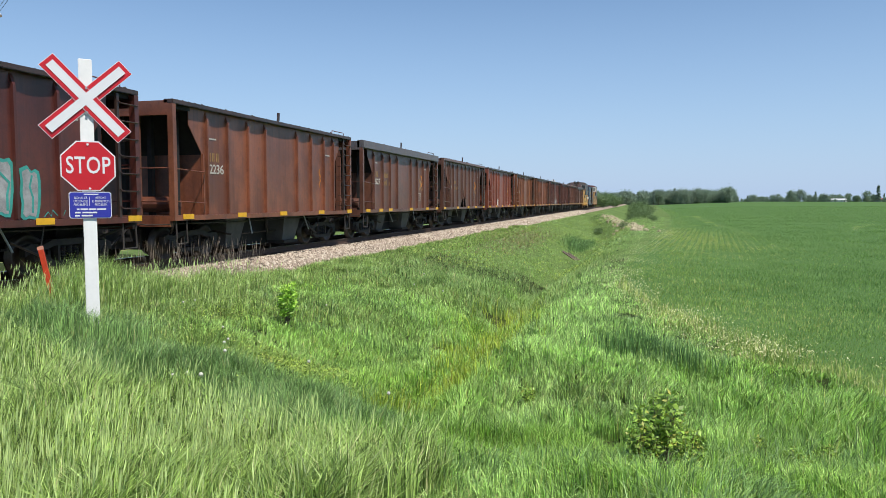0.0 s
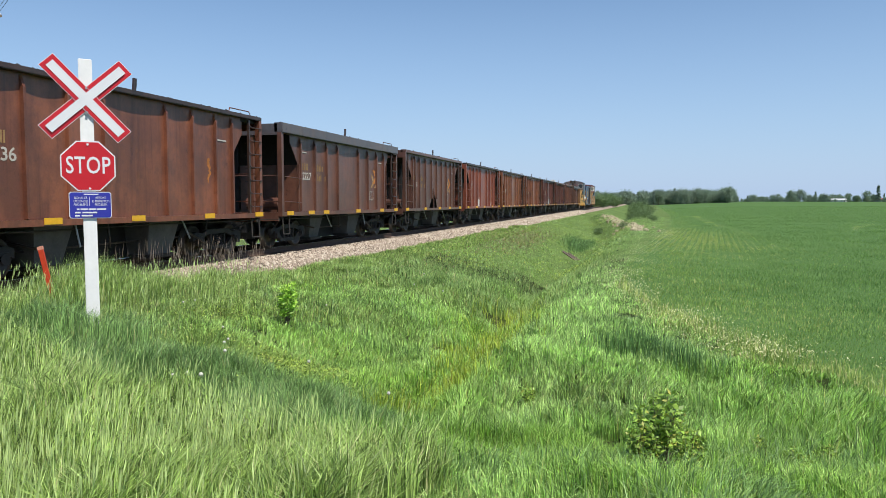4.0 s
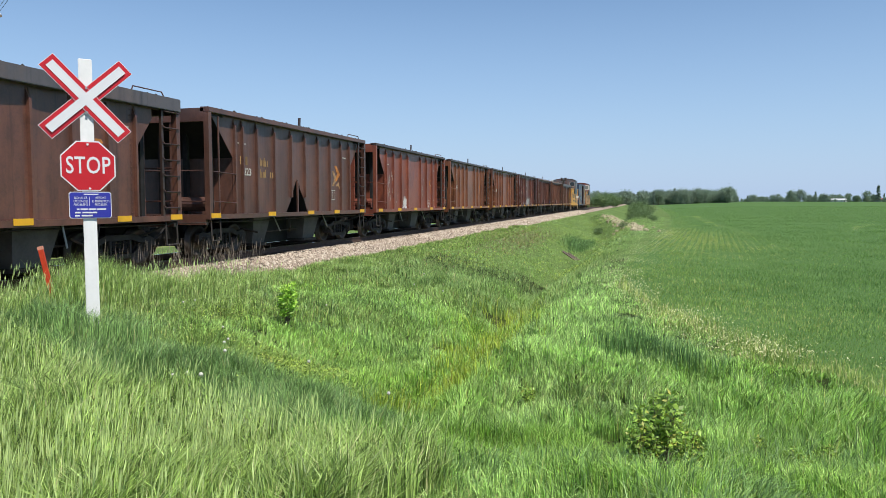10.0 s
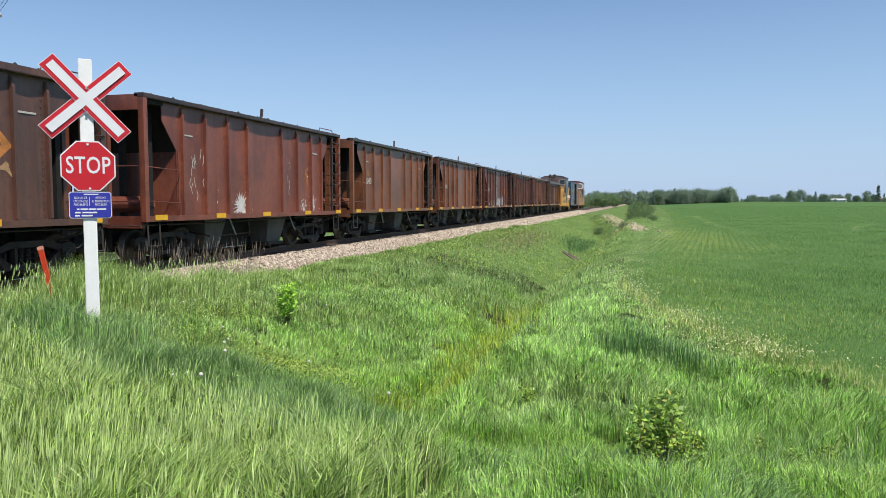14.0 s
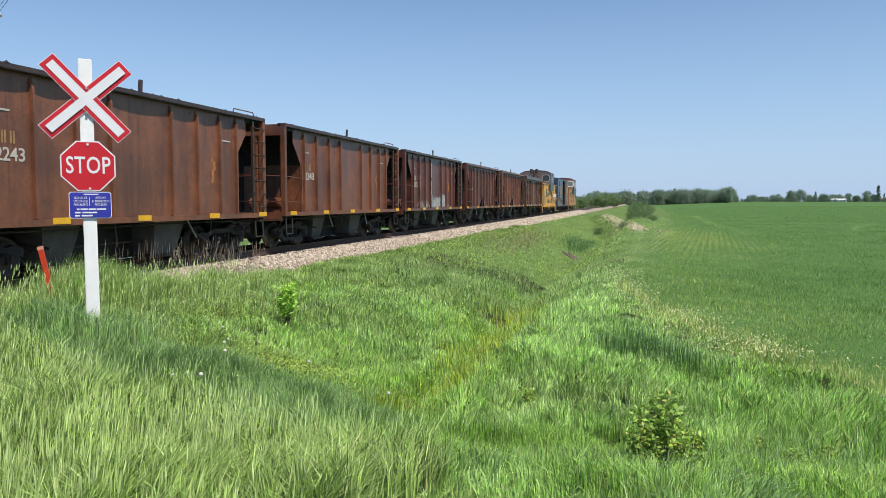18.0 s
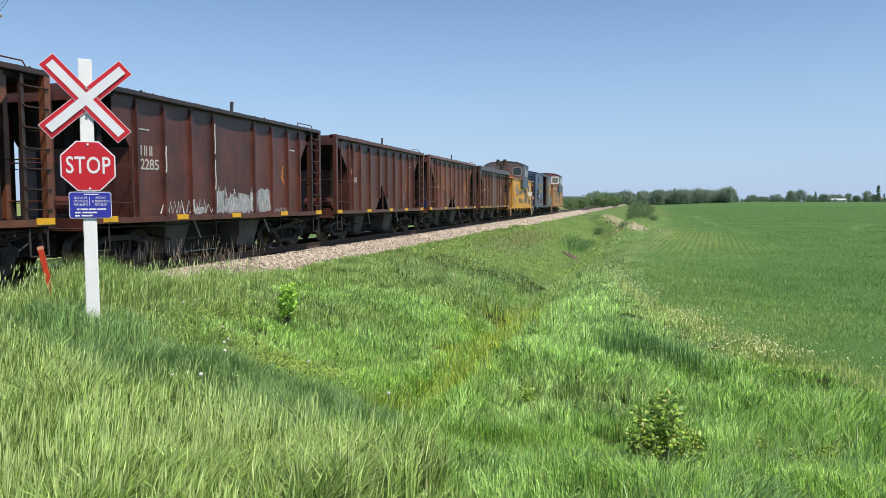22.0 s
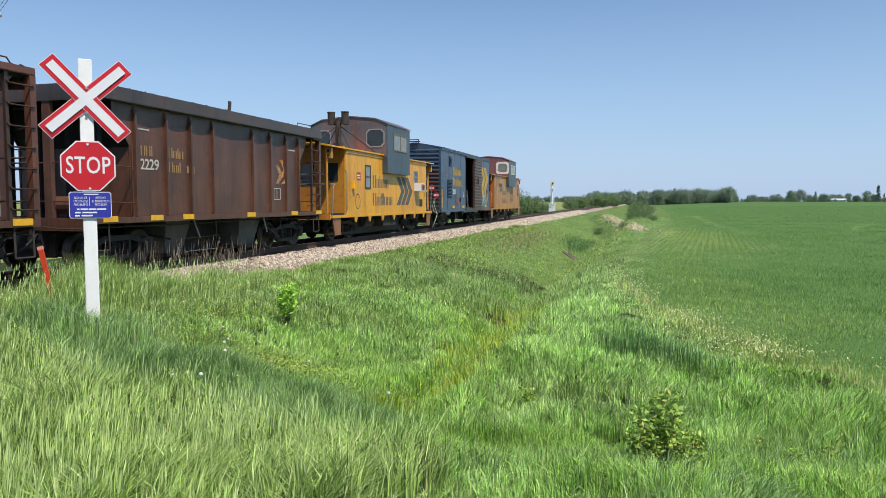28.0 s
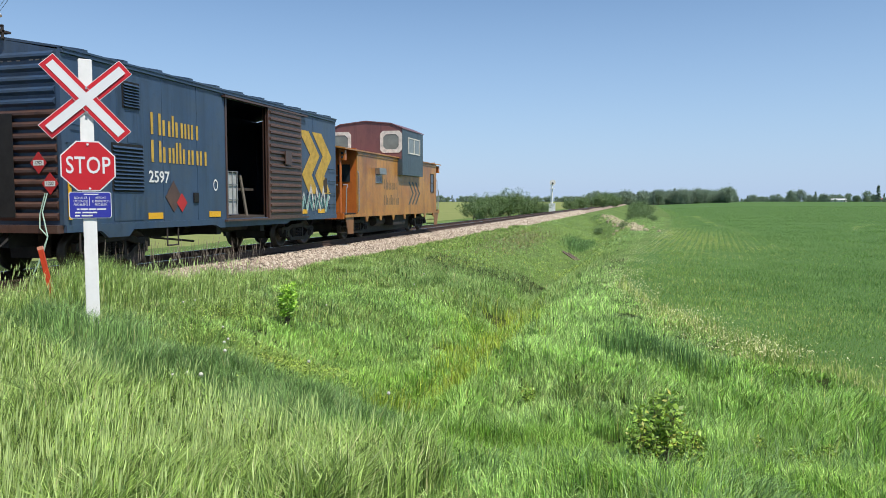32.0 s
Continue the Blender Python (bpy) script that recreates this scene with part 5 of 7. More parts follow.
def side_window(car, y0, y1, z0, z1, x, frame_mat, split=True, pane=None):
    w = part("window", Shape().box(x - 0.03, x + 0.004, y0, y1, z0, z1), pane or M["glass"], car, "glazed window")
    t = 0.05
    s = Shape().box(x, x + 0.02, y0 - t, y0, z0 - t, z1 + t).box(x, x + 0.02, y1, y1 + t, z0 - t, z1 + t).box(x, x + 0.02, y0, y1, z1, z1 + t).box(x, x + 0.03, y0, y1, z0 - t, z0)
    if split:
        s.box(x + 0.002, x + 0.016, y0, y1, (z0 + z1) / 2 - 0.02, (z0 + z1) / 2 + 0.02)
    part("window_frame", s, frame_mat, w)


def end_window(car, x0, x1, z0, z1, y, frame_mat, t, pane):
    w = part("window", Shape().box(x0, x1, y - 0.004, y + 0.03, z0, z1), pane, car, "rounded cupola window")
    c = 0.13
    outer = [(x0 - t + c, z0 - t), (x1 + t - c, z0 - t), (x1 + t, z0 - t + c), (x1 + t, z1 + t - c), (x1 + t - c, z1 + t), (x0 - t + c, z1 + t), (x0 - t, z1 + t - c), (x0 - t, z0 - t + c)]
    inner = [(x0 + c, z0), (x1 - c, z0), (x1, z0 + c), (x1, z1 - c), (x1 - c, z1), (x0 + c, z1), (x0, z1 - c), (x0, z0 + c)]
    s = Shape()
    for i in range(8):
        j = (i + 1) % 8
        s.add([(outer[i][0], y - 0.02, outer[i][1]), (outer[j][0], y - 0.02, outer[j][1]), (inner[j][0], y - 0.02, inner[j][1]), (inner[i][0], y - 0.02, inner[i][1]),
               (outer[i][0], y, outer[i][1]), (outer[j][0], y, outer[j][1]), (inner[j][0], y, inner[j][1]), (inner[i][0], y, inner[i][1])],
              [(0, 1, 2, 3), (0, 4, 5, 1), (3, 2, 6, 7), (4, 7, 6, 5)])
    part("window_frame", s, frame_mat, w)


def caboose(body, ends, cup_end, cup_side, trim, L, wall, c0, c1, label, first):
    """A wide-cupola caboose with end platforms, steps and railings."""
    car = empty("caboose")
    tagged(car, label, "caboose", "cabooses of the train")
    w0, w1 = wall
    X = 1.5
    for side in (1, -1):
        a, b_ = sorted((side * X, side * (X - 0.05)))
        part("side_wall", Shape().box(a, b_, w0, w1, 0.96, 3.36), body, car)
        a, b_ = sorted((side * (X - 0.04), side * (X + 0.015)))
        part("side_sill", Shape().box(a, b_, 0.1, L - 0.1, 0.86, 0.96), body, car)
        for y in np.linspace(w0 + 0.8, w1 - 0.6, 7):
            a, b_ = sorted((side * (X - 0.03), side * (X + 0.01)))
            part("sill_bracket", Shape().slab([(y, 0.86), (y + 0.32, 0.86), (y + 0.22, 0.66), (y + 0.1, 0.66)], a, b_), body, car)
    roof = [(-1.58, 3.34), (-1.58, 3.39), (-0.9, 3.52), (0, 3.58), (0.9, 3.52), (1.58, 3.39), (1.58, 3.34), (0.9, 3.46), (0, 3.5), (-0.9, 3.46)]
    part("roof", Shape().slab(roof, -0.05, L + 0.05, "y"), body, car)
    part("roof_edge", Shape().box(1.50, 1.53, w0, w1, 3.22, 3.3), body, car)
    part("underframe", Shape().box(-1.4, 1.4, 0.1, L - 0.1, 0.84, 0.95).box(-0.2, 0.2, 0, L, 0.6, 0.84), M["steel_dark"], car)
    for end in (0, 1):
        m = (lambda y: y) if end == 0 else (lambda y: L - y)
        wy = w0 if end == 0 else w1
        y0, y1 = sorted((wy, wy + (0.05 if end == 0 else -0.05)))
        part("end_wall", Shape().box(-X + 0.05, X - 0.05, y0, y1, 0.96, 3.46), ends, car)
        yy = wy + (-0.02 if end == 0 else 0.02)
        d = part("end_door", Shape().box(-0.4, 0.4, min(yy, wy), max(yy, wy), 1.0, 3.0), ends, car)
        part("door_window", Shape().box(-0.25, 0.25, min(yy, wy) - 0.006, max(yy, wy) + 0.006, 2.1, 2.8), M["glass"], d)
        for x in (0.95, -0.95):
            part("end_window", Shape().box(x - 0.25, x + 0.25, min(yy, wy) - 0.004, max(yy, wy), 2.2, 2.85), M["glass"], car)
        y0, y1 = sorted((m(0.05), wy))
        part("platform", Shape().box(-1.42, 1.42, y0, y1, 0.95, 1.02), M["steel_dark"], car)
        y0, y1 = sorted((m(0.0), m(0.1)))
        part("end_beam", Shape().box(-1.45, 1.45, y0, y1, 0.8, 1.02), ends, car)
        rail = part("end_railing", Shape().box(-0.95, 0.95, min(m(0.08), m(0.12)), max(m(0.08), m(0.12)), 1.05, 1.95), ends, car)
        part("top_rail", Shape().tube((-1.2, m(0.1), 2.05), (1.2, m(0.1), 2.05), 0.022).tube((-1.2, m(0.1), 2.4), (1.2, m(0.1), 2.4), 0.016), M["galv"], rail)
        for side in (1, -1):
            part("platform_post", Shape().tube((side * 1.3, m(0.12), 1.02), (side * 1.3, m(0.12), 3.36), 0.045, 8), ends, car)
            part("corner_grab", Shape().path([(side * 1.47, m(0.2), 1.0), (side * 1.5, m(0.2), 1.9), (side * 1.5, m(0.3), 2.05), (side * 1.4, m(0.1), 2.05)], 0.02), M["galv"], car)
            part("wall_grab", Shape().path([(side * 1.51, wy, 1.05), (side * 1.56, wy, 1.15), (side * 1.56, wy, 2.5), (side * 1.51, wy, 2.6)], 0.02), M["galv"], car)
            a, b_ = sorted((m(0.12), m(0.12 + 0.8)))
            steps_ = part("steps", Shape().slab([(a + 0.02, 0.95), (b_, 0.95), (b_ - 0.02, 0.24), (a + 0.28, 0.24)] if end == 0 else [(a, 0.95), (b_ - 0.02, 0.95), (b_ - 0.28, 0.24), (a + 0.02, 0.24)], side * 1.44, side * 1.47), STEP_RUST, car)
            for z in (0.28, 0.5, 0.74):
                part("tread", Shape().box(min(side * 1.0, side * 1.44), max(side * 1.0, side * 1.44), a + 0.15, b_ - 0.08, z, z + 0.03), M["truck"], steps_)
        lamp = part("marker_lamp", Shape().box(1.3, 1.5, min(m(0.05), m(0.22)), max(m(0.05), m(0.22)), 2.95, 3.3), ends, car)
        part("lamp_lens", Shape().tube((1.4, m(0.05), 3.2), (1.4, m(0.03), 3.2), 0.05, 10).tube((1.4, m(0.05), 3.05), (1.4, m(0.03), 3.05), 0.05, 10), M["glass"], lamp)
        coupler(car, m(0.0), -1 if end == 0 else 1)
    # cupola
    cx, base, top = 1.73, 2.62, 4.62
    for side in (1, -1):
        a, b_ = sorted((side * cx, side * (cx - 0.04)))
        part("cupola_side", Shape().box(a, b_, c0, c1, base, top), cup_side, car)
    for y in (c0, c1 - 0.04):
        part("cupola_end", Shape().slab([(-cx + 0.04, 3.3), (cx - 0.04, 3.3), (cx - 0.04, top), (1.2, top + 0.24), (0, top + 0.36), (-1.2, top + 0.24), (-cx + 0.04, top)], y, y + 0.04, "y"), cup_end if y == c0 else cup_side, car)
        for side in (1, -1):
            a, b_ = sorted((side * (X + 0.001), side * (cx - 0.04)))
            part("bay_end", Shape().box(a, b_, y, y + 0.04, base, 3.3), cup_side, car)
    part("bay_floor", Shape().box(X, cx - 0.04, c0 + 0.04, c1 - 0.04, base, base + 0.04), cup_side, car)
    part("cupola_roof", Shape().slab([(-cx - 0.03, top), (-cx - 0.03, top + 0.04), (-1.2, top + 0.28), (0, top + 0.4), (1.2, top + 0.28), (cx + 0.03, top + 0.04), (cx + 0.03, top), (1.2, top + 0.24), (0, top + 0.36), (-1.2, top + 0.24)], c0 - 0.04, c1 + 0.04, "y"), cup_end, car)
    side_window(car, c0 + 0.83, c0 + 2.5, 3.64, 4.27, cx, M["wood_grey"] if first else trim, False, M["pale_glass"])
    part("sash_bar", Shape().box(cx + 0.005, cx + 0.02, c0 + 1.62, c0 + 1.68, 3.64, 4.27), M["wood_grey"] if first else trim, car)
    for x in (1.2, -1.2):
        end_window(car, x - 0.36, x + 0.36, 3.74, 4.4, c0, trim, 0.05 if first else 0.15, M["glass"] if first else M["pale_glass"])
    truck(car, 2.3)
    truck(car, L - 2.3)
    part("equipment_box", Shape().box(-0.9, 0.9, 3.0, L - 3.5, 0.16, 0.84), M["steel_dark"], car)
    part("battery_box", Shape().box(0.9, 1.35, L * 0.45, L * 0.45 + 1.6, 0.42, 0.86), M["truck"], car)
    part("under_tank", Shape().tube((1.0, L * 0.32, 0.62), (1.0, L * 0.4, 0.62), 0.2, 12), M["truck"], car)
    return car


cab1 = caboose(YELLOW, ORANGE_Y, GREYBROWN, SLATE, M["galv"], 12.5, (1.3, 11.4), 5.15, 8.1, "weathered yellow caboose with slate blue cupola", True)
side_window(cab1, 3.25, 3.75, 2.0, 2.82, 1.5, M["wood_dark"], pane=M["pale_glass"])
side_window(cab1, 9.45, 9.95, 2.35, 2.85, 1.5, M["galv"])
ac = part("air_conditioner", Shape().box(1.5, 1.85, 9.45, 10.05, 1.92, 2.3), M["white"], cab1, "white window air conditioner", bevel=0.012)
part("grille", Shape().box(1.851, 1.856, 9.5, 9.72, 1.97, 2.25), plain("ac_grille_red", (0.3, 0.05, 0.04)), ac)
part("side_grille", Shape().box(1.851, 1.855, 9.76, 10.0, 1.97, 2.25), M["truck"], ac)
glyphs(cab1, 4.05, 2.0, 0.5, "Ooloiio", GREYPAINT, 1.502)
glyphs(cab1, 4.05, 1.28, 0.5, "Ooillloool"[:9], GREYPAINT, 1.502)
chevrons(cab1, 6.95, 1.28, 0.62, 1.25, 0.44, 0.58, 3, GREYPAINT, 1.502)
words("124", 0.3, M["faded_white"], on_side(9.75, 1.25, 1.504), cab1, "fleet_number")
glyphs(cab1, 9.5, 1.45, 0.22, "OOl", M["faded_white"], 1.502, "reporting_shape")
part("vent_plate", Shape().box(1.502, 1.51, 10.3, 10.75, 1.2, 1.55), M["truck"], cab1)
for y in (3.4, 4.4, 8.8):
    part("sill_stripe", Shape().box(1.516, 1.52, y, y + 0.6, 0.88, 0.98), M["reflector"], cab1)
part("notice", Shape().box(1.502, 1.506, 2.35, 2.75, 2.25, 2.55), plain("red_notice", (0.4, 0.06, 0.04)), cab1, "small red and white notice")
part("notice_text", Shape().box(1.507, 1.509, 2.4, 2.7, 2.32, 2.36).box(1.507, 1.509, 2.4, 2.7, 2.42, 2.46), M["white"], cab1)
emb = Shape()
for k in range(16):
    a, b_ = k * math.tau / 16, (k + 1) * math.tau / 16
    emb.add([(1.503, 2.45 + 0.25 * math.cos(t) * s_, 1.45 + 0.3 * math.sin(t) * s_) for t, s_ in ((a, 1), (b_, 1), (b_, 0.85), (a, 0.85))], [(0, 1, 2, 3)])
part("emblem", emb, GREYPAINT, cab1)
stack = part("roof_stack", Shape().tube((0, 4.1, 3.5), (0, 4.1, 4.7), 0.12, 12).tube((0, 4.1, 3.52), (0, 4.1, 3.8), 0.2, 12).box(-0.4, 0.4, 4.03, 4.17, 4.62, 4.74), M["truck"], cab1, "dark chimney with twin cowls on the roof")
for x in (-0.3, 0.3):
    part("cowl", Shape().tube((x, 4.1, 4.55), (x, 4.1, 5.02), 0.15, 12).tube((x, 4.1, 5.02), (x, 4.1, 5.06), 0.165, 12), M["truck"], stack)
for b_ in ((1.2, 5.1, 3.5), (-1.1, 5.1, 3.5), (1.0, 2.9, 3.5), (-0.6, 2.7, 3.55)):
    part("stay", Shape().tube((0, 4.1, 4.55), b_, 0.022), M["truck"], stack)
for y in (1.9, 11.0):
    part("bracket_lamp", Shape().box(1.5, 1.58, y, y + 0.12, 2.0, 2.2).box(1.5, 1.64, y - 0.02, y + 0.14, 1.92, 2.0), M["reflector"], cab1)
cars.append((cab1, 130.05))

TRIM = plain("peeling_white_trim", (0.66, 0.62, 0.56), 0.7, 0, 0.3)
cab2 = caboose(OCHRE, ORANGE_RED, MAROON, SLATE, TRIM, 12.7, (1.25, 12.0), 5.9, 8.95, "rusty ochre caboose with maroon cupola ending the train", False)
side_window(cab2, 3.2, 3.8, 2.25, 2.75, 1.5, M["galv"])
part("awning", Shape().slab([(3.1, 2.8), (3.9, 2.8), (3.95, 2.55), (3.15, 2.55)], 1.52, 1.7), M["galv"], cab2)
side_window(cab2, 11.0, 11.5, 1.95, 2.8, 1.5, M["wood_dark"])
WORN_GREY = plain("worn_grey_paint", (0.2, 0.15, 0.1), 0.7, 0, 0.4)
glyphs(cab2, 4.2, 1.95, 0.42, "Ooloiio", WORN_GREY, 1.502)
glyphs(cab2, 4.2, 1.3, 0.42, "Ooillooo", WORN_GREY, 1.502)
chevrons(cab2, 7.4, 1.3, 0.6, 1.05, 0.2, 0.5, 3, GREYPAINT, 1.502)
cars.append((cab2, 157.3))

# ---- boxcar ----
BLUE = rusty("weathered_blue_paint", (0.035, 0.071, 0.135), (0.052, 0.078, 0.115), (0.02, 0.032, 0.05), 0.2, 8, 0.2)
BOX_RUST = rusty("rust_brown_panel", (0.075, 0.042, 0.034), (0.125, 0.064, 0.045), (0.035, 0.025, 0.022), 0.4, 10)
GOLD = plain("gold_letter_paint", (0.55, 0.34, 0.06), 0.6, 0, 0.3)
PALE_TEAL = plain("pale_teal_spray", (0.3, 0.45, 0.4), 0.6)
TENT = plain("plain_red_placard", (0.5, 0.03, 0.03), 0.5, 0, 0.1)


def boxcar():
    car = empty("boxcar")
    tagged(car, "blue boxcar with open sliding door and gold stripes", "freight car")
    L, X, d0, d1 = 12.35, 1.55, 5.5, 7.5
    for side in (1, -1):
        a, b_ = sorted((side * X, side * (X - 0.05)))
        for y0, y1 in ((0, d0), (d1, L)):
            part("side_wall", Shape().box(a, b_, y0, y1, 1.0, 4.25), BLUE, car)
        part("lintel", Shape().box(a, b_, d0, d1, 4.1, 4.25), BLUE, car)
        for y in (1.45, 2.9, 4.2, 9.1, 10.6):
            a, b_ = sorted((side * X, side * (X + 0.008)))
            part("seam", Shape().box(a, b_, y, y + 0.05, 1.0, 4.2), BLUE, car)
        a, b_ = sorted((side * (X - 0.06), side * (X + 0.03)))
        part("side_sill", Shape().slab([(0, 1.0), (0, 0.86), (0.9, 0.86), (1.1, 0.72), (1.7, 0.72), (1.85, 0.86), (d0 - 0.6, 0.86), (d0 - 0.4, 0.78), (d1 + 1.2, 0.78), (d1 + 1.4, 0.86), (L, 0.86), (L, 1.0)], a, b_), BLUE, car)
        for y in (d0 - 0.06, d1):
            a, b_ = sorted((side * (X - 0.08), side * (X + 0.02)))
            part("door_post", Shape().box(a, b_, y, y + 0.06, 1.0, 4.2), BOX_RUST, car)
        part("eave", Shape().box(min(side * 1.5, side * 1.6), max(side * 1.5, side * 1.6), 0, L, 4.2, 4.3), BLUE, car)
    # far side closed by its own door
    far = part("door", Shape().box(-1.62, -1.56, d0 - 0.05, d1 + 0.05, 1.0, 4.15), BOX_RUST, car)
    # the open door, slid along the car
    dx = X + 0.05
    leaf = part("door", Shape().box(dx, dx + 0.04, d1 + 0.02, d1 + 2.1, 0.98, 4.15), BOX_RUST, car, "ribbed brown sliding door, pushed open")
    for k in range(16):
        z = 1.1 + k * 0.19
        part("door_rib", Shape().slab([(dx + 0.04, z), (dx + 0.085, z + 0.03), (dx + 0.085, z + 0.07), (dx + 0.04, z + 0.1)], d1 + 0.1, d1 + 2.0, "y"), BOX_RUST, leaf)
    part("door_latch", Shape().box(dx + 0.085, dx + 0.12, d1 + 0.9, d1 + 1.3, 2.55, 2.95), BOX_RUST, leaf)
    for z in (0.98, 4.16):
        part("door_track", Shape().box(X, X + 0.12, d0 - 0.2, d1 + 2.5, z - 0.05, z), BOX_RUST, car)
    part("floor", Shape().box(-1.5, 1.5, 0.05, L - 0.05, 0.94, 1.06), M["wood_dark"], car)
    part("centre_sill", Shape().box(-0.2, 0.2, 0, L, 0.55, 0.94), M["steel_dark"], car)
    s = Shape().slab([(-1.62, 4.27), (-1.62, 4.31), (0, 4.6), (1.62, 4.31), (1.62, 4.27), (0, 4.55)], 0, L, "y")
    part("roof", s, BLUE, car)
    for k in range(11):
        y = 0.55 + k * (L - 1.1) / 10
        part("roof_seam", Shape().slab([(-1.62, 4.31), (0, 4.6), (1.62, 4.31), (1.62, 4.35), (0, 4.645), (-1.62, 4.35)], y - 0.07, y + 0.07, "y"), BLUE, car)
    # ends with pressed ribs
    for y, out in ((0.0, -1), (L, 1)):
        part("end_wall", Shape().slab([(-1.5, 1.0), (1.5, 1.0), (1.5, 4.26), (0, 4.55), (-1.5, 4.26)], y, y - out * 0.05, "y"), BLUE, car)
        for k in range(15):
            z = 1.08 + k * 0.215
            rib = Shape().add([(x, y + out * q, z + h) for x in (-1.42, 1.42) for q, h in ((0.002, 0), (0.06, 0.055), (0.06, 0.10), (0.002, 0.155))], [(0, 1, 2, 3), (4, 7, 6, 5), (0, 4, 5, 1), (1, 5, 6, 2), (2, 6, 7, 3)])
            part("end_rib", rib, BOX_RUST if z < 3.15 and out < 0 else BLUE, car)
        for x in (1.45, -1.55):
            part("corner_post", Shape().box(x, x + 0.1, min(y, y + out * 0.03), max(y, y + out * 0.03), 1.0, 4.26), BLUE, car)
        part("end_sill", Shape().box(-1.5, 1.5, min(y, y + out * 0.15), max(y, y + out * 0.15), 0.85, 1.0), BOX_RUST, car)
        coupler(car, y, out)
    glyphs_end = Shape()
    for x in (0.15, 0.35, 0.55, 0.85, 1.0, 1.15):
        glyphs_end.box(x, x + 0.09, -0.011, -0.006, 4.08, 4.2)
    part("end_marks", glyphs_end, M["faded_white"], car)
    part("roof_bracket", Shape().box(-0.35, 0.35, -0.2, 0.1, 4.62, 4.66).box(-0.35, -0.31, -0.1, -0.06, 4.5, 4.74).box(0.31, 0.35, -0.1, -0.06, 4.5, 4.74).box(-0.35, 0.35, -0.1, -0.06, 4.72, 4.76), M["truck"], car)
    # louvres
    for y0, y1, z0, z1, n in ((1.65, 2.12, 3.42, 3.92, 8), (1.3, 2.2, 1.68, 2.62, 12)):
        v = part("vent", Shape().box(X + 0.002, X + 0.012, y0 - 0.03, y1 + 0.03, z0 - 0.03, z1 + 0.03), M["steel_dark"], car, "dark louvred vent")
        for k in range(n):
            z = z0 + (z1 - z0) * k / n
            part("slat", Shape().slab([(X + 0.012, z + 0.04), (X + 0.05, z), (X + 0.055, z + 0.005), (X + 0.012, z + 0.05)], y0, y1, "y"), BLUE, v)
    part("hatch", Shape().box(X + 0.002, X + 0.014, 1.3, 2.2, 1.05, 1.62), BLUE, car)
    part("hatch", Shape().box(X + 0.002, X + 0.012, 1.75, 2.2, 2.68, 3.05), BLUE, car)
    # no opening is cut: a near-black plate paints the doorway's dark inside
    part("end_doorway", Shape().box(-1.1, 0.46, -0.075, -0.064, 1.15, 3.1), M["steel_dark"], car, "near-black plate standing in for the open doorway in the end")
    glyphs(car, 2.5, 2.92, 0.48, "Ooloiio", GOLD, X + 0.01)
    glyphs(car, 2.5, 2.32, 0.48, "Ooillooo", GOLD, X + 0.01)
    words("2597", 0.36, M["white"], on_side(2.75, 1.98, X + 0.011), car, "fleet_number", bold=0.006)
    for k in (0, 1):
        y = 9.55 + 0.95 * k
        line = [(y, 3.7), (y + 0.8, 2.95), (y + 0.2, 2.3), (y + 0.7, 1.7)]
        part("stripe", Shape().slab(line + [(a + 0.7, b_) for a, b_ in line[::-1]], X + 0.01, X + 0.014), GOLD, car, "gold zigzag stripe")
    for y0, y1, z0, z1, n, width, tone in ((9.65, 11.75, 1.14, 1.95, 9, 0.2, CHALK), (9.7, 11.7, 1.14, 1.7, 11, 0.16, PALE_TEAL), (9.65, 11.75, 1.14, 1.92, 14, 0.045, M["steel_dark"]), (9.7, 11.6, 1.16, 1.75, 16, 0.035, TEAL)):
        zigzag(car, y0, y1, z0, z1, n, width, tone, X + 0.016 + 0.0015 * n / 4, n)
    blob(car, 11.35, 11.6, 1.75, 2.2, 0.02, M["wood_dark"], X + 0.016, 5, "graffiti_fill")
    for y in (2.35, 4.65, 9.6, 10.9):
        part("reflector", Shape().box(X + 0.01, X + 0.016, y, y + 0.5, 1.06, 1.2), M["reflector"], car)
    # hazard placards
    for x, z in ((1.05, 2.17), (1.3, 1.78)):
        p = part("placard", Shape().slab([(x - 0.19, z), (x, z - 0.21), (x + 0.19, z), (x, z + 0.21)], -0.078, -0.072, "y"), TENT, car, "red diamond hazard placard")
        part("placard_band", Shape().box(x - 0.12, x + 0.12, -0.082, -0.079, z - 0.05, z + 0.05), M["white"], p)
        words("1202", 0.09, M["steel_dark"], Matrix(((1, 0, 0, x), (0, 0, -1, -0.083), (0, 1, 0, z), (0, 0, 0, 1))), p, "placard_number", 0.001)
    part("placard_back", Shape().slab([(2.95, 1.55), (3.25, 1.2), (3.55, 1.55), (3.25, 1.92)], X + 0.01, X + 0.014), BOX_RUST, car)
    part("placard", Shape().slab([(3.35, 1.42), (3.55, 1.2), (3.75, 1.42), (3.55, 1.64)], X + 0.015, X + 0.018), TENT, car, "red diamond hazard placard")
    part("grab_iron", Shape().tube((X + 0.06, 0.15, 2.9), (X + 0.06, 0.75, 2.9), 0.014).tube((X + 0.06, 0.15, 1.7), (X + 0.06, 0.15, 2.2), 0.02), BLUE, car)
    mark = Shape()
    for k in range(12):
        a, b_ = k * math.tau / 12, (k + 1) * math.tau / 12
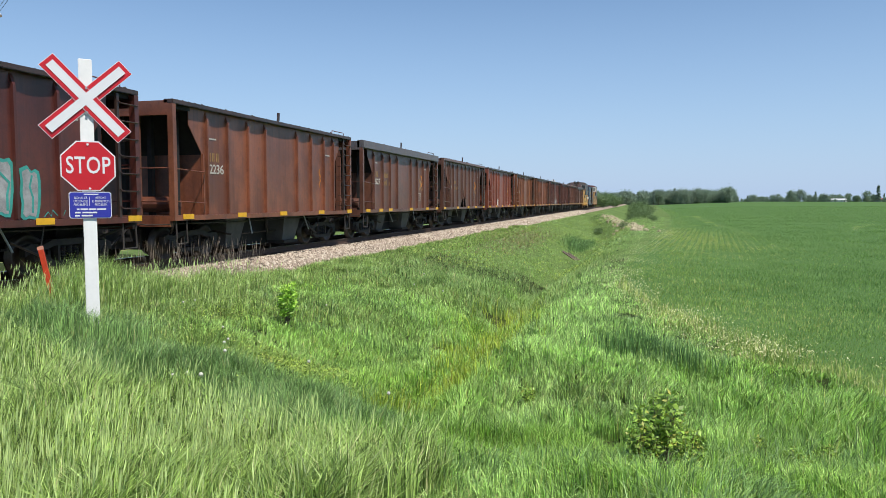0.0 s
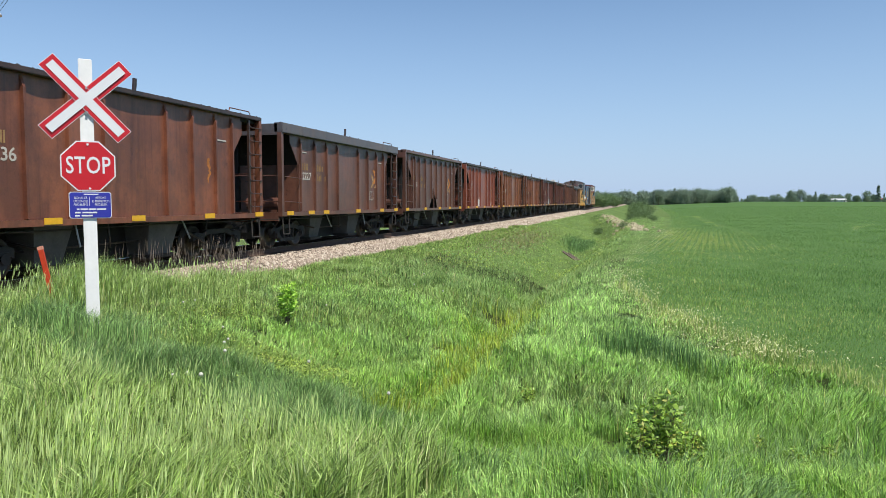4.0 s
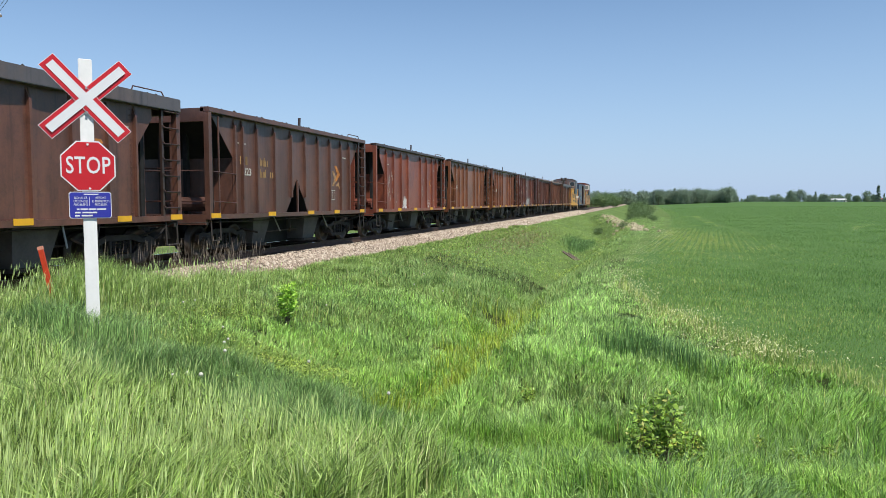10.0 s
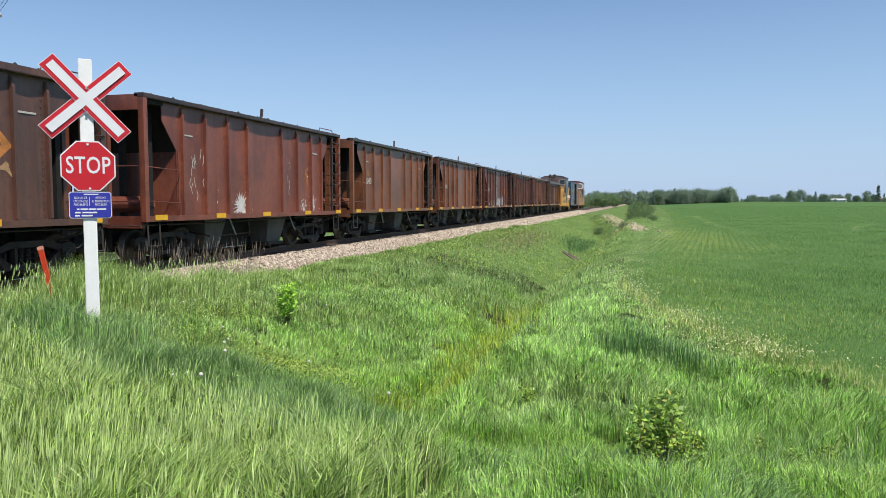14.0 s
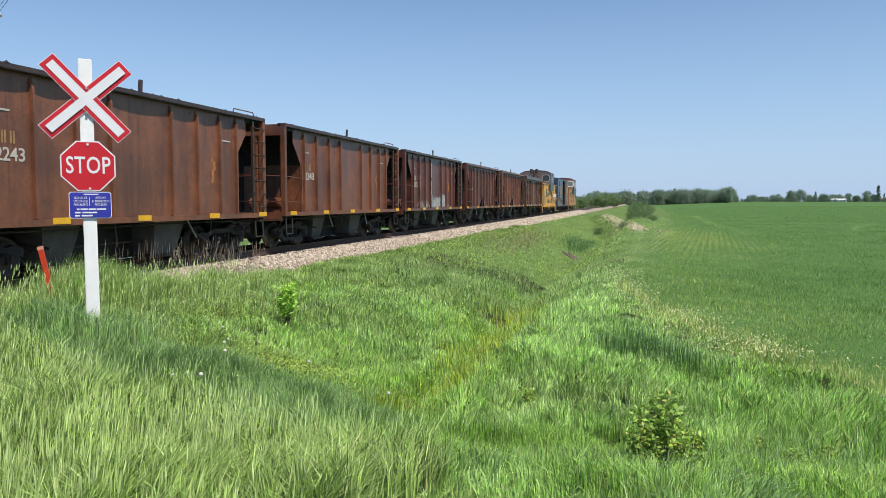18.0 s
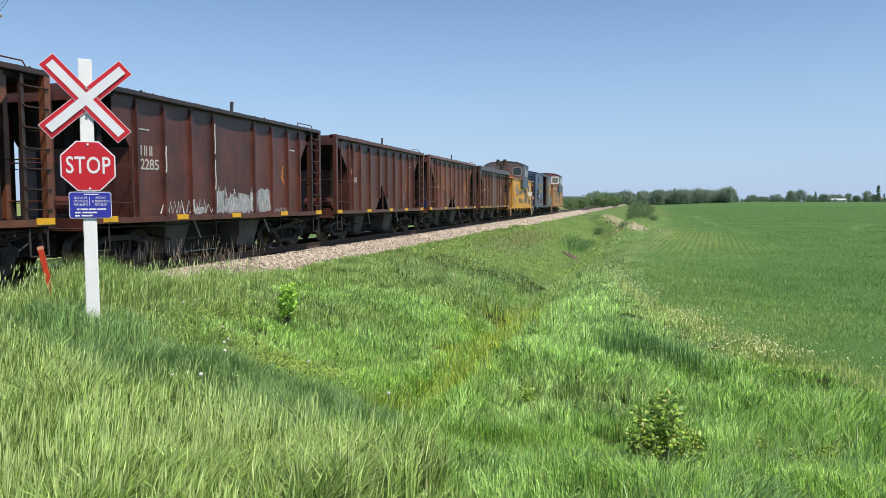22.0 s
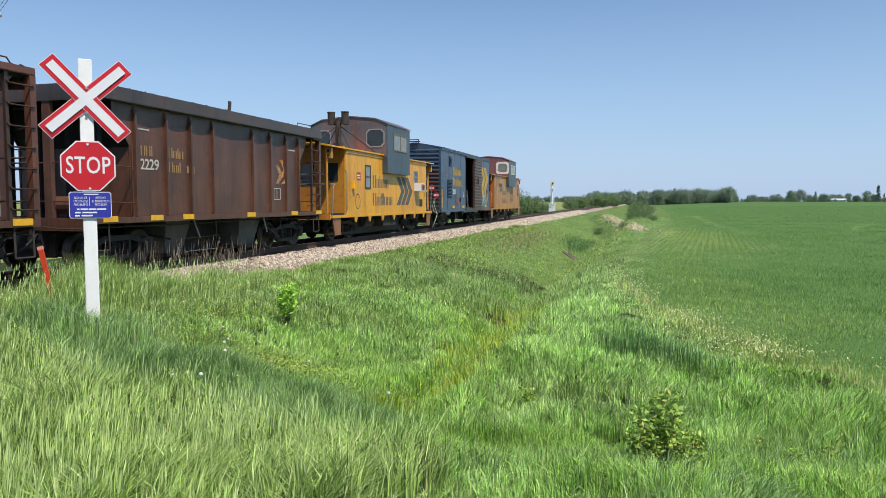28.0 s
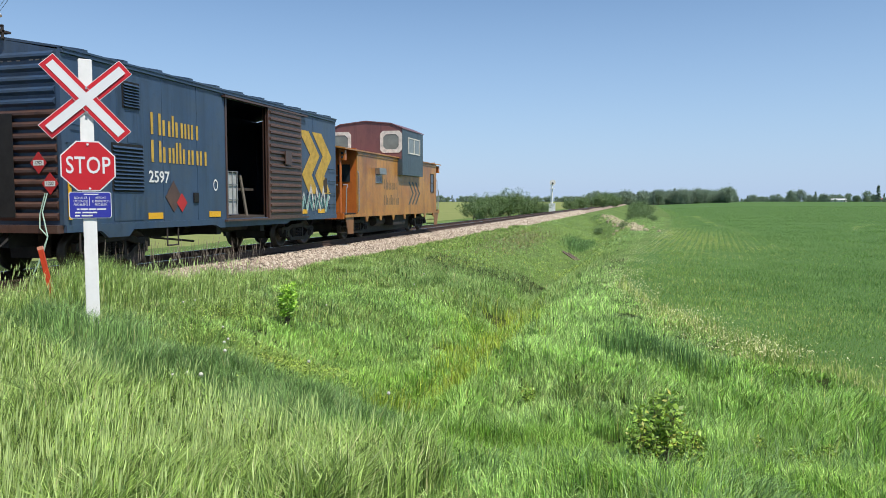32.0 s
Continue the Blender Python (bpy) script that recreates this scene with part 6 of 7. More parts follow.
        mark.add([(X + 0.011, 4.95 + 0.1 * q * math.cos(t), 1.86 + 0.15 * q * math.sin(t)) for t, q in ((a, 1), (b_, 1), (b_, 0.7), (a, 0.7))], [(0, 1, 2, 3)])
    part("oval_mark", mark, M["white"], car)
    part("lock_box", Shape().box(X + 0.008, X + 0.04, 4.0, 4.2, 1.42, 1.66), M["steel_dark"], car, bevel=0.006)
    for y0 in (0.08, L - 0.6):
        for z in (1.35, 1.75, 2.15, 2.55):
            part("grab_iron", Shape().path([(X, y0, z), (X + 0.06, y0, z), (X + 0.06, y0 + 0.5, z), (X, y0 + 0.5, z)], 0.014), BLUE, car)
    part("ladder_stile", Shape().box(X + 0.02, X + 0.05, 0.06, 0.12, 1.1, 2.1), M["reflector"], car)
    ring = Shape()
    for k in range(12):
        a, b_ = k * math.tau / 12, (k + 1) * math.tau / 12
        ring.add([(X + 0.011, 1.15 + 0.2 * q * math.cos(t), 3.08 + 0.24 * q * math.sin(t)) for t, q in ((a, 1), (b_, 1), (b_, 0.86), (a, 0.86))], [(0, 1, 2, 3)])
    ring.box(X + 0.009, X + 0.012, 1.08, 1.22, 3.1, 3.14).box(X + 0.009, X + 0.012, 1.08, 1.12, 2.98, 3.18)
    part("emblem", ring, M["faded_yellow"], car, "thin ring emblem")
    for y0 in (0.35, 3.0):
        part("stirrup", Shape().path([(X, y0, 0.9), (X, y0, 0.45), (X, y0 + 0.4, 0.45), (X, y0 + 0.4, 0.9)], 0.02), M["truck"], car)
    truck(car, 1.9)
    truck(car, L - 1.9)
    part("brake_rod", Shape().tube((0.7, 3.5, 0.6), (0.5, 5.5, 0.4), 0.03).tube((0.5, 5.0, 0.75), (0.9, 7.4, 0.75), 0.12, 10), M["truck"], car)
    for y in (5.2, 7.4):
        part("cross_beam", Shape().box(-1.4, 1.4, y, y + 0.2, 0.6, 0.94), M["steel_dark"], car)
    # what hangs out of the doorway
    t = part("hanging_rope", Shape().path([(1.2, -0.1, 1.6), (1.12, -0.16, 1.2), (1.2, -0.25, 0.95), (1.42, -0.3, 0.8), (1.36, -0.38, 0.45), (1.2, -0.45, 0.1)], 0.012).path([(1.25, -0.1, 1.6), (1.22, -0.2, 1.25), (1.42, -0.3, 0.8), (1.3, -0.4, 0.35)], 0.012), plain("pale_green_rope", (0.35, 0.5, 0.4)), car, "pale green rope hanging from the end")
    # load inside the door
    part("tank_cage", Shape().box(0.5, 1.35, d0 + 0.1, d0 + 0.75, 1.1, 2.2), plain("pale_plastic_tank", (0.42, 0.42, 0.4), 0.5), car, "pale plastic tank in a cage inside the door")
    cage = Shape()
    for y in np.linspace(d0 + 0.1, d0 + 0.75, 4):
        cage.tube((1.38, y, 1.08), (1.38, y, 2.25), 0.015)
    for z in (1.1, 1.5, 1.9, 2.24):
        cage.tube((1.38, d0 + 0.08, z), (1.38, d0 + 0.78, z), 0.015)
    part("cage_bars", cage, M["galv"], car)
    part("leaning_board", Shape().slab([(d0 + 0.8, 2.15), (d0 + 0.88, 2.15), (d0 + 1.28, 0.8), (d0 + 1.18, 0.8)], 1.4, 1.44), M["wood_grey"], car)
    part("shelf", Shape().box(0.2, 1.2, d0 + 1.0, d1 - 0.1, 1.75, 1.82), M["wood_dark"], car)
    part("crate", Shape().box(0.3, 0.7, d0 + 1.3, d0 + 1.7, 1.82, 2.1), M["wood_grey"], car)
    return car


cars.append((boxcar(), 144.05))


# metres gone by the train at each full second
RUN = [0.0, 1.35, 2.86, 4.56, 6.46, 8.54, 10.81, 13.27, 15.94, 18.79, 21.79, 24.97, 28.39, 32.02, 35.8, 39.74, 43.87, 48.17, 52.66, 57.28,
       62.02, 66.91, 71.98, 77.3, 82.89, 88.68, 94.59, 100.63, 106.8, 113.1, 119.53, 126.11, 132.87]


def run(t):
    """How far the train has gone, eased between the full seconds."""
    k = min(31, int(t))
    f = t - k
    p = [RUN[j] if 0 <= j <= 32 else (2 * RUN[0] - RUN[1] if j < 0 else 2 * RUN[32] - RUN[31]) for j in range(k - 1, k + 3)]
    return p[1] + 0.5 * f * (p[2] - p[0] + f * (2 * p[0] - 5 * p[1] + 4 * p[2] - p[3] + f * (3 * (p[1] - p[2]) + p[3] - p[0])))


def motions():
    times = [0.5 * k for k in range(65)]
    for car, u in cars:
        walk(car, [(t, pose(TRACK_X, u - run(t), 0)) for t in times])
    # wheels turn less than a right angle from row to row
    rows, last = [], -9.0
    for n in range(0, 961):
        s = run(n / 30)
        if s - last > 0.38 or n == 960:
            rows.append((n / 30, s))
            last = s
    for ax, y in wheels:
        walk(ax, [(t, pose(0, y, R_WHEEL, math.degrees(s / R_WHEEL))) for t, s in rows])

# ---- crossing sign ----
sign = empty("crossing_sign", pose(-6.488, 7.334, -0.465, 0, 0, 41.5))
tagged(sign, "white timber post with crossbuck, stop sign and blue plate", "railway sign")
LEAN = pose(0, 0, 0, 0, -0.1, 0)
post_shape = Shape().box(-0.075, 0.075, 0.0, 0.14, 0.0, 3.62)
post = part("post", post_shape, plain("worn_white_paint", (0.82, 0.81, 0.78), 0.7, 0, 0.08, 3, 0.004), sign, bevel=0.008)
post.matrix_basis = LEAN


def flat(outline, y0, y1):
    return Shape().slab(outline, y0, y1, "y")


def turned(w, h, angle, cx, cz):
    c, s = math.cos(radians(angle)), math.sin(radians(angle))
    return [(cx + x * c - z * s, cz + x * s + z * c) for x, z in ((-w, -h), (w, -h), (w, h), (-w, h))]


cz = 3.14
for n, (angle, y) in enumerate(((42.5, -0.012), (-47.0, -0.026))):
    board = part("crossbuck_board", flat(turned(0.6, 0.1, angle, 0, cz), y - 0.006, y), M["red"], sign, "red-edged white crossbuck board")
    board.matrix_basis = LEAN
    part("white_face", flat(turned(0.553, 0.052, angle, 0, cz), -0.036 - 0.002 * n, -0.0335 - 0.002 * n), M["sign_white"], board)
    part("white_edge", flat(turned(0.606, 0.106, angle, 0, cz), y - 0.004, y - 0.002), M["sign_white"], board)
part("bolt", Shape().tube((0, -0.03, cz + 0.13), (0, -0.045, cz + 0.13), 0.015, 8).tube((0, -0.03, cz - 0.16), (0, -0.045, cz - 0.16), 0.015, 8), M["galv"], sign)
sz = 2.34


def octagon(r, cz_):
    return [(r * math.cos(radians(22.5 + 45 * k)), cz_ + r * math.sin(radians(22.5 + 45 * k))) for k in range(8)]


stop = part("stop_plate", flat(octagon(0.325, sz), -0.02, -0.014), M["sign_white"], sign, "red octagonal stop sign with white border")
part("red_face", flat(octagon(0.309, sz), -0.023, -0.0205), M["red"], stop)
words("STOP", 0.285, M["sign_white"], Matrix(((0.70, 0, 0, 0), (0, 0, -1, -0.026), (0, 1, 0, sz), (0, 0, 0, 1))), stop, "stop_lettering", 0.001, 1.04, 0.003)
part("bolt", Shape().tube((0, -0.02, sz + 0.26), (0, -0.035, sz + 0.26), 0.014, 8).tube((0.01, -0.02, sz - 0.27), (0.01, -0.035, sz - 0.27), 0.014, 8), M["sign_white"], stop)
bz = 1.87


def rounded(w, h, c, cx, cz_):
    return [(cx - w + c, cz_ - h), (cx + w - c, cz_ - h), (cx + w, cz_ - h + c), (cx + w, cz_ + h - c), (cx + w - c, cz_ + h), (cx - w + c, cz_ + h), (cx - w, cz_ + h - c), (cx - w, cz_ - h + c)]


plate = part("notice_plate", flat(rounded(0.232, 0.16, 0.02, 0.01, bz), -0.02, -0.016), M["sign_white"], sign, "blue emergency notice plate with white lettering")
part("blue_face", flat(rounded(0.224, 0.152, 0.016, 0.01, bz), -0.023, -0.0205), M["sign_blue"], plate)


def notice(text, size, x, z):
    words(text, size, M["sign_white"], Matrix(((0.8, 0, 0, x + 0.01), (0, 0, -1, -0.0245), (0, 1, 0, z), (0, 0, 0, 1))), plate, "notice_text", 0.0005)


for text, x, z in (("SIGNALEZ", -0.105, 0.086), ("URGENCE/", -0.105, 0.045), ("PROBLÈME", -0.105, 0.004), ("REPORT", 0.115, 0.086), ("EMERGENCY/", 0.115, 0.045), ("PROBLEM", 0.115, 0.004)):
    notice(text, 0.040, x, bz + z)
bars = Shape().box(-0.06, 0.1, -0.026, -0.0235, bz + 0.124, bz + 0.136).box(-0.002, 0.002, -0.026, -0.0235, bz - 0.01, bz + 0.1)
for x0, x1, z in ((-0.14, -0.11, -0.05), (-0.10, -0.02, -0.05), (-0.01, 0.07, -0.05), (0.08, 0.18, -0.05), (-0.16, -0.1, -0.09), (-0.08, 0.08, -0.09), (-0.16, -0.11, -0.128), (-0.09, 0.03, -0.128)):
    bars.box(x0, x1, -0.026, -0.0235, bz + z - 0.009, bz + z + 0.009)
part("notice_bars", bars, M["sign_white"], plate)
for ob in (stop, plate):
    ob.matrix_basis = LEAN

stake = empty("marker_stake", pose(-8.72, 9.17, -0.6, 0, -12, 15.5))
tagged(stake, "leaning orange-red marker stake in the grass", "marker stake")
part("stake", Shape().box(-0.04, 0.04, -0.015, 0.015, 0.0, 1.38), plain("orange_red_plastic", (0.62, 0.06, 0.02), 0.5), stake, bevel=0.004)
part("cap", Shape().box(-0.042, 0.042, -0.017, 0.017, 1.33, 1.385), plain("sun_bleached_plastic", (0.7, 0.3, 0.2), 0.5), stake)

# ---- shrubs, trees, stones ----
def leaf_cloud(centres, size, count, spread, flat_=0.0):
    """Leaves about twig ends: small bent quads, turned at random."""
    c = np.repeat(centres, count, 0) + rng.normal(0, 1, (len(centres) * count, 3)) * spread
    n = len(c)
    u = rng.normal(0, 1, (n, 3))
    u[:, 2] *= 0.6
    u /= np.linalg.norm(u, axis=1)[:, None]
    w = np.cross(u, rng.normal(0, 1, (n, 3)))
    w /= np.linalg.norm(w, axis=1)[:, None]
    s = size * rng.uniform(0.6, 1.3, (n, 1))
    v = np.stack([c - u * s, c + w * s * 0.45, c + u * s, c - w * s * 0.45], 1)
    return v.reshape(-1, 3), np.arange(n * 4).reshape(n, 4)


M["leaf"] = leafy("shrub_leaves", (0.075, 0.125, 0.045), (0.155, 0.225, 0.08), patch=0.5)
M["leaf_bright"] = leafy("young_bright_leaves", (0.12, 0.23, 0.035), (0.5, 0.7, 0.12), patch=1.5, through=0.25)
M["leaf_weed"] = leafy("bramble_leaves", (0.035, 0.08, 0.012), (0.38, 0.54, 0.09), (0.4, 0.38, 0.08), 0.12, patch=3.0, through=0.2)
# far crowns are paled: distance haze is put into these two colours
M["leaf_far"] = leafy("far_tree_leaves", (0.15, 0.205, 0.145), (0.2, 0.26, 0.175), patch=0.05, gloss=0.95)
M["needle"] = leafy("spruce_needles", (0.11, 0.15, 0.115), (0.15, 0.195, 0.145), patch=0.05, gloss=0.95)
M["bark"] = plain("bark", (0.13, 0.10, 0.08), 0.9, 0, 0.4, 4)


def branched(height, width, forks, low=0.25):
    """Trunk and limbs as a shape, and the places of its leaf clumps."""
    s, tips = Shape(), []
    r0 = height * 0.022
    s.tube((0, 0, -0.3), (0, 0, height * 0.45), r0, 7, r0 * 0.7)
    s.tube((0, 0, height * 0.45), (width * 0.05, 0, height * 0.9), r0 * 0.7, 6, r0 * 0.15)
    for k in range(forks):
        z = height * rng.uniform(low, 0.85)
        a = rng.random() * math.tau
        reach = width * rng.uniform(0.5, 1.0) * math.sin(math.pi * min(1, 0.25 + 0.75 * z / height)) ** 0.6
        tip = Vector((math.cos(a) * reach, math.sin(a) * reach, z + reach * rng.uniform(0.25, 0.7)))
        s.tube((0, 0, z), tip, r0 * 0.4, 5, r0 * 0.1)
        tips += [tuple(tip), tuple(tip * 0.75 + Vector((0, 0, z * 0.2)))]
        b2 = tip + Vector(rng.normal(0, 0.18 * width, 3))
        s.tube(tip * 0.6 + Vector((0, 0, z * 0.4)), b2, r0 * 0.2, 4, r0 * 0.06)
        tips.append(tuple(b2))
    tips += [(rng.normal(0, width * 0.15), rng.normal(0, width * 0.15), height * rng.uniform(0.8, 0.98)) for _ in range(6)]
    return s, np.array(tips)


def tree(name, height, width, forks, leaf, per, spread, material, label, category="tree", low=0.25):
    ob = empty(name)
    tagged(ob, label, category)
    s, tips = branched(height, width, forks, low)
    part("trunk", s, M["bark"], ob)
    v, q = leaf_cloud(tips, leaf, per, spread)
    v[:, 2] = np.maximum(v[:, 2], 0.03)
    part("crown", soup("crown", v, q, material=material), material, ob)
    return ob


def spruce(height, width, label):
    ob = empty("spruce_tree")
    tagged(ob, label, "tree")
    s = Shape().tube((0, 0, -0.3), (0, 0, height), height * 0.018, 6, 0.03)
    pts = []
    for k in range(int(height * 5)):
        z = height * rng.uniform(0.06, 0.99)
        reach = width * (1 - z / height) ** 0.8 * rng.uniform(0.6, 1.1)
        a = rng.random() * math.tau
        tip = (math.cos(a) * reach, math.sin(a) * reach, z - reach * 0.15)
        s.tube((0, 0, z), tip, 0.04, 3, 0.01)
        for f in (0.35, 0.65, 0.95):
            pts.append((tip[0] * f, tip[1] * f, z - reach * 0.15 * f))
    part("trunk", s, M["bark"], ob)
    v, q = leaf_cloud(np.array(pts), 0.55, 4, 0.3)
    part("crown", soup("crown", v, q, material=M["needle"]), M["needle"], ob)
    return ob


def stand(proto, x, y, scale=1.0, turn=None, first=False):
    m = pose(x, y, float(land(x, y)), 0, 0, rng.uniform(0, 360) if turn is None else turn) @ Matrix.Scale(scale, 4)
    if first:
        proto.matrix_basis = m
        return proto
    ob = copy_thing(proto, Matrix())
    ob.matrix_basis = m
    return ob


def from_axis(px_, dist):
    """A place at that many metres, px_ being the tangent of its bearing off the camera's axis."""
    a = radians(90) + AXIS - math.atan(px_)
    return dist * math.cos(a), dist * math.sin(a)


# roadside weeds and little shrubs near the road
def weed(name, height, width, leaf, n, material, label):
    ob = empty(name)
    tagged(ob, label, "shrub")
    tips = []
    for k in range(n):
        a, lean = rng.random() * math.tau, rng.uniform(0.1, 1.0) * width
        tip = Vector((math.cos(a) * lean, math.sin(a) * lean, height * rng.uniform(0.55, 1.0)))
        part("stem", Shape().tube((0, 0, 0), tip, 0.006, 4, 0.002), M["bark"], ob)
        tips += [tuple(tip * f) for f in (0.55, 0.7, 0.85, 1.0)]
    v, q = leaf_cloud(np.array(tips), leaf, 9, leaf * 0.9)
    v[:, 2] = np.maximum(v[:, 2], 0.02)
    part("leaves", soup("leaves", v, q, material=material), material, ob)
    return ob


stand(weed("young_shrub", 0.85, 0.2, 0.045, 26, M["leaf_bright"], "young bright green leafy shrub on the grassy slope"), -6.42, 12.2, 1.05, first=True)
bramble = weed("bramble", 0.66, 0.2, 0.03, 24, M["leaf_weed"], "leafy green bramble growing in the ditch grass")
stand(bramble, 0.18, 6.0, 1.08, first=True)
for x, y, sc in ((-1.27, 8.3, 0.55), (1.3, 6.9, 0.5), (1.08, 7.25, 0.55), (1.68, 7.3, 0.5), (0.34, 5.6, 0.78), (0.02, 5.85, 0.7), (0.42, 5.3, 0.45), (1.3, 6.2, 0.5), (-3.9, 5.6, 0.4)):
    stand(bramble, x, y, sc)

# dandelion clocks
puff_mat = plain("dandelion_fluff", (0.62, 0.6, 0.52), 0.9, 0, 0.15)
clock = empty("dandelion_clock")
tagged(clock, "white dandelion seed head on a thin stalk", "flower", "dandelion seed heads")
part("stalk", Shape().tube((0, 0, 0), (0.02, 0, 0.39), 0.003, 4), M["grass_mid"], clock)
part("fluff", Shape().lathe([(-0.019, 0.003), (-0.013, 0.014), (0, 0.019), (0.013, 0.014), (0.019, 0.003)], (0.02, 0, 0.4), 8), puff_mat, clock)
spots = [(-7.43, 10.8), (-7.37, 10.35), (-5.94, 9.26), (-4.74, 7.4), (-5.22, 8.3), (-4.2, 6.6), (-3.66, 5.0), (-3.66, 5.2), (-3.55, 5.2), (-3.35, 4.8), (-6.0, 13.07), (-3.76, 7.7), (-2.53, 7.03), (-5.63, 17.6), (-6.0, 19.6), (-5.0, 18.0)]
for n, (x, y) in enumerate(spots):
    stand(clock, x, y, 0.95 + 0.01 * n, first=n == 0)

# shrubs by the track and the far woods
bush = tree("bush", 2.4, 2.2, 38, 0.09, 60, 0.24, M["leaf"], "dense green bush beyond the track", "bush", 0.1)
low_bush = tree("low_bush", 1.7, 1.5, 20, 0.08, 40, 0.3, M["leaf"], "low leafy bush beside the ditch", "bush", 0.1)
first = True
for bx, dist, sc in ((0.042, 96, 0.85), (0.058, 98, 1.0), (0.075, 100, 1.1), (0.09, 102, 1.2), (0.105, 106, 1.05), (0.12, 110, 0.9), (0.133, 112, 0.7), (0.142, 170, 0.7), (0.175, 175, 0.9), (0.19, 190, 1.1), (0.205, 200, 1.1), (0.22, 200, 1.2), (0.235, 230, 1.3), (0.225, 260, 1.5), (0.06, 88, 0.8)):
    x, y = from_axis(bx, dist)
    stand(bush, x, y, sc, first=first)
    first = False
first = True
for bx, dist, sc in ((0.262, 92, 0.6), (0.272, 96, 0.55), (0.28, 100, 0.45), (0.268, 112, 0.8), (0.278, 116, 0.6), (0.272, 128, 0.95), (0.285, 132, 0.8), (0.265, 145, 1.1), (0.29, 84, 0.4), (0.215, 75, 0.35), (0.25, 66, 0.3)):
    x, y = from_axis(bx, dist)
    stand(low_bush, x, y, sc, first=first)
    first = False

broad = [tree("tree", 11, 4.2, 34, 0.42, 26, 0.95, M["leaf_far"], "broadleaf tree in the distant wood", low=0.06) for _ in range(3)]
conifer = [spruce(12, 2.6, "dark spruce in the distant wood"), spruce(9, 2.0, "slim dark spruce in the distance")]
used = set()


def plant(proto, bx, dist, sc, sink=0.12):
    x, y = from_axis(bx, dist)
    ob = stand(proto, x, y, sc, first=proto.name not in used)
    ob.location.z -= sink * 11 * sc
    used.add(proto.name)


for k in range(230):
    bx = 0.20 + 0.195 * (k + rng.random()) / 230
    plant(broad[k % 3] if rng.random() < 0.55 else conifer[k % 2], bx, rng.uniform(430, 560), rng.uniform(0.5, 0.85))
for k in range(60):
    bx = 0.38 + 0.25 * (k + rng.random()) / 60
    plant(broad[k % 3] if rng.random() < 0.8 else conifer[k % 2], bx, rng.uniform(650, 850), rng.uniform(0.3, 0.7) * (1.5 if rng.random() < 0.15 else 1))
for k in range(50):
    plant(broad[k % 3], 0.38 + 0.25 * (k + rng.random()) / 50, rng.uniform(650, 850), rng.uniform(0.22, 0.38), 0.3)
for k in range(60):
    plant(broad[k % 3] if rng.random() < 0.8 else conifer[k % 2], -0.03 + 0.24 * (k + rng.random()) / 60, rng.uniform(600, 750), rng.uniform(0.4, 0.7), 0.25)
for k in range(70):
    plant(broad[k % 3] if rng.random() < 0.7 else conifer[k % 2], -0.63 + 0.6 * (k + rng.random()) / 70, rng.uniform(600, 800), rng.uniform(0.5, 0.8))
plant(conifer[0], 0.6, 560, 1.0)

# heap of pale boulders at the ditch
rock_mat = plain("pale_field_stone", (0.43, 0.37, 0.23), 0.9, 0, 0.5, 3, 0.02)


def rock_mesh(seed):
    bm = bmesh.new()
    bmesh.ops.create_icosphere(bm, subdivisions=2, radius=1)
    for vtx in bm.verts:
        vtx.co *= 1 + 0.35 * noise.noise(vtx.co * 1.3 + Vector((seed * 9.1, 0, 0)))
        vtx.co.z *= 0.65
    me_ = bpy.data.meshes.new("boulder")
    bm.to_mesh(me_)
    bm.free()
    me_.materials.append(rock_mat)
    return me_


rocks = [rock_mesh(k) for k in range(4)]
for k in range(280):
    f = rng.random()
    y = 58 + 44 * f + rng.normal(0, 1.0)
    x = -0.35 - (y - 60) * 0.11 + rng.normal(0, 0.5)
    ob = new("boulder", rocks[k % 4])
    sc = rng.uniform(0.07, 0.2)
    ob.matrix_basis = pose(x, y, float(land(x, y)) + sc * 0.12 + 0.06 * rng.random(), *rng.uniform(0, 360, 3)) @ Matrix.Scale(sc, 4)
    tagged(ob, "pale weathered boulder in a heap by the ditch", "boulder", "heap of boulders")

plank = part("plank", Shape().box(-0.5, 0.5, -0.08, 0.08, 0.0, 0.05).box(-0.2, 0.62, 0.1, 0.22, 0.0, 0.045), plain("weathered_board", (0.13, 0.1, 0.08), 0.9, 0, 0.3, 5), None, bevel=0.006)
plank.matrix_basis = pose(-4.3, 44.0, float(land(-4.3, 44.0)) + 0.38, 30, 32, -10)
tagged(plank, "broken weathered planks lying in the grass", "plank")

# ---- trackside signal ----
sx_, sy_ = -16.0, 131.0
signal = empty("railway_signal", pose(sx_, sy_, -0.7))
tagged(signal, "silver trackside signal mast with round white head", "railway signal")
silver = plain("silver_paint", (0.75, 0.75, 0.74), 0.5, 0.0, 0.1)
part("mast", Shape().tube((0, 0, 0), (0, 0, 5.4), 0.14, 10), silver, signal)
part("base", Shape().box(-0.4, 0.4, -0.4, 0.4, 0, 0.25), M["chute"], signal)
part("cabinet", Shape().box(-0.55, 0.55, -0.35, 0.35, 0.25, 1.7).box(-0.6, 0.6, -0.4, 0.4, 1.7, 1.78), silver, signal, bevel=0.02)
part("head", Shape().tube((0.1, -0.12, 5.5), (0.1, 0.02, 5.5), 0.55, 20), M["white"], signal, "round pale signal head")
part("hood", Shape().tube((0.1, -0.3, 5.4), (0.1, -0.12, 5.4), 0.15, 10), M["steel_dark"], signal)
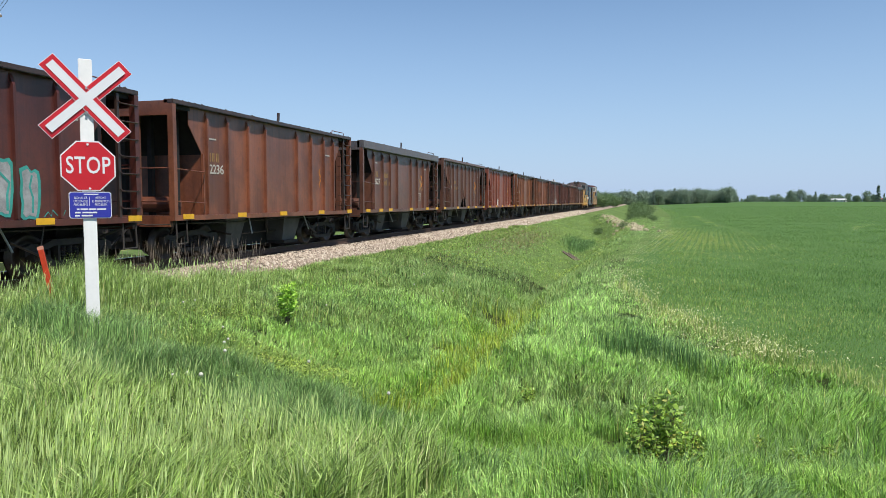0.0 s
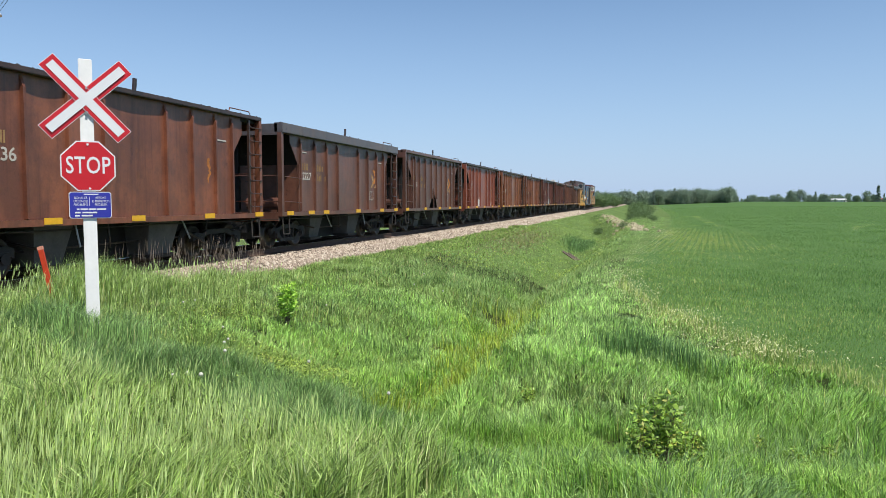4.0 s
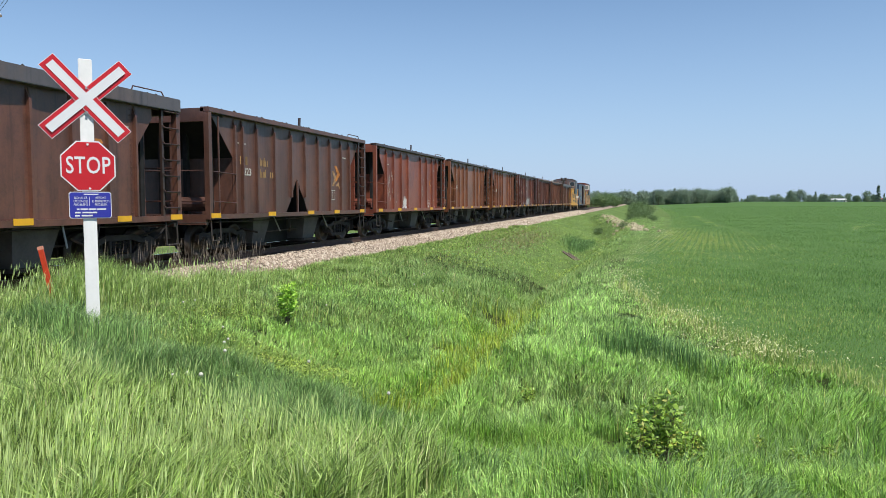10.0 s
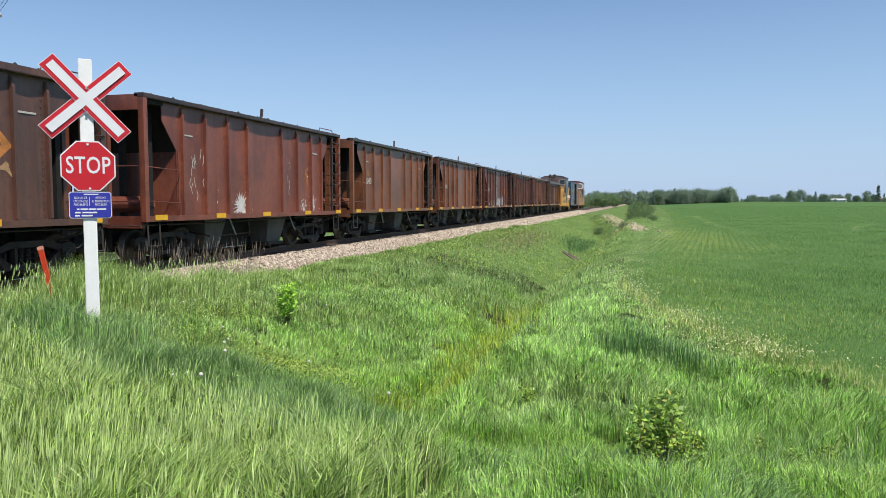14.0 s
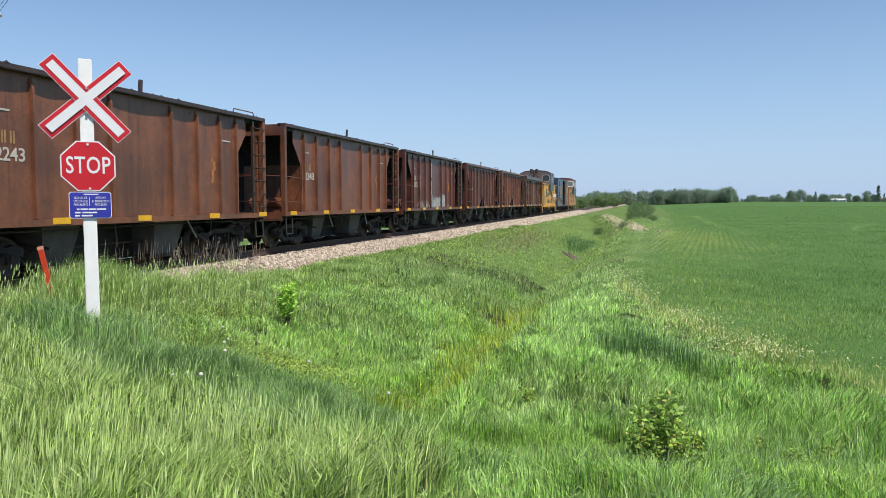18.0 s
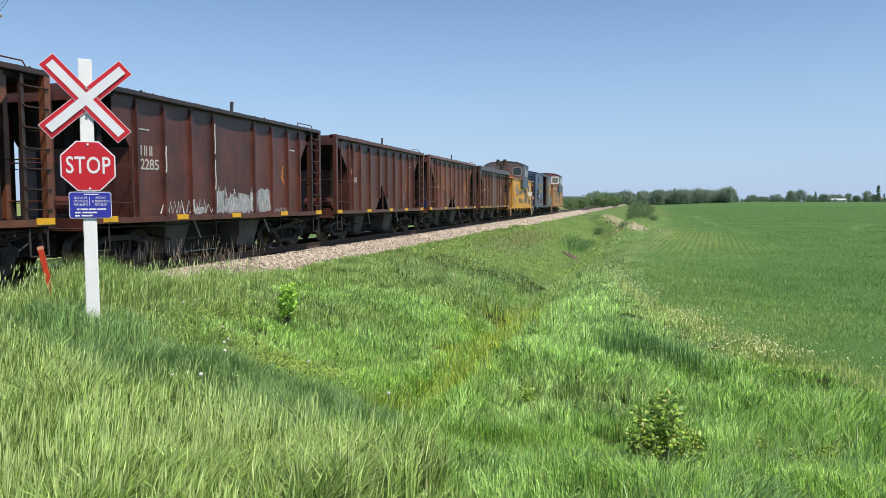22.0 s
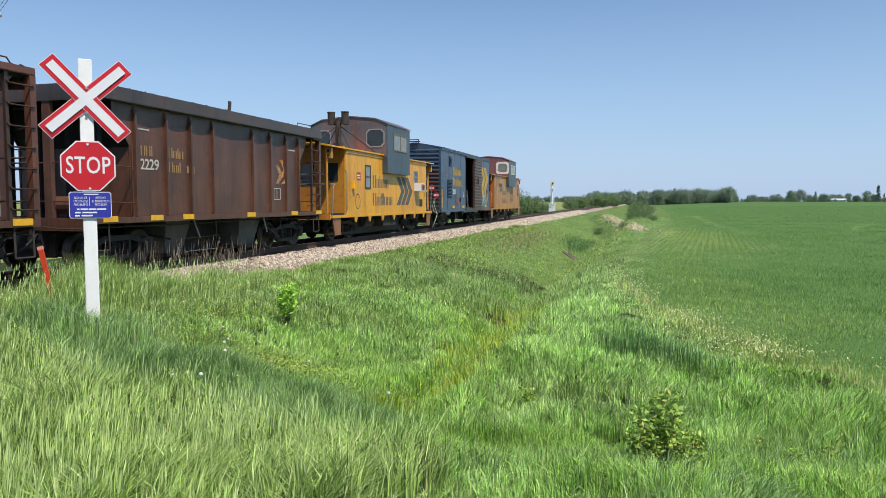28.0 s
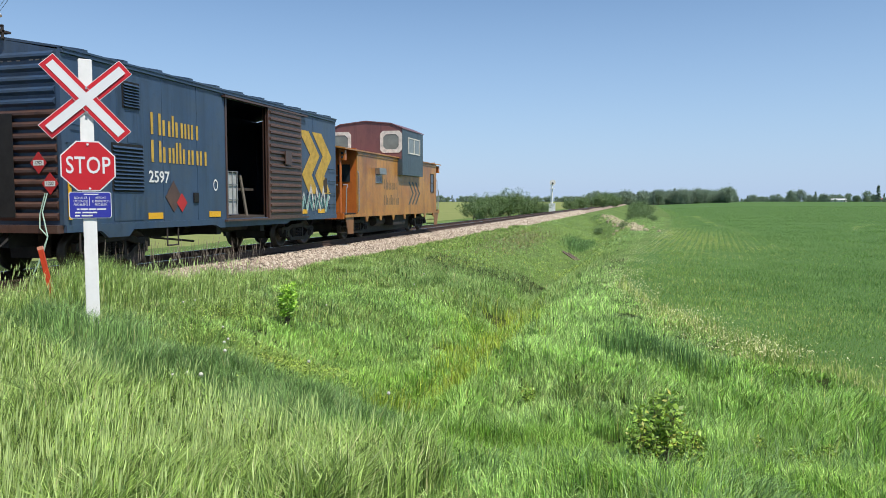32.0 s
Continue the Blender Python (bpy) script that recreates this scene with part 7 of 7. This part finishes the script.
part("ladder", Shape().tube((-0.3, 0.3, 0.2), (-0.3, 0.3, 5.6), 0.03).tube((-0.05, 0.3, 0.2), (-0.05, 0.3, 5.6), 0.03).box(-0.5, 0.4, -0.3, 0.4, 4.4, 4.46), silver, signal)
board = part("track_marker_post", Shape().box(-0.02, 0.02, -0.05, 0.05, 0, 1.3), M["wood_grey"])
board.matrix_basis = pose(-9.6, 97, -0.75, 0, 8, 0)
tagged(board, "slim grey marker post beside the ballast", "marker post")

# ---- farm buildings far across the field ----
def building(name, w, d, h, roof_h, roof_mat, label):
    ob = empty(name)
    tagged(ob, label, "building")
    part("wall", Shape().slab([(-d, 0), (d, 0), (d, h), (0, h + roof_h), (-d, h)], -w, w), M["white"], ob)
    for s_ in (-1, 1):
        part("roof", Shape().slab([(0, h + roof_h + 0.05), (s_ * (d + 0.5), h - 0.25), (s_ * (d + 0.5), h - 0.05), (0, h + roof_h + 0.3)], -w - 0.4, w + 0.4), roof_mat, ob)
    for k in range(-1, 2):
        win = part("window", Shape().box(k * w * 0.55 - 0.6, k * w * 0.55 + 0.6, -d - 0.03, -d + 0.02, h * 0.35, h * 0.7), M["glass"], ob)
        part("sill", Shape().box(k * w * 0.55 - 0.7, k * w * 0.55 + 0.7, -d - 0.1, -d - 0.03, h * 0.3, h * 0.35), M["white"], win)
    part("door", Shape().box(w * 0.8, w * 0.8 + 1.0, -d - 0.03, -d + 0.02, 0, min(2.1, h)), M["wood_dark"], ob)
    return ob


red_roof = plain("red_metal_roof", (0.4, 0.08, 0.05), 0.5)
grey_roof = plain("pale_metal_roof", (0.62, 0.62, 0.62), 0.5)
for name, bx, dist, args, turn in (("barn", 0.545, 700, (6.5, 4, 1.6, 1.0, grey_roof, "long white barn with pale metal roof"), -25), ("house", 0.592, 800, (5, 4, 2.4, 2.0, red_roof, "white farmhouse with red roof"), -30), ("shed", 0.606, 820, (8, 4, 1.8, 1.4, red_roof, "low farm shed with a red roof"), -30)):
    x, y = from_axis(bx, dist)
    b_ = building(name, *args)
    b_.matrix_basis = pose(x, y, float(land(x, y)) - 0.1, 0, 0, turn)

# ---- utility pole and its wires ----
pole = empty("utility_pole", pose(-35.45, 33.1, -1.2, 0, 0, -20))
tagged(pole, "wooden utility pole with crossarm and insulators", "utility pole")
part("pole", Shape().tube((0, 0, 0), (0, 0, 13.4), 0.16, 10, 0.11), M["wood_grey"], pole)
part("crossarm", Shape().box(-1.3, 1.3, -0.18, -0.06, 12.78, 12.9), M["wood_grey"], pole)
for x in (-1.2, -0.5, 0.6, 1.15):
    part("insulator", Shape().tube((x, -0.12, 12.9), (x, -0.12, 13.06), 0.06, 8, 0.035), M["white"], pole)
    # wires on to the next pole, sagging a little
    a = pole.matrix_basis @ Vector((x, -0.12, 13.06))
    pts = [a + Vector((48, -38.0, 0)) * f + Vector((0, 0, -5.0 * f * (1 - f))) for f in [k / 12 for k in range(13)]]
    inv = pole.matrix_basis.inverted()
    part("wire", Shape().path([inv @ p for p in pts], 0.012, 4), M["steel_dark"], pole)
motions()
